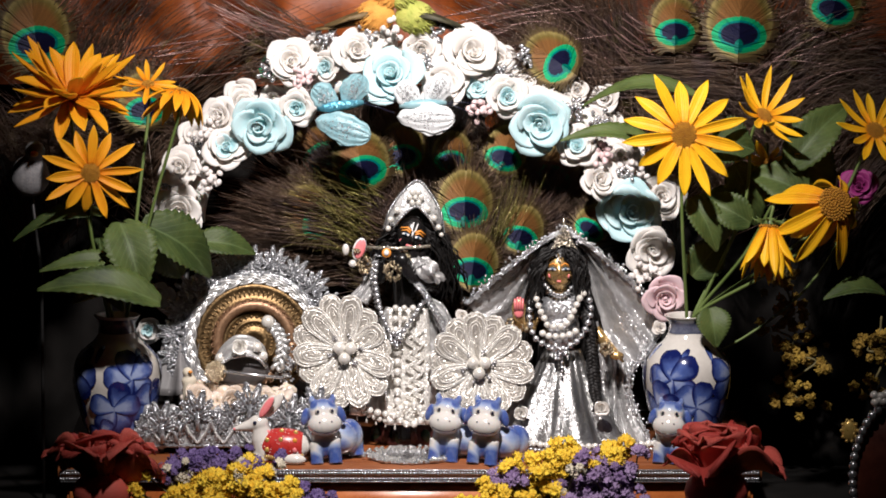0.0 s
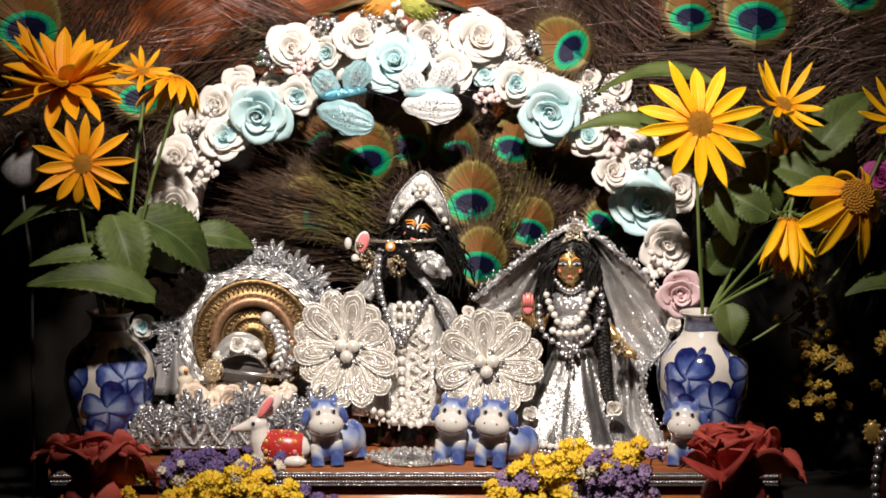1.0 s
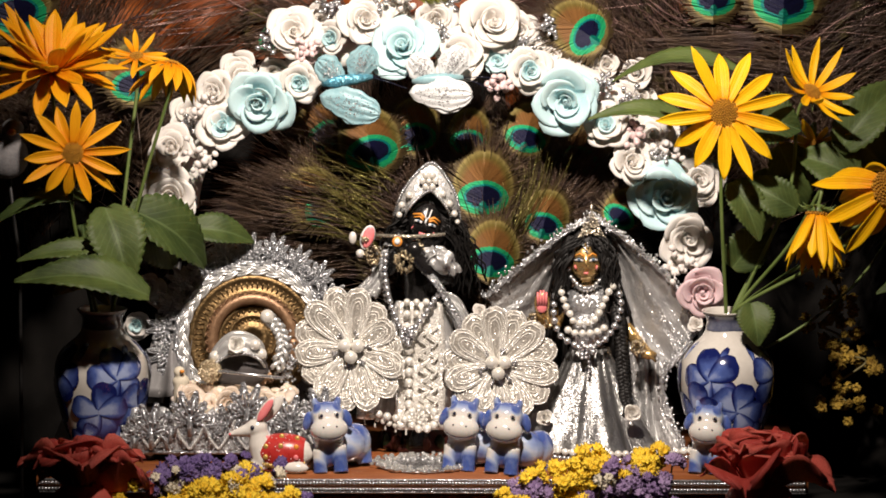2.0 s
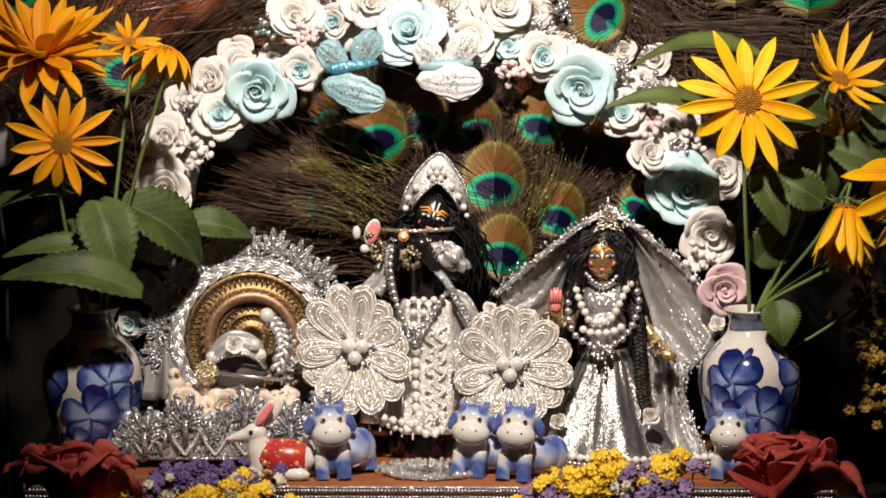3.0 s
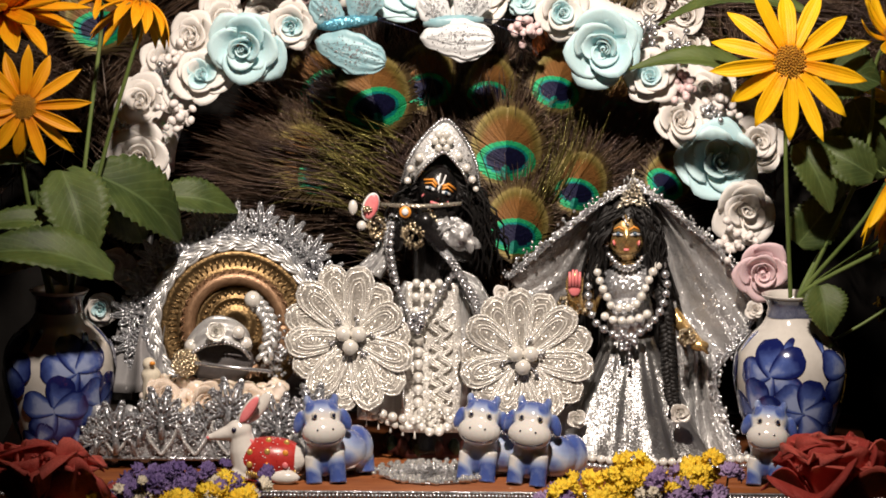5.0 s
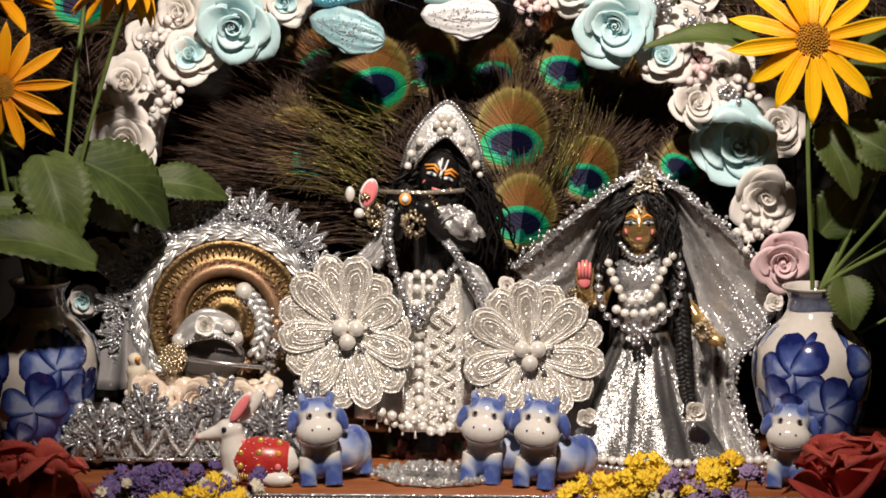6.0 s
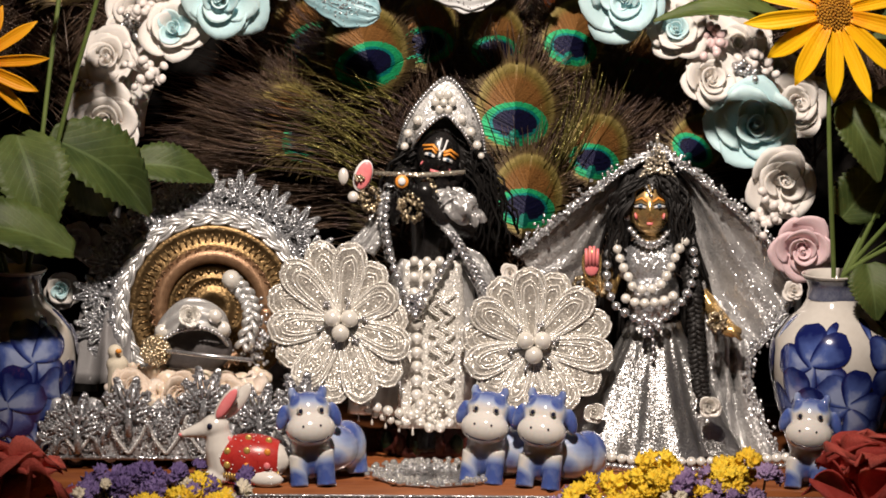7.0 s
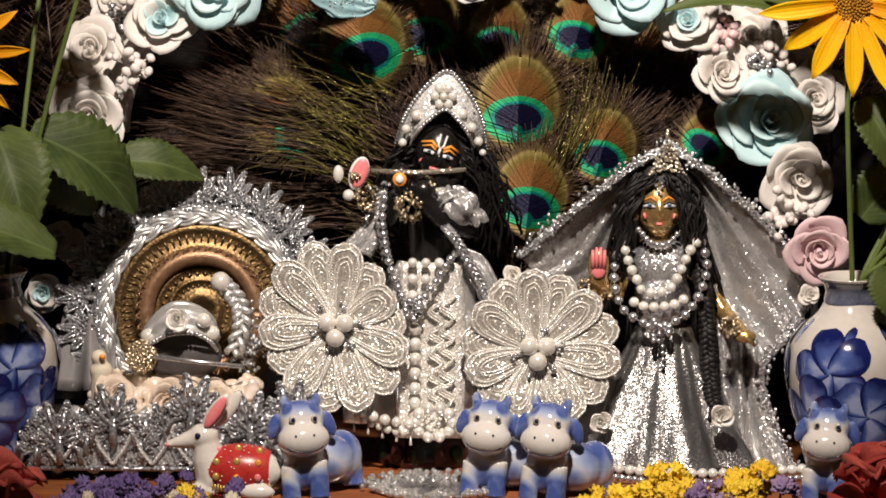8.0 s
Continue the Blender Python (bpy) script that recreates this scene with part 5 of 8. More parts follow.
def pointed_crown():
    t = thing("jewelled_headpiece", "pointed silver crown set with white pearls", "headdress", (-0.0184, -0.0160, 0.1659))
    o = Matrix.Translation(-Vector((-0.0184, -0.0160, 0.1659)))
    g = Geo()
    sheet(g, [(-0.0421, -0.0040, 0.1541), (-0.0376, -0.0120, 0.1686), (-0.0288, -0.0140, 0.1817), (-0.0176, -0.0120, 0.1895), (-0.0080, -0.0140, 0.1797), (-0.0016, -0.0100, 0.1671), (0.0008, -0.0020, 0.1510)],
          [(-0.0348, -0.0120, 0.1552), (-0.0311, -0.0200, 0.1624), (-0.0255, -0.0220, 0.1683), (-0.0187, -0.0220, 0.1723), (-0.0128, -0.0220, 0.1675), (-0.0080, -0.0180, 0.1605), (-0.0048, -0.0100, 0.1521)], 0, 6, 48, 0.0006, 1, 0.0012)
    part("band", g, WHITE_GLITTER, t, "glittering silver band", o)
    g = Geo()
    for line in ([(-0.0421, -0.0050, 0.1543), (-0.0376, -0.0140, 0.1688), (-0.0287, -0.0160, 0.1820), (-0.0176, -0.0140, 0.1898), (-0.0080, -0.0160, 0.1800), (-0.0016, -0.0120, 0.1673), (0.0008, -0.0040, 0.1513)],
                 [(-0.0348, -0.0140, 0.1555), (-0.0311, -0.0220, 0.1626), (-0.0255, -0.0240, 0.1685), (-0.0187, -0.0240, 0.1726), (-0.0128, -0.0240, 0.1677), (-0.0080, -0.0200, 0.1608), (-0.0048, -0.0120, 0.1524)]):
        beads_along(g, spline(line, 8), 0.0010, 0.0019)
    part("crystal_edging", g, SILVER_BEAD, t, "", o, kind="stuff")
    for x, y, r in ((687, 400, 4.2), (691, 384, 4.6), (703, 368, 5.0), (757, 366, 4.8), (768, 382, 5.0), (776, 398, 4.6), (781, 411, 3.4)):
        g = Geo()
        g.ball((Vector((0, -0.020, 0)) + Vector((-0.3135 + x * 0.0004, 0, 0.318 - y * 0.000404))), r * 0.0005, 0, 14, 10)
        part("pearl", g, PEARL, t, "", o)
    g = Geo()
    c = Vector((-0.0195, -0.0220, 0.1787))
    for k in range(6):
        g.ball(c + Vector((0.0042 * math.cos(k * 1.047), 0, 0.0042 * math.sin(k * 1.047))), (0.0022, 0.0015, 0.0022), 0, 12, 8)
    g.ball(c + Vector((0, -0.001, 0)), 0.002, 0, 10, 8)
    part("pearl_flower", g, PEARL, t, "", o)


pointed_crown()


def doll_skirt():
    t = thing("satin_skirt", "silver satin doll skirt with pearl hem and wavy braid", "skirt", (-0.0277, -0.0160, 0.0199))
    o = Matrix.Translation(-Vector((-0.0277, -0.0160, 0.0199)))
    g = Geo()
    sheet(g, [(-0.0401, -0.0120, 0.0986), (-0.0538, -0.0140, 0.0725), (-0.0638, -0.0160, 0.0444), (-0.0667, -0.0180, 0.0223)], [(-0.0064, -0.0120, 0.0986), (-0.0036, -0.0140, 0.0725), (-0.0036, -0.0160, 0.0444), (-0.0056, -0.0180, 0.0203)], 0, 30, 24, 0.003, 9, 0.001)
    part("satin", g, SILVER_FINE, t, "", o)
    g = Geo()
    sheet(g, [(-0.0392, -0.0200, 0.0998), (-0.0400, -0.0220, 0.0697), (-0.0417, -0.0240, 0.0376), (-0.0417, -0.0260, 0.0168)], [(-0.0108, -0.0200, 0.0998), (-0.0088, -0.0220, 0.0697), (-0.0088, -0.0240, 0.0376), (-0.0104, -0.0260, 0.0168)], 0, 10, 20, 0.0008, 3, 0.001)
    part("front_panel", g, LACE, t, "white beaded front panel", o)
    for x, phase in ((-0.0226, 0.0), (-0.0172, 1.2)):
        g = Geo()
        for d in (-0.0010, 0.0, 0.0010):
            line = [Vector((x + 0.7 * d + 0.0030 * math.sin(i * 0.44 + phase + 0.4 * math.sin(i * 0.2)), -0.0245 - 0.00006 * i, 0.0840 - i * 0.00068 + d)) for i in range(76)]
            g.tube(line, 0.00052, 5)
        part("wavy_braid", g, LACE, t, "", o)
    g = Geo()
    g.tube([(-0.0404, -0.0260, 0.0946), (-0.0404, -0.0300, 0.0224)], 0.0008, 8)
    part("cord", g, SILVER_BEAD, t, "", o)
    for i in range(7):
        g = Geo()
        g.ball(Vector((-0.0322, -0.0285, 0.0693)) + Vector((0, -0.0005 * i, -0.0070 * i)), 0.0030, 0, 14, 10)
        part("pearl", g, PEARL, t, "", o)
    for line, r in (([(-0.0649, -0.0260, 0.0352), (-0.0584, -0.0320, 0.0311), (-0.0490, -0.0340, 0.0276), (-0.0396, -0.0350, 0.0258), (-0.0340, -0.0350, 0.0250)], 0.0028),
                    ([(-0.0620, -0.0250, 0.0300), (-0.0557, -0.0290, 0.0258), (-0.0470, -0.0320, 0.0226), (-0.0380, -0.0340, 0.0205)], 0.0020)):
        single_beads("hem_pearl", bead_spots(spline(line, 8), r * 2.05), r, PEARL, t, o)
    g = Geo()
    for k in range(40):
        p = Vector((-0.0231, -0.0350, 0.0245)) + Vector((rnd.gauss(0, 0.0026), rnd.uniform(-0.001, 0.002), rnd.gauss(0, 0.0026)))
        g.ball(p, rnd.uniform(0.0008, 0.0015), 0, 7, 5)
    for k in range(0, 9, 2):
        p = Vector((-0.0609, -0.0280, 0.0245)).lerp(Vector((-0.0340, -0.0340, 0.0190)), k / 8)
        g.tube([p, p + Vector((0, 0, -0.0028)), p + Vector((0, 0, -0.0042))], lambda q: 0.0003 + 0.0006 * q, 6)
    part("bead_fringe", g, PEARL, t, "", o, kind="stuff")
    ring = [Vector((-0.0231 + 0.0088 * math.cos(k * 0.628), -0.0345, 0.0258 + 0.0072 * math.sin(k * 0.628))) for k in range(10)]
    single_beads("hem_pearl", ring, 0.0028, PEARL, t, o)
    spots = [Vector((-0.0336 + 0.0062 * i, -0.0262, 0.1005 - 0.0078 * j)) for j, n in enumerate((3, 2, 1)) for i in range(n)]
    single_beads("bodice_pearl", spots, 0.0024, PEARL, t, o)


doll_skirt()


def doll_garland(name, label, line, r, gap, material, second=None):
    t = thing(name, label, "necklace", line[0], "bead garlands on the dolls")
    o = Matrix.Translation(-Vector(line[0]))
    pts = spline(line, 10)
    g = Geo()
    g.tube(pts, 0.0003, 4)
    part("thread", g, material, t, "", o)
    single_beads("pearl" if material == PEARL else "bead", bead_spots(pts, gap), r, material, t, o)
    if second:
        g = Geo()
        for k in range(26):
            d = Vector((rnd.gauss(0, 1), rnd.gauss(0, 0.5), rnd.gauss(0, 1))).normalized() * rnd.uniform(0.002, 0.0065)
            g.ball(Vector(second) + d, rnd.uniform(0.0012, 0.0022), 0, 8, 6)
        part("bead_pendant", g, SILVER_BEAD, t, "", o, kind="stuff")


doll_garland("bead_garland", "silver bead garland hanging to the doll's waist", [(-0.0471, -0.0240, 0.1307), (-0.0479, -0.0260, 0.1189), (-0.0447, -0.0280, 0.1010), (-0.0375, -0.0300, 0.0831), (-0.0331, -0.0310, 0.0793), (-0.0247, -0.0300, 0.0892), (-0.0156, -0.0260, 0.1027), (-0.0096, -0.0200, 0.1079)], 0.0021, 0.0043, SILVER_BEAD, (-0.0335, -0.0320, 0.0794))


def doll_shawl():
    t = thing("gauze_shawl", "silver gauze shawl with plaited cords round the doll's shoulders", "shawl", (-0.0497, -0.0120, 0.1168))
    o = Matrix.Translation(-Vector((-0.0497, -0.0120, 0.1168)))
    for a, b in (([(-0.0517, -0.0100, 0.1347), (-0.0577, -0.0120, 0.1168), (-0.0665, -0.0140, 0.1070)], [(-0.0448, -0.0160, 0.1295), (-0.0476, -0.0180, 0.1136), (-0.0536, -0.0180, 0.1015)]),
                 ([(-0.0247, -0.0280, 0.1280), (-0.0183, -0.0300, 0.1348), (-0.0128, -0.0300, 0.1364)], [(-0.0223, -0.0280, 0.1216), (-0.0167, -0.0300, 0.1251), (-0.0112, -0.0300, 0.1267)]),
                 ([(-0.0116, -0.0140, 0.1070), (0.0004, -0.0160, 0.1012), (0.0084, -0.0160, 0.0870)], [(-0.0136, -0.0180, 0.0995), (-0.0056, -0.0200, 0.0897), (-0.0008, -0.0200, 0.0775)])):
        g = Geo()
        sheet(g, a, b, 0, 12, 20, 0.002, 5)
        part("gauze", g, VEIL, t, "", o)
    g = Geo()
    knot = Vector((-0.0108, -0.0280, 0.1280))

    def crumple(u, v):
        a, b = 2 * math.pi * u, math.pi * (0.02 + 0.96 * v)
        k = 1 + 0.26 * math.sin(2 * a + 3 * b) + 0.14 * math.sin(5 * a - 3 * b + 1) + 0.05 * math.sin(11 * a + 7 * b)
        return knot + Vector((0.0092 * math.sin(b) * math.cos(a) - 0.004 * math.cos(b), 0.0050 * math.sin(b) * math.sin(a), 0.0072 * math.cos(b))) * k

    g.grid(crumple, 56, 28, 0, wrap=True)
    part("gauze_knot", g, VEIL, t, "crumpled gauze knot", o)
    for line in ([(-0.0463, -0.0200, 0.1374), (-0.0495, -0.0220, 0.1264), (-0.0479, -0.0240, 0.1145), (-0.0456, -0.0240, 0.1004)], [(-0.0195, -0.0280, 0.1192), (-0.0128, -0.0280, 0.1111), (-0.0036, -0.0220, 0.0940), (0.0024, -0.0200, 0.0816)]):
        g = Geo()
        braid(g, spline(line, 16), 0.0009, 0.0018)
        part("plaited_cord", g, SILVER_GLITTER, t, "", o)


doll_shawl()


def doll_pedestal():
    t = thing("lotus_pedestal", "dark red and green painted lotus pedestal, darkened further for the skirt's shade", "pedestal", (-0.0265, 0.004, 0))
    g = Geo()
    g.lathe([(0.0001, 0), (0.024, 0), (0.025, 0.003), (0.021, 0.007), (0.022, 0.012), (0.019, 0.015), (0.0001, 0.015)], 36)
    part("base", g, SHADED_RED, t)
    for k in range(14):
        a = 2 * math.pi * k / 14
        g = Geo()
        g.ball((0.0225 * math.cos(a), 0.0225 * math.sin(a), 0.006), (0.0035, 0.0035, 0.0055), 0, 10, 7)
        part("lotus_petal", g, (SHADED_GREEN, SHADED_RED)[k % 2], t)


# Pedestal paints darkened: the shade under the skirt is in the colour.
SHADED_RED = plain("shaded_red_paint", (0.03, 0.008, 0.006), (0.07, 0.015, 0.01), 120, 0.4, 0.1)
SHADED_GREEN = plain("shaded_green_paint", (0.006, 0.018, 0.008), (0.014, 0.032, 0.012), 150, 0.35, 0.1)
doll_pedestal()


# ---- gilded doll in a silver veil ----
def gold_doll():
    g = Geo()
    head = Vector((0.0820, -0.0140, 0.1266))
    body = Geo()
    body.ball(head, (0.0112, 0.0104, 0.0136), 0, 20, 14)
    body.ball(head + Vector((0, -0.0102, -0.001)), (0.0016, 0.002, 0.0036), 0, 8, 6)
    body.tube([(0.0822, -0.0100, 0.1145), (0.0831, -0.0050, 0.1077), (0.0840, -0.0040, 0.0913), (0.0849, -0.0040, 0.0701)], lambda q: 0.0046 + 0.0040 * math.sin(math.pi * min(1, 0.15 + q * 0.6)), 14)
    body.tube([(0.0687, -0.0060, 0.1037), (0.0618, -0.0100, 0.0820), (0.0552, -0.0220, 0.0867), (0.0535, -0.0260, 0.0946)], 0.0046, 10)
    body.ball((0.0535, -0.0280, 0.1002), (0.0055, 0.0028, 0.0082), 0, 12, 8)
    body.tube([(0.0996, -0.0020, 0.1037), (0.1062, 0.0060, 0.0858), (0.1145, 0.0000, 0.0730), (0.1218, -0.0190, 0.0662)], 0.0040, 10)
    body.ball((0.1230, -0.0210, 0.0655), (0.0058, 0.0032, 0.0034), 0, 12, 8)
    g.join(fuse(body, 0.0010), Matrix.Identity(4))
    g.ball((0.0535, -0.0305, 0.0986), (0.0036, 0.0012, 0.0044), 7, 12, 8)
    for k in range(4):
        g.tube([Vector((0.0535, -0.0312, 0.0995)) + Vector((-0.0025 + k * 0.0017, 0, 0)), Vector((0.0535, -0.0308, 0.1035)) + Vector((-0.0028 + k * 0.0019, 0, 0.0062 - 0.0012 * abs(k - 1.5)))], lambda q: 0.0011 - 0.0004 * q, 6, 7)
    for k in range(4):
        g.tube([(0.1225, -0.0235, 0.0659), Vector((0.1261, -0.0225, 0.0641)) + Vector((0.0006 * k, 0, 0.0014 - 0.0014 * k))], 0.0009, 6, 0)
    # hair: a cap, waves at the sides, a long plait
    g.ball(head + Vector((0.0010, 0.006, 0.004)), (0.0175, 0.0125, 0.0190), 1, 18, 12)
    for s in (-1, 1):
        g.tube([head + Vector((s * 0.009, -0.004, 0.010)), head + Vector((s * 0.0125, -0.003, -0.002)), head + Vector((s * 0.0138, 0.006, -0.018)), head + Vector((s * 0.0185, 0.014, -0.045)), head + Vector((s * 0.0195, 0.016, -0.085))], lambda q: 0.0046 - 0.001 * q, 10, 1)
    r = random.Random(22)
    for k in range(150):
        s = 1 if k % 2 else -1
        p = head + Vector((s * r.uniform(0.008, 0.013), r.uniform(-0.004, 0.008), r.uniform(-0.004, 0.014)))
        q = Vector((0.0650, 0.0040, 0.0574)) if s < 0 else Vector((0.1039, 0.0000, 0.0743))
        q = q + Vector((r.gauss(0, 0.005), r.gauss(0, 0.003), r.gauss(0, 0.012)))
        g.tube(bow(p, q, (s * 0.002 + r.gauss(0, 0.0015), 0.006, 0.0), 8), 0.0009, 4, 1)
    plait = spline([(0.1002, -0.0140, 0.1050), (0.1046, -0.0180, 0.0772), (0.1066, -0.0200, 0.0491), (0.1099, -0.0220, 0.0259)], 24)
    braid(g, plait, 0.0022, 0.0026, 1, 11)
    # gown
    waist = Vector((0.0848, -0.0100, 0.0686))
    h = waist.z - 0.004

    def gown(u, v):
        a = 2 * math.pi * u
        rr = 0.0120 + 0.0295 * v ** 1.1
        f = 1 + (0.045 + 0.075 * v) * math.sin(a * 8 + 1.2 * math.sin(2 * a) + 0.5 * math.sin(5 * v)) * min(1, v * 2) + 0.022 * math.sin(a * 19 + 2 * v) + 0.010 * math.sin(a * 31 + 14 * v) * math.sin(11 * v + 3 * a)
        return (waist.x + rr * f * math.cos(a) * 1.08 - 0.002 * v, waist.y + rr * f * math.sin(a) * 0.75, waist.z - h * v)

    g.grid(gown, 132, 26, 2, wrap=True)
    g.ball((0.0839, -0.0100, 0.0983), (0.0150, 0.0110, 0.0125), 8, 16, 10)
    g.ball((0.0843, -0.0100, 0.0816), (0.0135, 0.0115, 0.0170), 8, 16, 10)
    for x, z in ((-0.0150, 0), (0.0155, 0)):
        g.ball(Vector((0.0839, -0.0090, 0.0981)) + Vector((x, 0, 0)), (0.0050, 0.0050, 0.0085), 8, 12, 8)
    # painted marks
    def mark(line, rad, mat, push=0.0):
        out = []
        for x, z in line:
            e = max(0.05, 1 - (x / 0.0112) ** 2 - (z / 0.0136) ** 2)
            out.append(head + Vector((x, -0.0104 * math.sqrt(e) - 0.0002 - push, z)))
        g.tube(out, rad, 6, mat, 0.5)
    for s in (-1, 1):
        mark([(s * 0.0014, 0.0036), (s * 0.0040, 0.0054), (s * 0.0084, 0.0030)], 0.0006, 5)
        mark([(s * 0.0020, 0.0011), (s * 0.0046, 0.0016), (s * 0.0074, 0.0010)], 0.0009, 6)
        mark([(s * 0.0018, 0.0018), (s * 0.0046, 0.0029), (s * 0.0082, 0.0014)], 0.0004, 1, 0.0003)
        g.ball(head + Vector((s * 0.0046, -0.0104, 0.0016)), (0.0011, 0.0005, 0.0011), 9, 10, 8)
        g.ball(head + Vector((s * 0.0046, -0.0108, 0.0016)), (0.0005, 0.0003, 0.0005), 1, 8, 6)
        mark([(s * 0.0066, -0.0036), (s * 0.0070, -0.0038)], 0.0017, 7)
        for k in range(8):
            mark([(s * 0.0068 + 0.0019 * math.cos(k * 0.785), -0.0037 + 0.0019 * math.sin(k * 0.785))] * 2, 0.0004, 6)
        g.ball(head + Vector((s * 0.0115, -0.005, -0.0045)), 0.0021, 8, 10, 8)
    for k in range(90):
        s = 1 if k % 2 else -1
        top = head + Vector((s * r.uniform(0.001, 0.011), r.uniform(-0.009, -0.003), r.uniform(0.0115, 0.0165)))
        low = head + Vector((s * r.uniform(0.0125, 0.0195), r.uniform(-0.007, 0.004), r.uniform(-0.036, -0.012)))
        lock = bow(top, low, (s * r.uniform(0.003, 0.006), -0.003, 0.004), 14)
        g.tube([p + Vector((0.0013 * math.sin(i * 1.25 + k), 0.0008 * math.cos(i * 1.1 + k), 0)) for i, p in enumerate(lock)], 0.00075, 4, 1)
    mark([(-0.0014, -0.0074), (0.0014, -0.0074)], 0.0007, 7)
    for k in range(7):
        g.ball(head + Vector((rnd.gauss(0, 0.0010), -0.0098, 0.0065 + k * 0.0009)), 0.0009, 8, 6, 4)
    for p, n in (((0.0488, -0.0240, 0.0895), 40), ((0.0552, -0.0260, 0.0857), 20), ((0.1161, -0.0220, 0.0705), 60)):
        for k in range(n):
            d = Vector((r.gauss(0, 1), r.gauss(0, 1), r.gauss(0, 1))).normalized()
            g.ball(Vector(p) + d * 0.0052 * r.uniform(0.6, 1), 0.0010, 4, 6, 4)
    solid("deity_doll", g, [GOLD_SKIN, HAIR, GOWN, PEARL, GOLD_GLITTER, ORANGE_PAINT, WHITE_PAINT, PINK_PAINT, SILVER_GLITTER, IRIS_BLUE],
          "gilded deity doll with black plait and silver satin gown", "doll", group="deity dolls on the altar")


gold_doll()




def silver_veil():
    t = thing("beaded_veil", "shimmering silver veil with beaded edges over the gilded doll", "veil", (0.0867, 0.0000, 0.1475))
    o = Matrix.Translation(-Vector((0.0867, 0.0000, 0.1475)))
    left = [(0.0852, -0.0140, 0.1543), (0.0704, -0.0160, 0.1465), (0.0485, -0.0100, 0.1287), (0.0306, 0.0000, 0.1118), (0.0161, 0.0060, 0.0987)]
    right = [(0.0860, -0.0140, 0.1543), (0.0984, -0.0160, 0.1477), (0.1206, -0.0100, 0.1287), (0.1411, -0.0020, 0.1072), (0.1563, 0.0020, 0.0814)]
    down = [(0.1563, 0.0020, 0.0814), (0.1434, -0.0020, 0.0624), (0.1321, -0.0040, 0.0472), (0.1362, -0.0040, 0.0260), (0.1482, -0.0120, -0.0012)]
    cloth = ((left, [(0.0845, -0.0100, 0.1440), (0.0698, -0.0040, 0.1339), (0.0620, 0.0040, 0.1145), (0.0529, 0.0100, 0.0891), (0.0388, 0.0120, 0.0765)], 0.0016, 3),
             (right, [(0.0865, -0.0100, 0.1440), (0.0995, -0.0040, 0.1339), (0.1054, 0.0020, 0.1107), (0.1121, 0.0040, 0.0778), (0.1314, -0.0020, 0.0469)], 0.0022, 4),
             ([(0.1072, 0.0040, 0.0900), (0.1114, 0.0040, 0.0574), (0.1122, 0.0020, 0.0250), (0.1113, -0.0060, -0.0015)], [(0.1314, 0.0000, 0.0580), (0.1321, -0.0040, 0.0423), (0.1374, -0.0060, 0.0223), (0.1493, -0.0140, -0.0008)], 0.003, 5),
             ([(0.0469, 0.0120, 0.0806), (0.0489, 0.0120, 0.0479), (0.0510, 0.0100, 0.0154), (0.0490, 0.0060, -0.0012)], [(0.0711, 0.0100, 0.0809), (0.0692, 0.0120, 0.0479), (0.0713, 0.0120, 0.0150), (0.0733, 0.0080, -0.0015)], 0.002, 4))
    for a, b, rip, w in cloth:
        g = Geo()
        sheet(g, a, b, 0, 40, 60, rip, w)
        part("veil_cloth", g, VEIL, t, "", o)
    for line in (left, right, down):
        pts = spline(line, 14)
        g = Geo()
        braid(g, [p + Vector((0, -0.002, 0)) for p in pts], 0.0007, 0.0016)
        part("edge_braid", g, SILVER_GLITTER, t, "", o)
        g = Geo()
        for p in pts:
            for k in range(3):
                q = p + Vector((rnd.gauss(0, 0.0016), -0.002 + rnd.gauss(0, 0.0006), 0.0012 + rnd.gauss(0, 0.0016)))
                g.ball(q, (rnd.uniform(0.0005, 0.0012), rnd.uniform(0.0005, 0.001), rnd.uniform(0.0006, 0.0016)), 0, 6, 5)
        part("bead_edging", g, SILVER_GLITTER, t, "", o, kind="stuff")
    g = Geo()
    for j in range(7):
        for i in range(-(7 - j), 8 - j):
            p = Vector((0.0855, -0.0180, 0.1452)) + Vector((i * 0.0012 + rnd.uniform(-0.0006, 0.0006), rnd.uniform(-0.0022, -0.0006), j * 0.0019 - 0.0004 * abs(i) + rnd.uniform(-0.0006, 0.0006)))
            g.ball(p, rnd.uniform(0.0007, 0.0013), 0, 6, 5)
    g.ball((0.0855, -0.0170, 0.1604), (0.0011, 0.0011, 0.0032), 0, 8, 6)
    part("tiara", g, SILVER_GOLD, t, "small beaded tiara", o)
    for at in ((0.1543, -0.0060, 0.0834), (0.0136, -0.0200, 0.0937)):
        foam_rose(t, Vector(at) - Vector((0.0867, 0.0000, 0.1475)), (0, -1, 0.2), 0.0062, FOAM_WHITE, FOAM_WHITE, 0.4, "cream fabric rose", 3, "fabric_rose")


silver_veil()

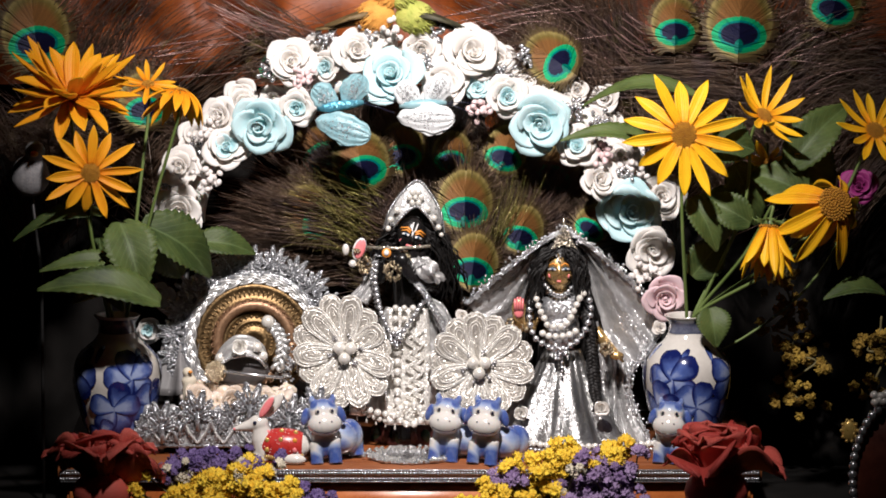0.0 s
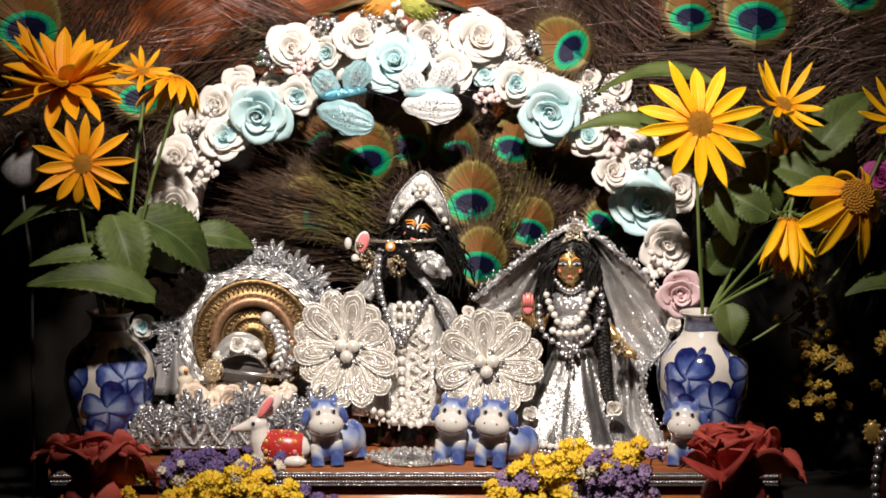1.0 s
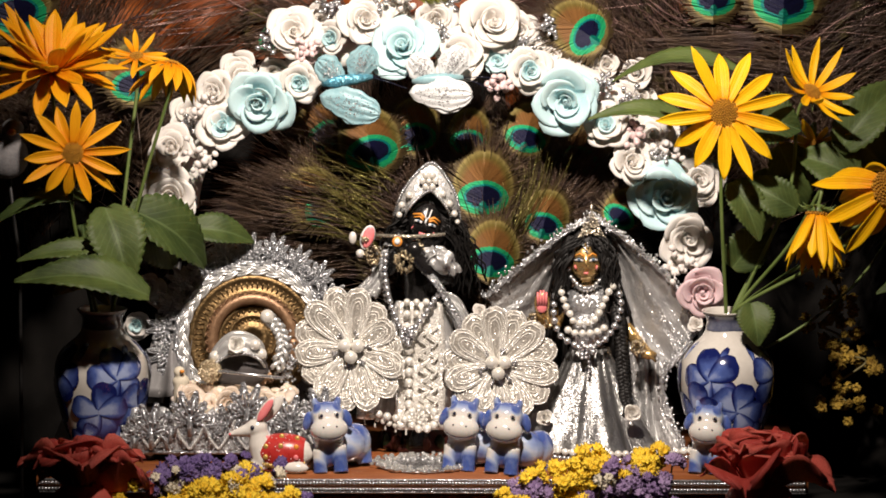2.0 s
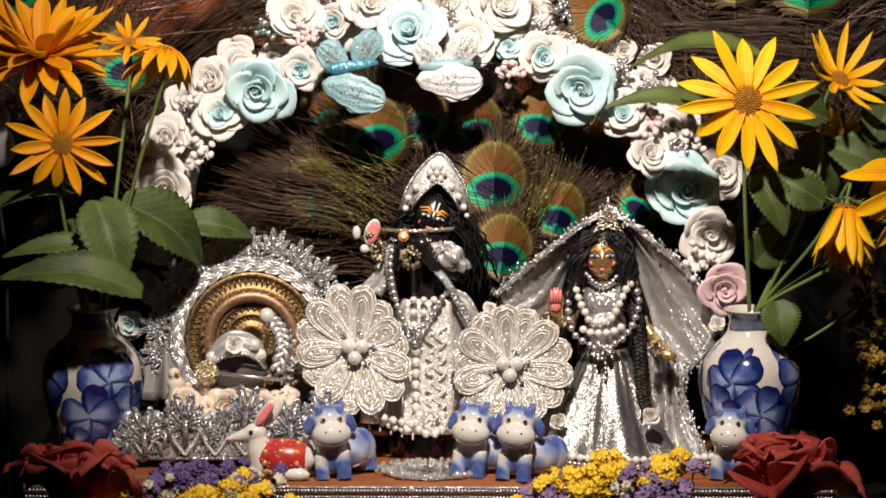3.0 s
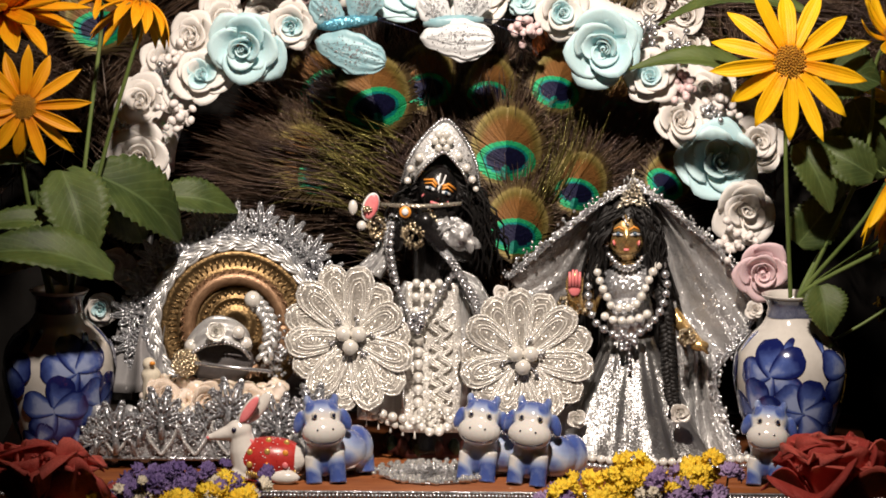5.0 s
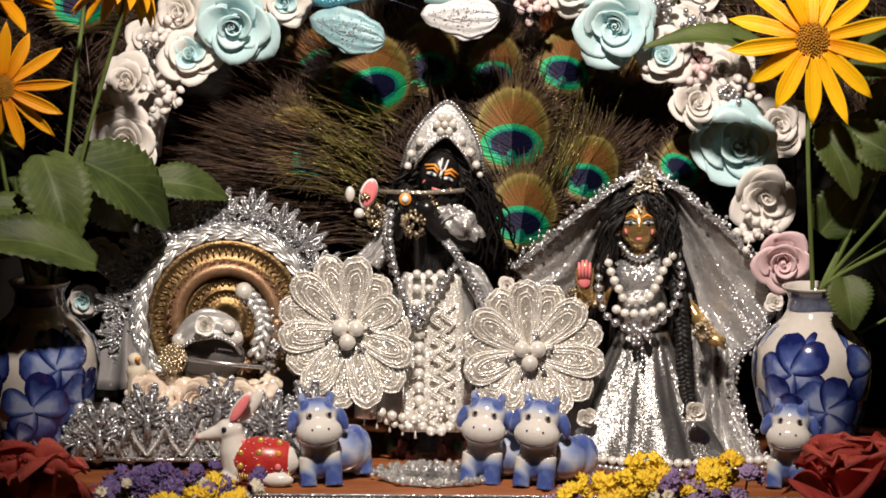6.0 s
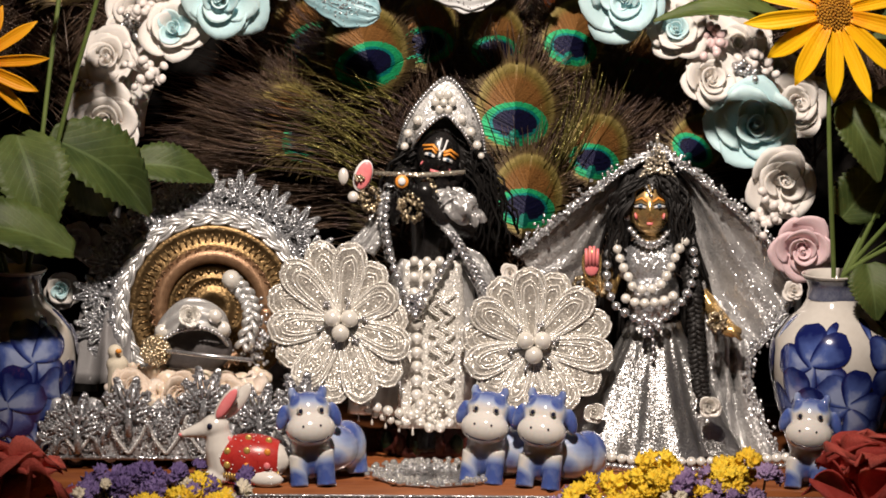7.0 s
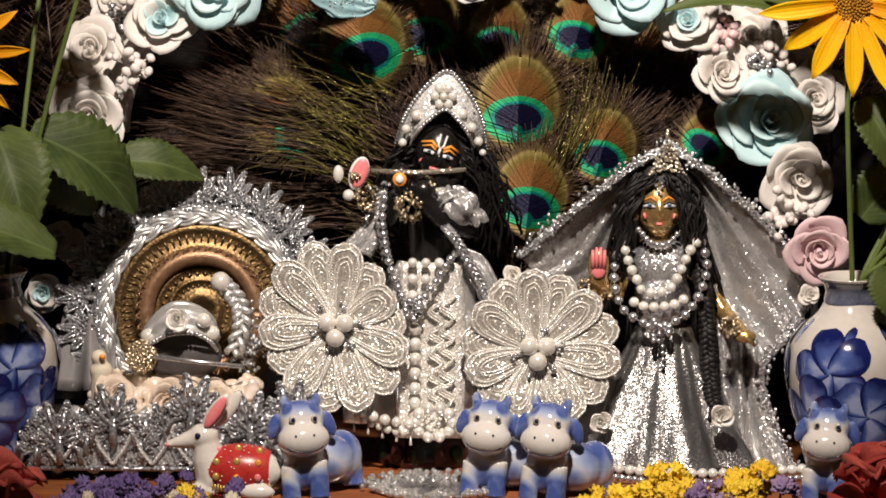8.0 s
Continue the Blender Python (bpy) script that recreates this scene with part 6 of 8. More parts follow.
doll_garland("pearl_necklace", "pearl necklace hanging in a deep curve on the gilded doll", [(0.0649, -0.0200, 0.1109), (0.0680, -0.0240, 0.1003), (0.0719, -0.0260, 0.0927), (0.0742, -0.0265, 0.0882), (0.0809, -0.0270, 0.0872), (0.0876, -0.0265, 0.0895), (0.0920, -0.0260, 0.0971), (0.0964, -0.0240, 0.1065), (0.1001, -0.0200, 0.1108)], 0.0024, 0.0050, PEARL)
doll_garland("pearl_necklace", "short string of pearls across the gilded doll's waist", [(0.0705, -0.0250, 0.0822), (0.0757, -0.0270, 0.0804), (0.0817, -0.0280, 0.0805), (0.0885, -0.0270, 0.0812), (0.0937, -0.0250, 0.0836)], 0.0024, 0.0050, PEARL)
doll_garland("bead_garland", "crystal and silver bead garland with a drop at the waist", [(0.0666, -0.0180, 0.1134), (0.0617, -0.0200, 0.1005), (0.0614, -0.0230, 0.0892), (0.0652, -0.0260, 0.0793), (0.0720, -0.0280, 0.0745), (0.0814, -0.0290, 0.0711), (0.0930, -0.0280, 0.0757), (0.0982, -0.0260, 0.0811), (0.1018, -0.0230, 0.0872), (0.1047, -0.0200, 0.0993), (0.1007, -0.0180, 0.1137)], 0.0024, 0.0054, SILVER_BEAD, (0.0820, -0.0290, 0.0700))
doll_garland("bead_garland", "string of silver beads round the gilded doll's neck", [(0.0724, -0.0180, 0.1157), (0.0784, -0.0220, 0.1102), (0.0855, -0.0220, 0.1094), (0.0924, -0.0180, 0.1157)], 0.0015, 0.0030, SILVER_BEAD)
doll_garland("bead_garland", "silver drop hanging on the satin gown", [(0.0836, -0.0260, 0.0712), (0.0840, -0.0280, 0.0626), (0.0844, -0.0280, 0.0512)], 0.0012, 0.0032, SILVER_BEAD)
doll_garland("pearl_string", "pearl string laid round the hem of the gown", [(0.0416, -0.0360, 0.0088), (0.0582, -0.0440, 0.0070), (0.0821, -0.0480, 0.0053), (0.1101, -0.0460, 0.0049), (0.1302, -0.0400, 0.0047), (0.1504, -0.0340, 0.0048)], 0.0024, 0.0049, PEARL)
doll_garland("bead_garland", "glittering bead cord under the pearl hem", [(0.0403, -0.0400, 0.0063), (0.0582, -0.0480, 0.0037), (0.0820, -0.0520, 0.0020), (0.1099, -0.0500, 0.0016), (0.1301, -0.0440, 0.0013), (0.1503, -0.0380, 0.0015)], 0.0016, 0.0030, SILVER_BEAD)
for at in ((0.0547, -0.0360, 0.0271), (0.1119, -0.0340, 0.0304)):
    t = thing("fabric_rose", "small cream satin fabric rose on the gown", "fabric rose", at)
    foam_rose(t, (0, 0, 0), (0.1, -1, 0.1), 0.0066, LACE, LACE, 0.3, "", 3, "satin_rose")

# ---- throne with the brass plate ----
def lace_motif(size):
    """A palmette of metal lace: looped fingers on a stalk, pointing to +y."""
    g = Geo()
    for k, (a, ln) in enumerate(((-1.25, 0.55), (-0.72, 0.75), (-0.25, 0.95), (0.25, 0.95), (0.72, 0.75), (1.25, 0.55))):
        d = Vector((math.sin(a), math.cos(a), 0))
        n = Vector((d.y, -d.x, 0))
        loop = [d * (0.15 + ln * math.sin(math.pi * t / 12) ** 0.8 * 0.85) * size + n * (0.13 * size * math.cos(math.pi * t / 12)) for t in range(13)]
        g.tube(loop, size * 0.042, 5)
        for p in loop:
            g.ball(p + Vector((rnd.uniform(-1, 1), rnd.uniform(-1, 1), rnd.uniform(0, 1))) * size * 0.05, size * rnd.uniform(0.035, 0.06), 0, 5, 4)
        g.tube([d * 0.1 * size, d * ln * 0.92 * size], size * 0.065, 5)
        g.ball(d * ln * size, (size * 0.10, size * 0.10, size * 0.07), 0, 7, 5)
    g.tube([(0, -0.45 * size, 0), (0, 0.2 * size, 0)], size * 0.10, 6)
    for s in (-1, 1):
        g.tube([(s * 0.12 * size, 0.0, 0), (s * 0.42 * size, -0.12 * size, 0), (s * 0.5 * size, -0.45 * size, 0)], size * 0.06, 5)
    return g


def throne():
    c = Vector((-0.1349, 0.0100, 0.0703))
    base = Vector((c.x, -0.01, 0))
    t = thing("silver_throne", "small silver lace throne with a round brass plate", "throne", base)
    o = Matrix.Translation(-base)
    plate = o @ facing(c, (0.06, -1, 0.14))
    g = Geo()
    prof = [(0.0001, 0.0), (0.006, 0.001), (0.009, 0.0026), (0.010, 0.0012), (0.0145, 0.001), (0.0152, 0.0022), (0.0160, 0.001), (0.020, 0.0006), (0.0212, 0.0018),
            (0.0222, 0.0006), (0.030, 0.0008), (0.0310, 0.0024), (0.0322, 0.001), (0.0385, 0.0018), (0.0410, 0.003), (0.0420, 0.001), (0.0001, -0.002)]
    g.lathe(prof, 72)
    ribs = Geo()
    for k in range(64):
        a = 2 * math.pi * k / 64
        d = Vector((math.cos(a), math.sin(a), 0))
        ribs.tube([d * 0.033 + Vector((0, 0, 0.0008)), d * 0.0375 + Vector((0, 0, 0.0016))], 0.0007, 5)
    for k in range(30):
        a = 2 * math.pi * k / 30
        d = Vector((math.cos(a), math.sin(a), 0))
        g.ball(d * 0.0182 + Vector((0, 0, 0.001)), (0.0013, 0.0013, 0.001), 0, 6, 4)
        g.ball(d * 0.0125 + Vector((0, 0, 0.001)), (0.0010, 0.0010, 0.001), 0, 6, 4)
    part("brass_plate", g, GOLD, t, "embossed brass plate", plate)
    part("rib_border", ribs, GOLD, t, "", plate, kind="stuff")
    g = Geo()
    ring = [(0.0265 * math.cos(radians(a)), 0.0265 * math.sin(radians(a)), 0.0022) for a in range(0, 365, 5)]
    g.tube(ring, 0.0044, 12)
    for s in range(36):
        a0 = radians(s * 10)
        tw = [(0.0265 * math.cos(a0 + 0.03 * k) + 0.0045 * math.cos(a0) * math.cos(k * 0.5 - 1.2), 0.0265 * math.sin(a0 + 0.03 * k) + 0.0045 * math.sin(a0) * math.cos(k * 0.5 - 1.2), 0.0022 + 0.0045 * math.sin(0.3 + k * 0.45)) for k in range(6)]
        g.tube(tw, 0.0005, 4)
    part("bronze_coil", g, BRONZE, t, "twisted bronze thread coil", plate)
    g = Geo()
    g.lathe([(0.0001, -0.003), (0.056, -0.003), (0.057, -0.0045), (0.0001, -0.006)], 48)
    part("back_disc", g, ORGANZA, t, "grey gauze backing", plate)
    g = Geo()
    line = [(0.0455 * math.cos(radians(a)), 0.0455 * math.sin(radians(a)), 0.002) for a in range(-40, 222, 2)]
    for d in (0.978, 1.018):
        braid(g, [(x * d, y * d, z) for x, y, z in line], 0.0009, 0.0024, 0, 7, (0, 0, 1))

    def band(u, v):
        a, q = radians(-40 + 262 * u), 0.0415 + 0.0085 * v
        return (q * math.cos(a), q * math.sin(a), 0.0006 + 0.0008 * math.sin(math.pi * v))

    g.grid(band, 80, 4, 1)
    g.tube([(0.0490 * math.cos(radians(a)), 0.0490 * math.sin(radians(a)), 0.0) for a in range(-40, 222, 4)], 0.0028, 8, 1)
    for k in range(700):
        a, q = radians(rnd.uniform(-40, 222)), rnd.uniform(0.049, 0.0585)
        g.ball((q * math.cos(a), q * math.sin(a), rnd.uniform(-0.002, 0.001)), rnd.uniform(0.0008, 0.0015), 1, 5, 4)
    part("plaited_rim", g, [SILVER_CORD, SILVER_LACE], t, "plaited silver cord", plate)
    motif = lace_motif(0.0150).mesh("lace_motif", SILVER_LACE)
    for k in range(17):
        a = radians(-38 + k * 16.2)
        m = Matrix.Rotation(a - math.pi / 2, 4, "Z") @ Matrix.Translation((0, 0.0545 + 0.001 * (k % 2), 0)) @ Matrix.Rotation(rnd.uniform(-0.2, 0.1), 4, "X")
        part("lace_motif", motif, None, t, "", plate @ m)
    # seat
    g = Geo()
    g.box((-0.2085, -0.048, 0.004), (-0.0900, 0.02, 0.026), 0, 0.002)
    part("seat", g, DARK_SEAT, t, "dark seat block", o)
    for x in (-0.200, -0.098):
        for y in (-0.042, 0.014):
            g = Geo()
            g.lathe([(0.0001, 0), (0.004, 0), (0.0035, 0.004), (0.0001, 0.0045)], 12, 0, Matrix.Translation((x, y, 0)))
            part("foot", g, DARK_SEAT, t, "", o)
    g = Geo()

    def skirt(u, v):
        x = -0.2115 + 0.1245 * u
        return (x, -0.0500 - 0.0015 * math.sin(u * 40) - 0.002 * v, 0.0330 + 0.003 * math.sin(u * 46) - 0.0265 * v)

    g.grid(skirt, 60, 6, 0, thick=0.001)
    part("front_valance", g, VALANCE, t, "sheer grey silver valance", o)
    for size, low, tops in ((0.0205, 0.0, ((-0.1978, 0.0392), (-0.1727, 0.0474), (-0.1359, 0.0525), (-0.1085, 0.0447), (-0.0880, 0.0500))),
                            (0.0150, 0.0, ((-0.2085, 0.0300), (-0.1850, 0.0350), (-0.1600, 0.0330), (-0.1480, 0.0390), (-0.1220, 0.0360), (-0.0975, 0.0340)))):
        big = lace_motif(size).mesh("lace_motif", SILVER_LACE)
        for x, top in tops:
            m = Matrix.Translation((x, -0.0540 - 0.0012 * (size > 0.016), top - size * 1.02)) @ Matrix.Rotation(radians(90), 4, "X") @ Matrix.Rotation(rnd.uniform(-0.15, 0.15), 4, "Z")
            part("lace_motif", big, None, t, "", o @ m)
    for x in (-0.1978, -0.1727, -0.1543, -0.1359, -0.1085, -0.0900):
        for s in (-1, 1):
            g = Geo()
            cord = [Vector((x, -0.0548, 0.0085)), Vector((x + s * 0.006, -0.0550, 0.017)), Vector((x + s * 0.0105, -0.0548, 0.028))]
            for p in (0.0, 2.1, 4.2):
                g.tube([q + Vector((0.0007 * math.sin(i * 1.1 + p), 0.0006 * math.cos(i * 1.1 + p), 0)) for i, q in enumerate(spline(cord, 10))], 0.0005, 5)
            part("lattice_cord", g, SILVER_CORD, t, "", o)
    g = Geo()
    g.tube([(-0.212, -0.0535, 0.0065), (-0.087, -0.0535, 0.0065)], 0.0012, 6)
    part("hem_cord", g, SILVER_LACE, t, "", o)
    g = Geo()
    for k in range(1400):
        u = rnd.random()
        top = 0.030 + 0.006 * abs(math.sin(u * 16))
        g.ball((-0.2125 + 0.126 * u, -0.0545 + rnd.uniform(-0.0010, 0.001), rnd.uniform(0.006, top)), rnd.uniform(0.0003, 0.0007), 0, 4, 3)
    part("bead_sprinkle", g, SILVER_GLITTER, t, "scattered glitter beads", o, kind="stuff")
    g = Geo()
    sheet(g, [(-0.2073, 0.0000, 0.0335), (-0.1996, 0.0120, 0.0724), (-0.1834, 0.0160, 0.1045)], [(-0.1745, -0.0120, 0.0355), (-0.1751, 0.0060, 0.0652), (-0.1672, 0.0140, 0.0966)], 0, 10, 14, 0.003, 4)
    part("gauze", g, ORGANZA, t, "grey gauze drape", o)


SILVER_LACE = glitter("grey_silver_lace", (0.30, 0.31, 0.33), (0.56, 0.57, 0.59), 2400, 0.22, 1.0, 0.7)
VALANCE = glitter("sheer_silver_cloth", (0.40, 0.40, 0.41), (0.60, 0.60, 0.61), 2600, 0.30, 0.7, 0.5, 0.9)
SILVER_CORD = plain("silver_cord", (0.62, 0.62, 0.62), (0.82, 0.82, 0.80), 400, 0.35, 0.2, 2500, metal=0.6)
ORGANZA = plain("grey_organza", (0.10, 0.10, 0.10), (0.18, 0.17, 0.17), 60, 0.5, 0.3, 1800)
DARK_SEAT = plain("dark_wood", (0.03, 0.02, 0.015), (0.07, 0.05, 0.04), 80, 0.5, 0.2)
throne()


def sacred_stone():
    g = Geo()
    c = Vector((-0.1442, -0.0220, 0.0555))
    g.ball(c, (0.0210, 0.012, 0.0135), 0, 22, 14)
    g.tube([(c.x, c.y, 0.026), (c.x, c.y, c.z)], 0.008, 12)
    solid("sacred_stone", g, STONE, "smooth dark grey sacred stone seated on the throne", "stone")
    t = thing("turban_crown", "silver turban crown with pearls and a cream rose", "crown", (-0.1441, -0.0240, 0.0668))
    o = Matrix.Translation(-Vector((-0.1441, -0.0240, 0.0668)))
    g = Geo()
    sheet(g, [(-0.1632, -0.0180, 0.0561), (-0.1591, -0.0280, 0.0699), (-0.1485, -0.0320, 0.0810), (-0.1373, -0.0320, 0.0818), (-0.1271, -0.0280, 0.0747), (-0.1242, -0.0200, 0.0629)],
          [(-0.1583, -0.0300, 0.0589), (-0.1548, -0.0360, 0.0639), (-0.1483, -0.0380, 0.0679), (-0.1371, -0.0380, 0.0691), (-0.1293, -0.0340, 0.0652), (-0.1264, -0.0260, 0.0590)], 0, 10, 30, 0.0015, 4, 0.002)
    part("band", g, SILVER_CORD, t, "", o)
    g = Geo()
    beads_along(g, spline([(-0.1590, -0.0320, 0.0592), (-0.1547, -0.0380, 0.0638), (-0.1482, -0.0400, 0.0674), (-0.1371, -0.0400, 0.0686), (-0.1292, -0.0360, 0.0647), (-0.1256, -0.0280, 0.0585)], 8), 0.0012, 0.0022)
    part("bead_edge", g, SILVER_BEAD, t, "", o, kind="stuff")
    for p in ((-0.1577, -0.0320, 0.0657), (-0.1312, -0.0360, 0.0740), (-0.1274, -0.0320, 0.0673)):
        g = Geo()
        g.ball(p, 0.0036, 0, 14, 10)
        part("pearl", g, PEARL, t, "", o)
    foam_rose(t, Vector((-0.1434, -0.0400, 0.0750)) - Vector((-0.1441, -0.0240, 0.0668)), (0, -1, 0.2), 0.0075, LACE, LACE, 0.2, "cream satin rose", 3, "satin_rose")
    g = Geo()
    g.tube([(-0.1550, -0.0400, 0.0573), (-0.1331, -0.0410, 0.0550), (-0.1124, -0.0400, 0.0528)], 0.0011, 8)
    solid("silver_flute", g, SILVER_BEAD, "thin silver rod laid before the dark stone", "rod")
    g = Geo()
    c = Vector((-0.1604, -0.0360, 0.0566))
    for k in range(60):
        a, q = k * 2.4, 0.0075 * math.sqrt(k / 60)
        g.ball(c + Vector((q * math.cos(a), -0.002 * (1 - q / 0.0075), q * math.sin(a))), 0.0012, 0, 6, 5)
    t = thing("beaded_rosette", "dull gold beaded rosette beside the stone", "rosette", c)
    part("bead_cover", g, GOLD_GLITTER, t, "", Matrix.Translation(-c), kind="stuff")
    g = Geo()
    g.ball((0, 0.0008, 0), (0.0078, 0.0016, 0.0078), 0, 16, 8)
    part("backing", g, GOLD_GLITTER, t)
    t = thing("pearl_plume", "curved silver plume tipped with a pearl", "plume", (-0.1170, -0.0200, 0.0552))
    o = Matrix.Translation(-Vector((-0.1170, -0.0200, 0.0552)))
    g = Geo()
    braid(g, spline([(-0.1232, -0.0220, 0.0892), (-0.1160, -0.0240, 0.0814), (-0.1136, -0.0260, 0.0712), (-0.1176, -0.0280, 0.0565)], 16), 0.0016, 0.0034)
    part("plaited_stem", g, SILVER_CORD, t, "", o)
    g = Geo()
    for k in range(130):
        p = Vector((-0.1107, -0.0180, 0.0610)) + Vector((rnd.gauss(0, 0.004), rnd.uniform(-0.004, 0.002), rnd.gauss(0, 0.009)))
        g.ball(p, 0.0011, 0, 5, 4)
    part("bead_plume", g, SILVER_GLITTER, t, "", o, kind="stuff")
    g = Geo()
    g.ball((-0.1239, -0.0240, 0.0903), 0.0048, 0, 16, 12)
    part("pearl", g, PEARL, t, "", o)


STONE = plain("grey_stone", (0.05, 0.045, 0.045), (0.11, 0.10, 0.10), 120, 0.45, 0.4)
sacred_stone()


def shells():
    r = random.Random(5)
    for k in range(0, 9, 3):
        at = Vector((-0.3135 + (350 + k * 20) * 0.0004 + r.uniform(-0.002, 0.002), r.uniform(-0.047, -0.042), 0.0335 + r.uniform(-0.001, 0.005)))
        t = thing("peach_blossom", "peach-pink carved blossom heaped on the throne", "blossom", at, "blossoms on the throne")
        foam_rose(t, (0, 0, 0), (r.uniform(-0.6, 0.6), -1, r.uniform(0.0, 0.9)), r.uniform(0.0085, 0.0115), PEACH, PEACH, r.uniform(0, 6), "", 4, "blossom_head")
    for k in range(39):
        x = 340 + (k % 13) * 14.5
        g = Geo()
        c = Vector((-0.3135 + x * 0.0004 + r.uniform(-0.002, 0.002), -0.046 + 0.009 * (k // 13) + r.uniform(-0.003, 0.003), 0.032 + 0.004 * (k // 13) + r.uniform(-0.002, 0.005)))
        w = Geo()
        q = r.uniform(0.7, 1.25)
        w.ball(c, (0.0058 * q, 0.005, 0.0048 * q), 0, 14, 10, Matrix.Rotation(r.uniform(-0.8, 0.8), 3, "Y"))
        for _ in range(6):
            d = Vector((r.gauss(0, 1), r.gauss(0, 1), r.gauss(0, 1))).normalized()
            w.ball(c + d * 0.0046, r.uniform(0.0014, 0.0030), 0, 10, 8)
        w.tube([(c.x, c.y, 0.024), c], 0.003, 8)
        g.join(fuse(w, 0.0009), Matrix.Identity(4))
        solid("seashell", g, (PEACH, SHELL_PEARL, PEACH)[k % 3], "glossy peach-pink shell heaped on the throne", "shell", group="shells on the throne")
    g = Geo()
    c = Vector((-0.1790, -0.0400, 0.0504))
    body = Geo()
    body.ball(c, (0.0058, 0.005, 0.0050), 0, 12, 8)
    body.ball(c + Vector((-0.001, -0.001, 0.0065)), (0.0040, 0.0038, 0.0038), 0, 12, 8)
    body.tube([(c.x, c.y, 0.026), c], 0.005, 8)
    g.join(fuse(body, 0.0009), Matrix.Identity(4))
    g.ball(c + Vector((0.001, -0.0055, 0.0075)), (0.0016, 0.001, 0.0012), 1, 8, 6)
    solid("toy_figurine", g, [CREAM, ORANGE_PAINT], "small cream toy figurine with an orange spot", "figurine")


SHELL_PEARL = plain("nacre", (0.72, 0.60, 0.50), (0.86, 0.78, 0.70), 160, 0.16, 0.2, 700, coat=1.0, coat_rough=0.05)
CREAM = plain("cream_flock", (0.62, 0.55, 0.42), (0.74, 0.68, 0.55), 150, 0.7, 0.4, 1500)
shells()

# ---- porcelain figurines ----
def spotted_glaze(name, base, blobs, tone, deep):
    """White glaze with soft cobalt patches at fixed places of the figurine."""
    n = Nodes(name)
    total = None
    for c, r in blobs:
        d = n.node("ShaderNodeVectorMath", op="DISTANCE")
        n.link(n.co, d.inputs[0])
        d.inputs[1].default_value = c
        f = n.math("SUBTRACT", 1.25, n.math("DIVIDE", d.outputs["Value"], r))
        f = n.math("MAXIMUM", n.math("MINIMUM", n.math("MULTIPLY", f, 1.7), 1.0), 0.0)
        total = f if total is None else n.math("MAXIMUM", total, f)
    total = n.math("MULTIPLY", total, n.math("ADD", 0.62, n.math("MULTIPLY", n.noise(140.0), 0.7)))
    c = n.ramp(total, [(0.0, base), (0.45, tone), (1.0, deep)])
    return n.put(colour=c, rough=0.12, coat=1.0, coat_rough=0.05, sss=0.03)


COW_GLAZE = spotted_glaze("cow_glaze", (0.66, 0.63, 0.59), [
    ((0.001, -0.003, 0.0455), 0.0110), ((0, 0.004, 0.038), 0.0120), ((0.006, -0.010, 0.0435), 0.0045), ((-0.0065, -0.009, 0.0425), 0.0040), ((0.016, 0.010, 0.020), 0.0125), ((-0.014, -0.004, 0.034), 0.0080), ((0.014, -0.004, 0.034), 0.0080), ((0.007, -0.012, 0.006), 0.0085), ((-0.008, -0.010, 0.003), 0.0065),
    ((0.026, 0.014, 0.022), 0.0075), ((0.027, 0.012, 0.003), 0.0075), ((-0.006, 0.004, 0.014), 0.010), ((0, -0.004, 0.010), 0.009), ((0.012, 0.002, 0.012), 0.007)], (0.34, 0.41, 0.58), (0.06, 0.10, 0.32))


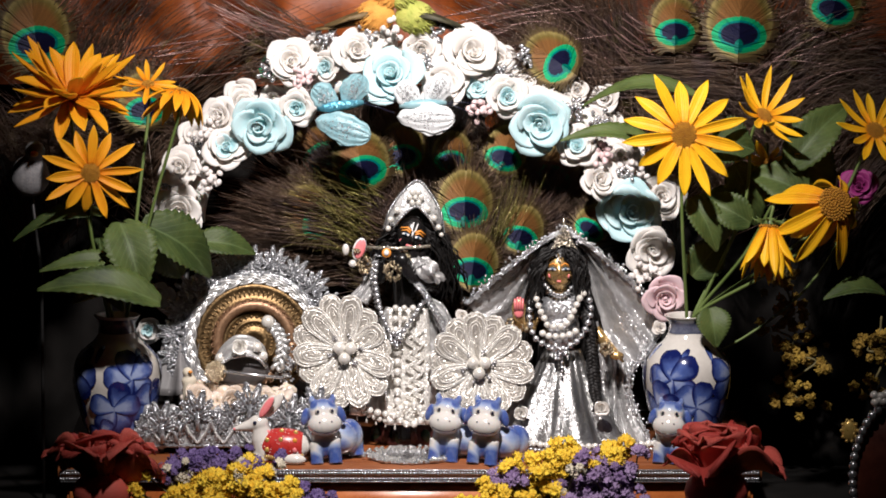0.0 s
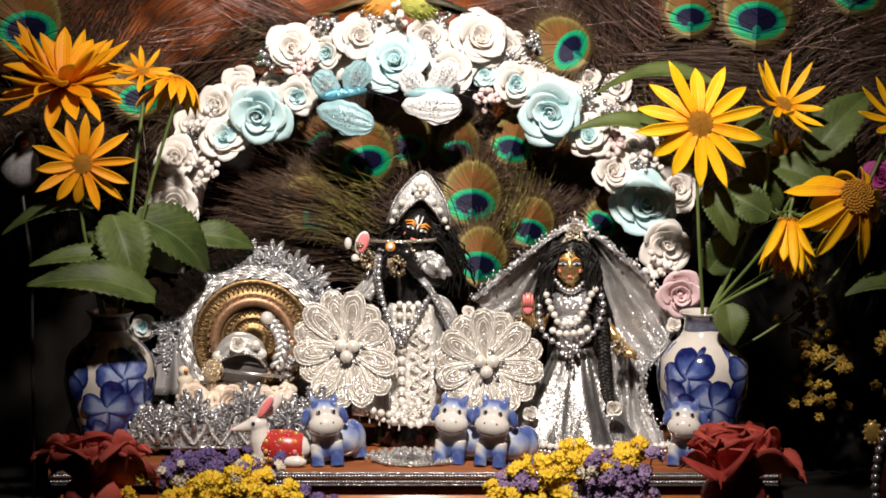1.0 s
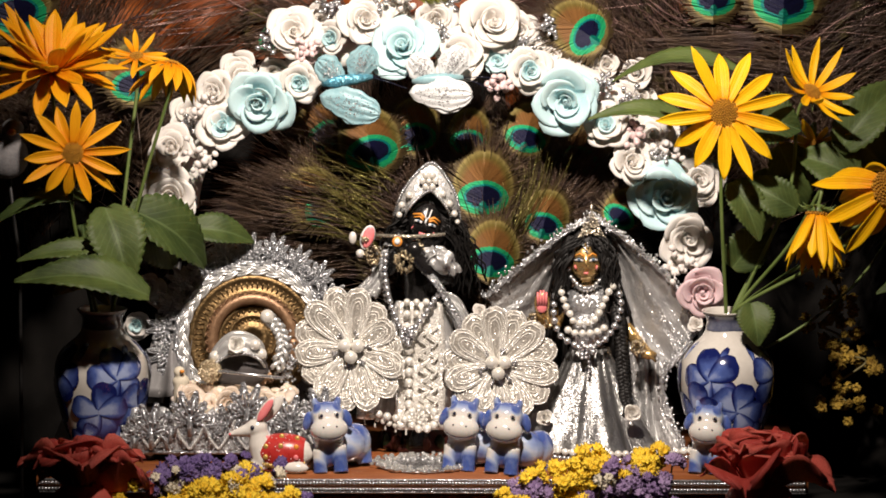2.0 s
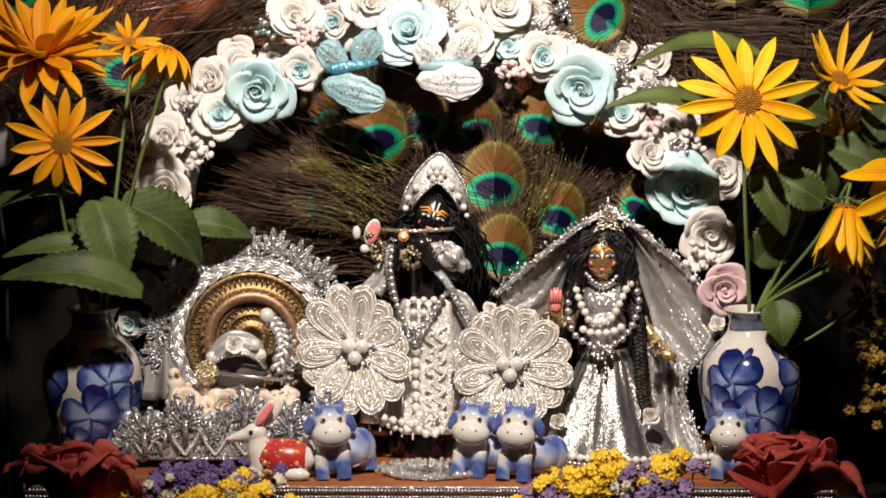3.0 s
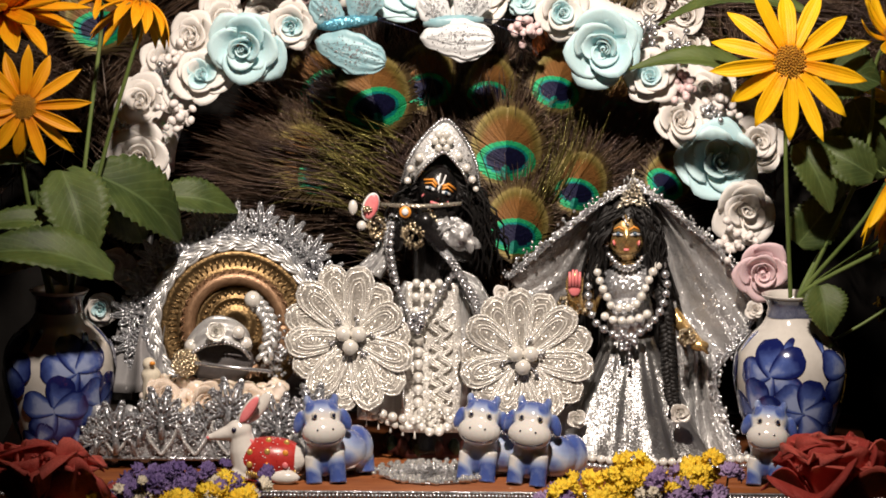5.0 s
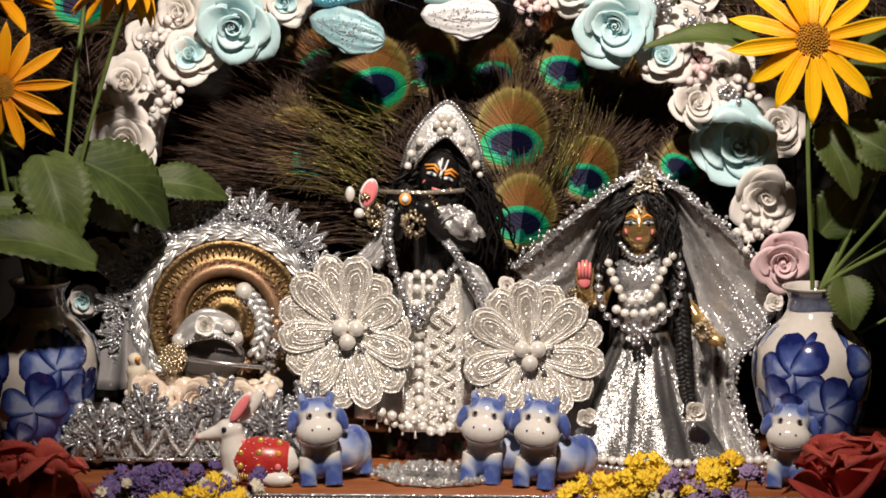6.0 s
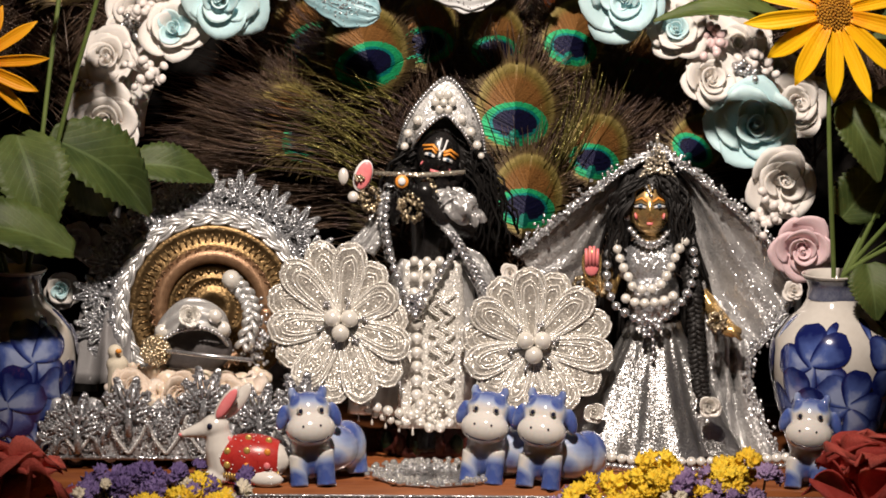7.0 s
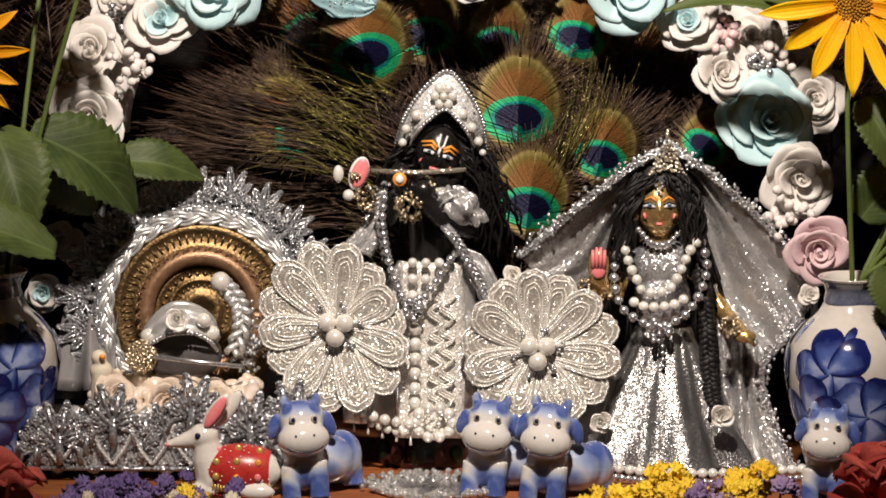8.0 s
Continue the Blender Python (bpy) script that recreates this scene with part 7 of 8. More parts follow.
def cow(at, spin, size, label, tilt=0.0):
    b = Geo()
    T = lambda ax, deg: Matrix.Rotation(radians(deg), 3, ax)
    b.ball((0, -0.006, 0.0362), (0.0108, 0.0098, 0.0100), 0, 18, 12)
    b.ball((0, -0.0125, 0.0290), (0.0122, 0.0088, 0.0084), 0, 18, 12)
    b.ball((0, -0.002, 0.0170), (0.0100, 0.0090, 0.0150), 0, 16, 12)
    b.ball((0.011, 0.007, 0.0150), (0.0140, 0.0110, 0.0118), 0, 16, 12)
    b.ball((0.0195, 0.013, 0.0150), (0.0100, 0.0100, 0.0120), 0, 16, 12)
    for x, y, r, h in ((-0.0065, -0.0085, 0.0044, 0.016), (0.0065, -0.0100, 0.0046, 0.018), (0.0245, 0.013, 0.0048, 0.014), (0.016, 0.020, 0.0048, 0.012)):
        b.tube([(x, y - 0.0006, 0.0), (x, y, 0.002), (x, y + 0.001, h)], lambda q: r * (1.12 - 0.15 * q), 12)
    for s in (-1, 1):
        b.ball((s * 0.0128, -0.0050, 0.0338), (0.0030, 0.0024, 0.0066), 0, 14, 10, T("Y", s * -16))
        b.tube([(s * 0.0060, -0.005, 0.0420), (s * 0.0076, -0.005, 0.0460), (s * 0.0072, -0.005, 0.0485)], lambda q: 0.0028 * (1.08 - 0.55 * q), 10)
    g = fuse(b, 0.0008)
    for s in (-1, 1):
        g.ball((s * 0.0050, -0.0153, 0.0388), (0.0016, 0.0010, 0.0019), 2, 8, 6)
        g.ball((s * 0.0050 + 0.0003, -0.0161, 0.0385), (0.0010, 0.0006, 0.0013), 1, 8, 6)
        g.ball((s * 0.0042, -0.0203, 0.0318), 0.0006, 1, 6, 5)
    smile = []
    for k in range(13):
        a = radians(-62 + k * 124 / 12)
        x = 0.0094 * math.sin(a)
        z = 0.0238 + 0.0022 * (abs(a) / 1.08) ** 2
        e = max(0.02, 1 - (x / 0.0122) ** 2 - ((z - 0.029) / 0.0084) ** 2)
        smile.append((x, -0.0125 - 0.0088 * math.sqrt(e) + 0.0002, z))
    g.tube(smile, 0.00035, 5, 1)
    solid("cow_figurine", g, [COW_GLAZE, INK, GLAZE_WHITE], label, "figurine", pose(*at, 0, tilt, spin) @ Matrix.Scale(size, 4), "porcelain cow figurines")


INK = plain("dark_ink", (0.01, 0.012, 0.03), (0.02, 0.022, 0.05), 200, 0.2, 0.0)
cow((-0.0825, -0.080, 0), 8, 1.0, "blue and white porcelain cow figurine sitting on the board", -3)
cow((0.0010, -0.070, 0), -9, 0.98, "blue and white porcelain cow with its head tilted", 5)
cow((0.0285, -0.082, 0), -10, 1.0, "blue and white porcelain cow figurine leaning against its neighbour", 5)
cow((0.1575, -0.080, 0), -8, 0.96, "blue and white porcelain cow figurine beside the vase", 3)


def deer():
    b = Geo()
    T = lambda ax, deg: Matrix.Rotation(radians(deg), 3, ax)
    b.ball((0.006, 0, 0.0108), (0.0180, 0.0100, 0.0104), 0, 20, 12)
    b.tube([(-0.004, 0, 0.007), (-0.0070, -0.001, 0.016), (-0.0078, -0.001, 0.0240)], lambda q: 0.0090 - 0.0040 * q, 14)
    b.ball((-0.0090, -0.0015, 0.0252), (0.0064, 0.0056, 0.0052), 0, 16, 12)
    b.tube([(-0.0090, -0.0015, 0.0250), (-0.0158, -0.0022, 0.0232), (-0.0222, -0.003, 0.0217)], lambda q: 0.0052 - 0.0034 * q, 14)
    b.ball((-0.0226, -0.003, 0.0215), (0.0022, 0.0020, 0.0018), 0, 12, 8)
    for y in (-0.004, 0.004):
        b.ball((-0.0016 + y * 0.5, y, 0.0356), (0.0034, 0.0018, 0.0095), 0, 14, 10, T("Y", 34))
    b.ball((-0.010, -0.006, 0.0030), (0.0085, 0.0032, 0.0030), 0, 12, 8)
    b.ball((0.014, -0.008, 0.0035), (0.0080, 0.0035, 0.0035), 0, 12, 8)
    g = fuse(b, 0.0008)
    g.ball((-0.0106, -0.0066, 0.0258), (0.0013, 0.0008, 0.0014), 2, 8, 6)
    g.ball((-0.0238, -0.0040, 0.0213), (0.0010, 0.0009, 0.0008), 3, 8, 6)
    g.ball((-0.0034, -0.0058, 0.0358), (0.0024, 0.0008, 0.0078), 3, 10, 8, T("Y", 34))

    def saddle(u, v):
        b, x = radians(-28 + 150 * v), -0.007 + 0.026 * u
        e = math.sqrt(max(0.02, 1 - ((x - 0.006) / 0.0190) ** 2))
        return (x, -0.0106 * e * math.cos(b), 0.0108 + 0.0110 * e * math.sin(b))

    g.grid(saddle, 14, 16, 1)
    r = random.Random(9)
    for k in range(9):
        u, v = (k % 3 + 0.5) / 3, (k // 3 + 0.6) / 4.2
        p = Vector(saddle(u, v))
        g.ball(p + Vector((0, -0.0003, 0)), (0.0015, 0.0007, 0.0016), (4, 5, 3, 4)[k % 4], 10, 6)
    for k in range(40):
        g.ball(Vector(saddle(r.random(), r.random() * 0.75)) + Vector((0, -0.0002, 0)), 0.00035, 6, 5, 4)
    for k in range(22):
        p = Vector(saddle(k / 21, 0.0))
        g.tube([p, p + Vector((0.0004, -0.0002, -0.0028))], 0.0004, 4, 4)
        g.ball(p + Vector((0, -0.0006, -0.0042)), 0.0004, 1, 5, 4)
    solid("deer_figurine", g, [DEER_GLAZE, RED_PAINT, INK, PINK_PAINT, GILT, ORANGE_PAINT, WHITE_PAINT],
          "white painted deer figurine with a red and gold saddle cloth", "figurine", pose(-0.1185, -0.082, 0, 0, 0, -6) @ Matrix.Scale(1.12, 4))


DEER_GLAZE = plain("warm_white_glaze", (0.66, 0.62, 0.56), (0.78, 0.75, 0.70), 30, 0.14, 0.02, 300, coat=1.0, coat_rough=0.05)
GILT = plain("gilt_paint", (0.55, 0.36, 0.08), (0.75, 0.52, 0.16), 300, 0.3, 0.1, metal=0.4)
deer()


def beaded_dish():
    t = thing("beaded_dish", "low silver dish edged with crystal beads", "dish", (-0.0235, -0.064, 0))
    g = Geo()
    g.lathe([(0.0001, 0.0008), (0.026, 0.0008), (0.0285, 0.0016), (0.0290, 0.0010), (0.027, 0.0), (0.0001, 0.0)], 40)
    part("tray", g, SILVER_BEAD, t)
    g = Geo()
    r = random.Random(4)
    for k in range(230):
        a, q = r.uniform(0, 6.283), 0.034 * math.sqrt(r.uniform(0.35, 1.0))
        g.ball((q * math.cos(a), q * math.sin(a) * 0.9, 0.0016 + r.uniform(0, 0.0012)), r.uniform(0.0011, 0.0019), 0, 7, 5)
    part("crystal_sprinkle", g, CRYSTAL, t, "clear crystal beads", kind="stuff")
    for k in range(3):
        g = Geo()
        g.lathe([(0.0001, 0.004), (0.0014, 0.005), (0.0008, 0.0062), (0.0015, 0.0072), (0.0001, 0.0084)], 10, 0, Matrix.Translation((-0.009 + 0.0048 * k, -0.004 + 0.002 * (k % 2), 0)))
        part("crystal_knob", g, CRYSTAL, t)


CRYSTAL = plain("crystal_bead", (0.68, 0.68, 0.66), (0.88, 0.88, 0.86), 500, 0.08, 0.0, metal=0.75)
beaded_dish()


# ---- butterflies and birds on the arch ----
def wing(length, width, pinch):
    g = Geo()

    def fn(u, v):
        s = 2 * u - 1
        w = width * math.sqrt(max(0.02, 1 - (2 * v - 1) ** 2)) * (0.80 + 0.28 * v) * (1 + 0.06 * math.sin(9 * v + 2 * s) + 0.05 * math.sin(23 * v))
        return (s * w + pinch * v * v * width, v * length, 0.0012 * math.cos(s * 2.2) + 0.0015 * math.sin(v * 3) + 0.0005 * v * math.sin(s * 13))

    g.grid(fn, 26, 16, 0, thick=0.0004)
    for k in range(5):
        s = -0.7 + 0.35 * k
        g.tube([Vector(fn(0.5 + 0.5 * s * q, 0.05 + 0.9 * q)) + Vector((0, 0, 0.0002)) for q in (0.05, 0.3, 0.6, 0.95)], 0.00022, 4, 0)
    r = random.Random(int(length * 1e5))
    for k in range(190):
        u, v = r.gauss(0.5, 0.17), r.gauss(0.52, 0.17)
        g.ball(Vector(fn(u, v)) + Vector((0, 0, 0.0003)), r.uniform(0.0002, 0.0005), 1, 5, 4)
    return g


def butterfly(at, spin, cloth, upper, body, label, droop=112):
    t = thing("butterfly_ornament", label, "butterfly", at, "butterflies on the flower arch")
    m = facing((0, 0, 0), (0.05, -1, 0.05), 0) @ Matrix.Rotation(spin, 4, "Z")
    g = Geo()
    g.tube([(-0.018, 0, 0.003), (-0.010, 0, 0.004), (0.004, 0, 0.0045), (0.015, 0, 0.0035)], lambda q: 0.0012 + 0.0028 * math.sin(math.pi * min(1, 0.1 + q * 0.85)), 12)
    part("body", g, body, t, "glittering body", m)
    for x, a, ln, w, mat in ((0.002, 34, 0.025, 0.0100, upper), (-0.004, -48, 0.022, 0.0095, upper), (-0.020, droop, 0.041, 0.0112, cloth), (-0.017, droop + 9, 0.034, 0.0100, cloth)):
        part("wing", wing(ln, w, 0.1), [mat, SILVER_GLITTER], t, "", m @ Matrix.Translation((x, -0.008 if mat is cloth and a > 90 else 0, 0.003 if x < -0.018 else 0.0022)) @ Matrix.Rotation(radians(-a), 4, "Z") @ Matrix.Rotation(radians(12), 4, "X"))
    g = Geo()
    g.tube([(0.014, 0, 0.004), (0.024, -0.004, 0.006), (0.036, -0.010, 0.006)], 0.0003, 5)
    g.tube([(0.014, 0, 0.004), (0.026, 0.000, 0.006), (0.038, -0.002, 0.006)], 0.0003, 5)
    part("antenna", g, INK, t, "", m)


WING_BLUE = plain("teal_wing", (0.20, 0.42, 0.48), (0.38, 0.58, 0.62), 160, 0.40, 0.6, 500, sheen=0.3, alpha=0.86)
WING_WHITE = plain("white_wing", (0.66, 0.68, 0.68), (0.82, 0.83, 0.83), 120, 0.35, 0.2, 900, sheen=0.3)
butterfly((-0.0711, -0.0080, 0.2429), 0.12, WING_BLUE, WING_BLUE, TEAL_GLITTER, "teal feather butterfly ornament with glitter clipped to the arch")
butterfly((-0.0128, -0.0060, 0.2435), 0.05, WING_WHITE, WING_WHITE, WING_BLUE, "white and pale blue butterfly ornament clipped to the arch", 92)


def bird(at, s, breast, back, label):
    b = Geo()
    b.ball((0, 0, 0), (0.0140, 0.0105, 0.0120), 0, 16, 12)
    b.ball((0.009 * s, -0.002, 0.013), (0.0080, 0.0075, 0.0080), 0, 16, 12)
    g = fuse(b, 0.0010)
    for k in range(9):
        y = -0.009 + 0.002 * k
        g.tube([(-0.003 * s, y * 0.9, 0.005 - abs(y) * 0.3), (-0.018 * s, y, -0.001), (-(0.032 + 0.002 * (k % 3)) * s, y * 0.7, -0.007)], lambda q: 0.0026 * (1.15 - q), 6, 1, 0.5)
    for k in range(4):
        g.tube([(-0.010 * s, 0, -0.004), (-0.028 * s, -0.002 + 0.0015 * k, -0.008), (-0.043 * s, -0.003 + 0.003 * k, -0.010)], lambda q: 0.0022 * (1.1 - 0.8 * q), 6, 1, 0.4)
    g.tube([(0.016 * s, -0.003, 0.013), (0.021 * s, -0.004, 0.012)], lambda q: 0.0018 * (1.05 - q), 8, 2)
    g.tube([(0.0, 0.002, -0.008), (0.0, 0.012, -0.020)], 0.0012, 6, 2)
    r = random.Random(6)
    for k in range(260):
        d = Vector((r.gauss(0, 1), -abs(r.gauss(0, 1)), r.gauss(0, 1))).normalized()
        p = Vector((d.x * 0.0140, d.y * 0.0105, d.z * 0.0120)) if k % 3 else Vector((0.009 * s, -0.002, 0.013)) + d * 0.0080
        g.tube([p - d * 0.0004, p + d * 0.0003 + Vector((-0.003 * s, 0, -0.002))], lambda q: 0.0005 * (1.1 - q), 4, 0)
    solid("bird_ornament", g, [breast, back, INK], label, "bird ornament", Matrix.Translation(at), "toy birds on the arch")


bird((-0.0479, 0.0300, 0.3027), 1, plain("orange_down", (0.55, 0.22, 0.03), (0.78, 0.42, 0.08), 90, 0.8, 0.8, 1200), plain("brown_wing", (0.10, 0.06, 0.02), (0.22, 0.15, 0.06), 200, 0.6, 0.6, 1200), "orange feathered toy bird with brown wings perched on the arch")
bird((-0.0205, 0.0300, 0.3018), -1, plain("lime_down", (0.30, 0.36, 0.05), (0.58, 0.55, 0.14), 90, 0.8, 0.8, 1200), plain("dark_wing", (0.03, 0.03, 0.02), (0.09, 0.08, 0.04), 200, 0.6, 0.6, 1200), "yellow-green feathered toy bird with dark wings perched on the arch")


def perched_dove():
    b = Geo()
    c = Vector((-0.2876, -0.0200, 0.2114))
    b.ball(c, (0.0075, 0.007, 0.0075), 0, 14, 10)
    b.ball(c + Vector((-0.004, 0.004, -0.018)), (0.014, 0.011, 0.015), 0, 16, 12)
    b.tube([c + Vector((-0.004, 0.004, -0.02)), c + Vector((-0.004, 0.006, -0.028))], 0.0035, 10)
    g = fuse(b, 0.0011)
    g.tube([c + Vector((-0.004, 0.006, -0.024)), c + Vector((0.002, 0.02, -0.09)), (c.x + 0.002, c.y + 0.02, TABLE_Z)], 0.0012, 8, 2)
    g.ball(c + Vector((0.0, -0.0075, -0.001)), (0.003, 0.002, 0.0022), 1, 10, 8)
    solid("bird_figurine", g, [DOVE, ORANGE_PAINT, INK_WIRE], "grey-white bird figurine with an orange beak on a wire", "figurine")


TABLE_Z = -0.045
DOVE = plain("grey_plumage", (0.13, 0.13, 0.14), (0.27, 0.26, 0.26), 140, 0.75, 0.8, 700)
perched_dove()


# ---- cut flowers laid before the platform ----
def floret_geo():
    """A papery floret: one frilled surface that rises from a narrow cup, spreads, and rises again inside."""
    g = Geo()
    prof = [(0.04, -0.9, 0.0), (0.14, -0.5, 0.0), (0.26, 0.0, 0.05), (0.66, 0.22, 0.10), (1.02, 0.34, 0.24), (0.62, 0.30, 0.08), (0.40, 0.28, 0.05), (0.66, 0.74, 0.22), (0.30, 0.52, 0.08), (0.05, 0.30, 0.0)]

    def fn(u, v):
        r, z, frill = prof[min(len(prof) - 1, int(v * (len(prof) - 1) + 0.5))]
        a = 2 * math.pi * u
        lobe = 1 - 1.3 * frill * abs(math.cos(2.5 * a + 4 * z)) - 0.5 * frill * abs(math.sin(9 * a))
        return (r * lobe * math.cos(a), r * lobe * math.sin(a), z + frill * (0.6 * math.sin(7 * a + 5 * z) + 0.4 * math.sin(13 * a)))

    g.grid(fn, 30, 9, 0, wrap=True)
    return g


def statice(label, root, heads, material, count, size, seed):
    """A sprig of papery florets; heads are (centre, spread) pairs."""
    r = random.Random(seed)
    t = thing("statice_bunch", label, "flowers", root, "cut flowers before the platform")
    o = Matrix.Translation(-Vector(root))
    me = floret_geo().mesh("floret", material)
    stems = Geo()
    for k in range(count):
        c, spread = heads[(k // 4) % len(heads)]
        if k % 4 == 0 or k < len(heads):
            knot = Vector(c) + Vector((r.gauss(0, spread), r.gauss(0, 0.006), r.gauss(0, spread * 0.52)))
        turn = Vector((r.gauss(0, 1), r.gauss(-0.6, 0.8), r.gauss(0.5, 0.8))).normalized()
        p = knot + turn * size * 0.9 - Vector((0, 0, 0.010 if root[0] > 0 else 0.005))
        way = turn + Vector((0, -0.5, 0.3))
        part("floret", me, None, t, "", o @ facing(p, way, r.uniform(0, 6), size * r.uniform(0.75, 1.25)))
        if k % 3 == 0:
            stems.tube(bow(Vector(root) + Vector((r.gauss(0, 0.008), 0, 0)), p - way.normalized() * size * 0.8, (r.gauss(0, 0.004), 0.004, 0), 6), 0.0006, 5)
    part("sprig", stems, DRY_STEM, t, "thin dry stems", o, kind="stuff")


DRY_STEM = plain("dry_stem", (0.10, 0.09, 0.03), (0.24, 0.20, 0.09), 80, 0.7, 0.3)
TABLE = -0.045
statice("yellow statice flowers lying before the platform", (-0.158, -0.168, TABLE), [((-0.1867, -0.1650, -0.0018), 0.011), ((-0.1617, -0.1620, 0.0024), 0.012), ((-0.1387, -0.1580, 0.0087), 0.010), ((-0.1288, -0.1650, -0.0030), 0.012), ((-0.1518, -0.1700, -0.0079), 0.014), ((-0.1134, -0.1650, -0.0041), 0.008)], STATICE, 290, 0.0050, 31)
statice("purple statice flowers behind the yellow ones", (-0.150, -0.155, TABLE), [((-0.1874, -0.1500, 0.0099), 0.008), ((-0.1700, -0.1480, 0.0147), 0.007), ((-0.1487, -0.1480, 0.0171), 0.006), ((-0.1312, -0.1500, 0.0119), 0.008), ((-0.1060, -0.1550, -0.0075), 0.007), ((-0.0923, -0.1600, -0.0110), 0.007)], PURPLE, 290, 0.0046, 32)
statice("yellow statice flowers heaped at the gown's hem", (0.070, -0.160, TABLE), [((0.0739, -0.1500, 0.0217), 0.008), ((0.0875, -0.1480, 0.0241), 0.008), ((0.0642, -0.1550, 0.0089), 0.012), ((0.0429, -0.1600, 0.0000), 0.011), ((0.0293, -0.1650, -0.0057), 0.008), ((0.0777, -0.1550, 0.0089), 0.010), ((0.1166, -0.1450, 0.0287), 0.0035)], STATICE, 290, 0.0050, 33)
statice("lilac statice flowers beside the yellow ones", (0.125, -0.165, TABLE), [((0.0990, -0.1550, 0.0148), 0.010), ((0.1164, -0.1520, 0.0182), 0.010), ((0.1221, -0.1580, 0.0055), 0.012), ((0.0989, -0.1600, 0.0000), 0.012), ((0.1142, -0.1650, -0.0069), 0.014), ((0.0449, -0.1500, 0.0119), 0.006)], LILAC, 290, 0.0049, 34)

statice("dried cream statice florets among the purple ones", (-0.160, -0.150, TABLE), [((-0.1760, -0.1580, 0.0120), 0.006), ((-0.1420, -0.1560, 0.0160), 0.006), ((-0.1230, -0.1570, 0.0080), 0.006)], CREAM, 34, 0.0044, 35)
statice("dried cream statice florets between yellow and lilac ones", (0.098, -0.160, TABLE), [((0.0960, -0.1630, 0.0180), 0.007), ((0.0880, -0.1660, 0.0060), 0.007)], CREAM, 26, 0.0044, 36)


def red_petal(k):
    """A limp petal: cupped at the base, its rim rolled back and crumpled."""
    g = Geo()
    q = random.Random(k)
    a, b, c = q.uniform(0, 6), q.uniform(0, 6), q.uniform(0.6, 1.3)

    def fn(u, v):
        s = 2 * u - 1
        w = (0.30 + 0.70 * math.sin(math.pi * 0.5 * min(1, v * 1.25))) * math.sqrt(max(0.02, 1 - max(0, (v - 0.66) / 0.345) ** 2)) * 0.60
        e = max(0.0, v - 0.6) / 0.4
        z = 0.55 * s * s * w + 0.30 * v - 0.34 * c * e * e + 0.05 * math.sin(6 * v + a) + 0.07 * math.sin(5 * s + b) * v + 0.05 * math.sin(11 * s + a) * e
        return (v - 0.10 * e * e * abs(s), s * w, z)

    g.grid(fn, 12, 12, 0, thick=0.022)
    return g


RED_MESHES = [red_petal(k).mesh("petal", RED_PETAL) for k in range(5)]


def red_flower(at, size, seed, label):
    r = random.Random(seed)
    t = thing("red_rose", label, "flower", at, "red roses before the platform")
    core = Geo()
    core.ball((0, 0, -size * 0.1), (size * 0.5, size * 0.4, size * 0.4), 0, 14, 10)
    core.tube([(0, 0, -size * 0.3), (0, 0.01, TABLE - at[2])], 0.003, 8)
    part("flower_base", core, RED_PETAL, t)
    for ring, (n, tilt, q) in enumerate(((4, 84, 0.76), (6, 68, 0.95), (8, 50, 1.0), (8, 24, 1.0))):
        for k in range(n):
            a = 2 * math.pi * k / n + ring * 0.5 + r.uniform(-0.25, 0.25)
            m = Matrix.Rotation(radians(-12), 4, "X") @ Matrix.Rotation(a, 4, "Z") @ Matrix.Translation((size * 0.10, 0, 0)) @ Matrix.Rotation(radians(-tilt + r.uniform(-20, 20)), 4, "Y") @ Matrix.Rotation(r.uniform(-0.4, 0.4), 4, "X") @ Matrix.Scale(size * q * r.uniform(0.8, 1.1), 4)
            part("petal", RED_MESHES[r.randrange(5)], None, t, "", m)


red_flower((-0.2330, -0.1650, -0.0018), 0.040, 1, "wilting dark red rose lying on the table")
red_flower((0.1867, -0.1650, -0.0002), 0.044, 2, "open red rose with curling petals on the table")


# ---- dried flowers hanging in the dark, and a framed picture ----
# Toned down: the shade these dried flowers hang in is put into the colour.
SHADED_YELLOW = plain("shaded_dried_petal", (0.22, 0.13, 0.015), (0.42, 0.28, 0.035), 160, 0.8, 0.4, 1500, vary=0.3)


def hanging_spray(label, top, points, seed):
    r = random.Random(seed)
    t = thing("dried_flower_spray", label, "dried flowers", top)
    o = Matrix.Translation(-Vector(top))
    g = Geo()
    g.tube(spline([top] + points, 5), 0.0008, 5)
    part("sprig", g, DRY_STEM, t, "", o)
    me = floret_geo().mesh("floret", SHADED_YELLOW)
    for p in points:
        for _ in range(11):
            d = Vector((r.gauss(0, 0.0065), r.gauss(0, 0.004), r.gauss(0, 0.006)))
            part("floret", me, None, t, "", o @ facing(Vector(p) + d, (r.gauss(0, 0.6), -1, r.gauss(0, 0.6)), r.uniform(0, 6), r.uniform(0.0036, 0.0056)))


hanging_spray("yellow dried flowers, toned down for shade, hanging against the black cloth", (0.2513, 0.0850, 0.1233), [(0.2503, 0.0850, 0.1004), (0.2538, 0.0850, 0.0838), (0.2424, 0.0850, 0.0692), (0.2548, 0.0850, 0.0608), (0.2541, 0.0850, 0.0492), (0.2727, 0.0850, 0.0441), (0.2523, 0.0850, 0.0274), (0.2619, 0.0850, 0.0140)], 41)
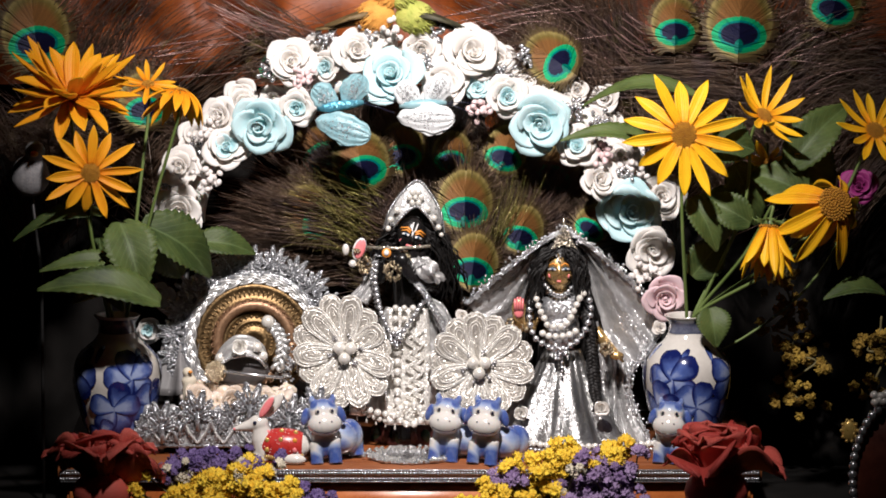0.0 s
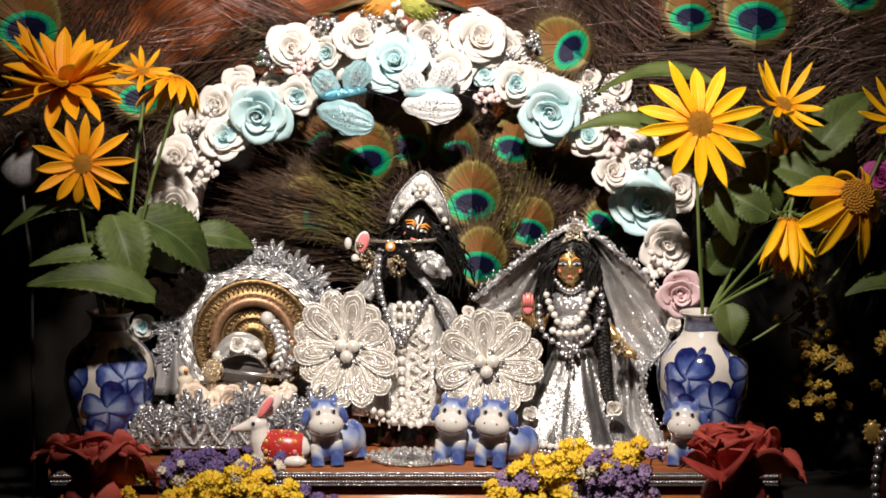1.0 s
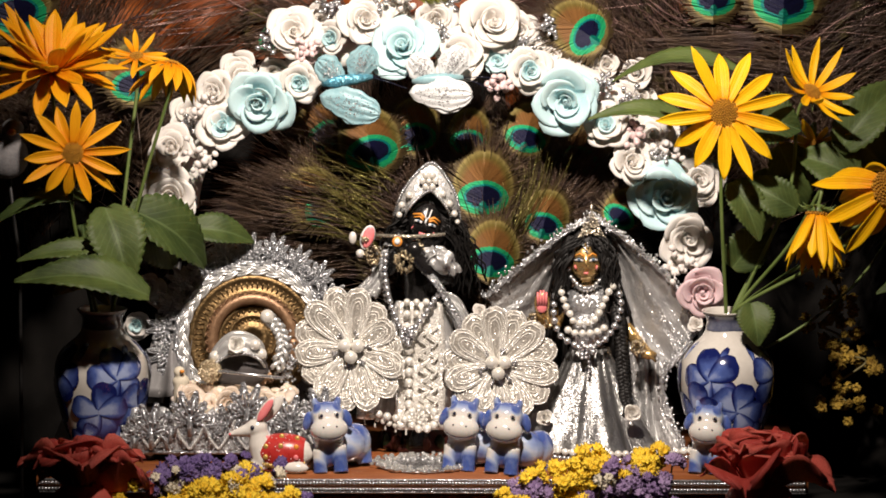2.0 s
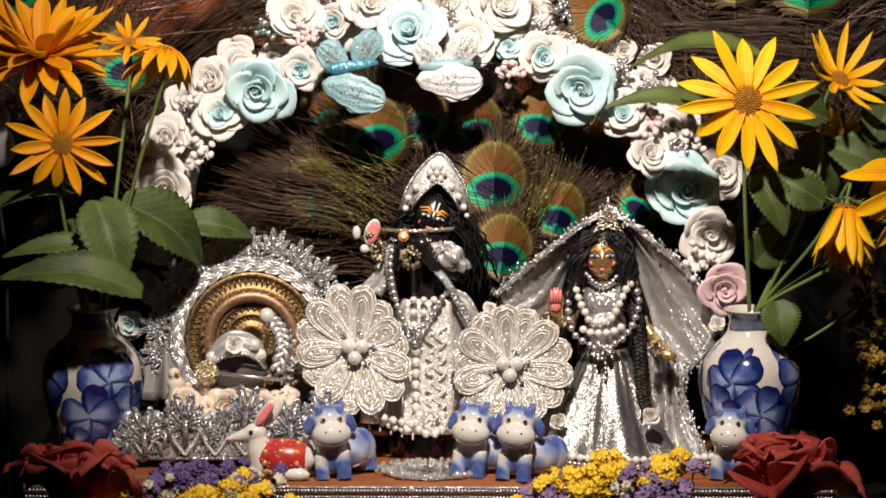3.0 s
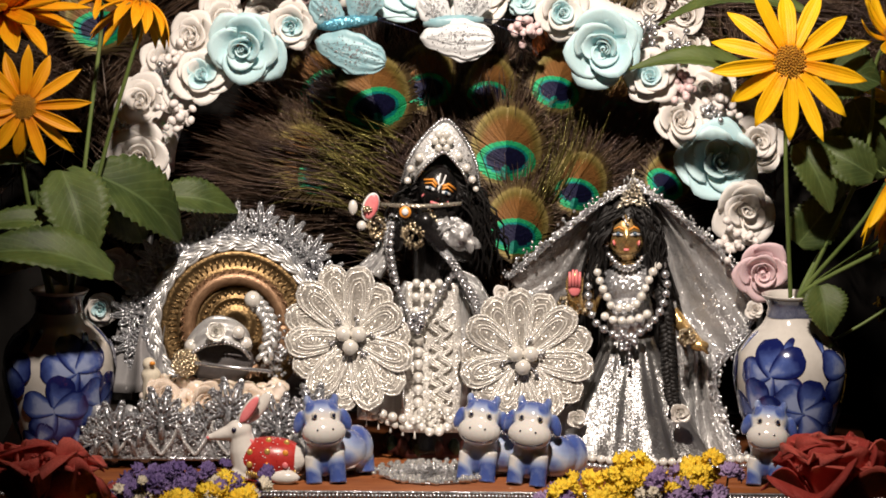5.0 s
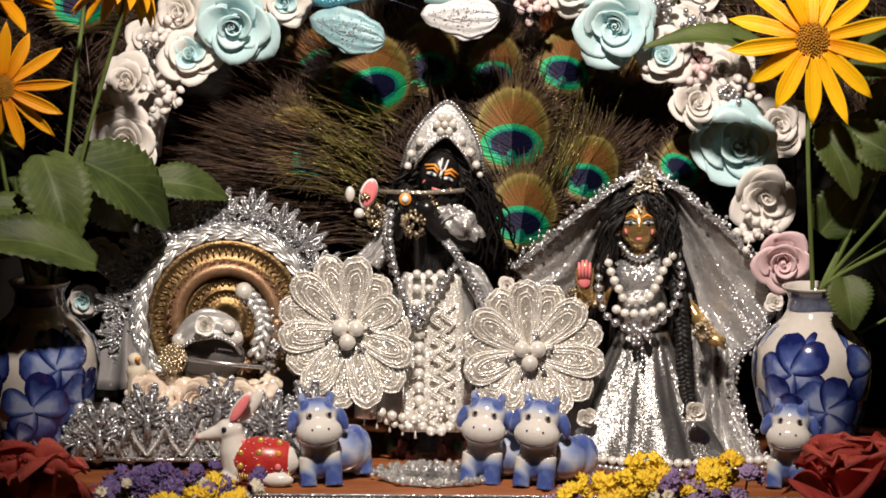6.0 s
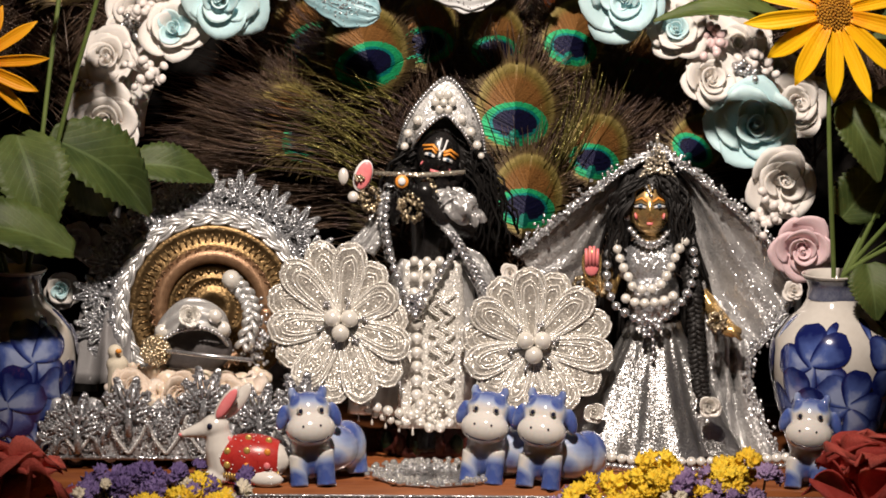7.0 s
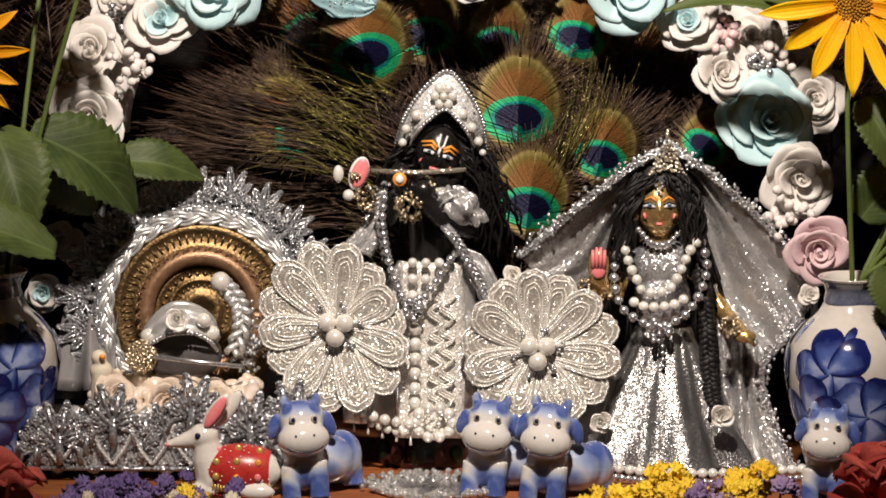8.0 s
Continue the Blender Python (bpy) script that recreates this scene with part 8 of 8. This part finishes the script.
hanging_spray("sparse yellow dried sprig hanging in the shade", (0.3198, 0.0850, 0.0775), [(0.3179, 0.0850, 0.0608), (0.3098, 0.0850, 0.0525), (0.3222, 0.0850, 0.0483), (0.3142, 0.0850, 0.0274)], 42)


def bead_frame():
    c = Vector((0.3129, -0.1500, 0.0021))
    t = thing("oval_frame", "small oval frame edged with silver beads on the table", "picture frame", (c.x, c.y, TABLE))
    o = Matrix.Translation(-Vector((c.x, c.y, TABLE)))
    g = Geo()
    g.lathe([(0.0001, 0), (1, 0), (1.04, 0.05), (1.0, 0.1), (0.0001, 0.1)], 40, 0, facing(c, (0, -1, 0.1)) @ Matrix.Diagonal((0.031, 0.052, 0.03, 1)))
    g.tube([(c.x, c.y + 0.004, c.z - 0.05), (c.x, c.y + 0.012, TABLE)], 0.005, 8)
    part("backing", g, FRAME_RED, t, "dark red painted backing", o)
    g = Geo()
    ring = [(c.x + 0.0325 * math.cos(radians(a)), c.y - 0.004, c.z + 0.0545 * math.sin(radians(a))) for a in range(0, 361, 4)]
    beads_along(g, ring, 0.0032, 0.0062, 0, 1.2)
    part("bead_border", g, SILVER_BEAD, t, "", o, kind="stuff")
    g = Geo()
    for k in range(8):
        g.ball((c.x + rnd.gauss(0, 0.003) - 0.012, c.y - 0.006, c.z + 0.055 + rnd.gauss(0, 0.003)), 0.003, 0, 8, 6)
    part("crest", g, PEARL, t, "", o)
    g = Geo()
    k0 = Vector((0.2781, -0.1500, 0.0347))
    g.ball(k0, (0.0055, 0.003, 0.0075), 0, 14, 10)
    for k in range(10):
        g.ball(k0 + Vector((0.0055 * math.cos(k * 0.628), -0.001, 0.0075 * math.sin(k * 0.628))), 0.0013, 0, 6, 5)
    part("gilt_boss", g, GILT, t, "", o)


FRAME_RED = plain("frame_red", (0.04, 0.008, 0.006), (0.10, 0.025, 0.012), 80, 0.3, 0.2)
bead_frame()


def magenta_flower():
    at = (0.2935, -0.0300, 0.1870)
    t = thing("magenta_flower", "small magenta flower half hidden behind the daisies", "flower", at)
    foam_rose(t, (0, 0, 0), (-0.2, -1, 0.3), 0.0125, MAGENTA, MAGENTA, 0.5, "", 4, "blossom")
    g = Geo()
    g.tube(bow((0, 0, 0), (0.176 - at[0], VASE_Y - at[1], 0.06 - at[2]), (0.02, 0, -0.01)), 0.0009, 6)
    part("stem", g, STEM, t)


MAGENTA = plain("magenta_petal", (0.18, 0.01, 0.10), (0.34, 0.03, 0.20), 80, 0.6, 0.3)
magenta_flower()
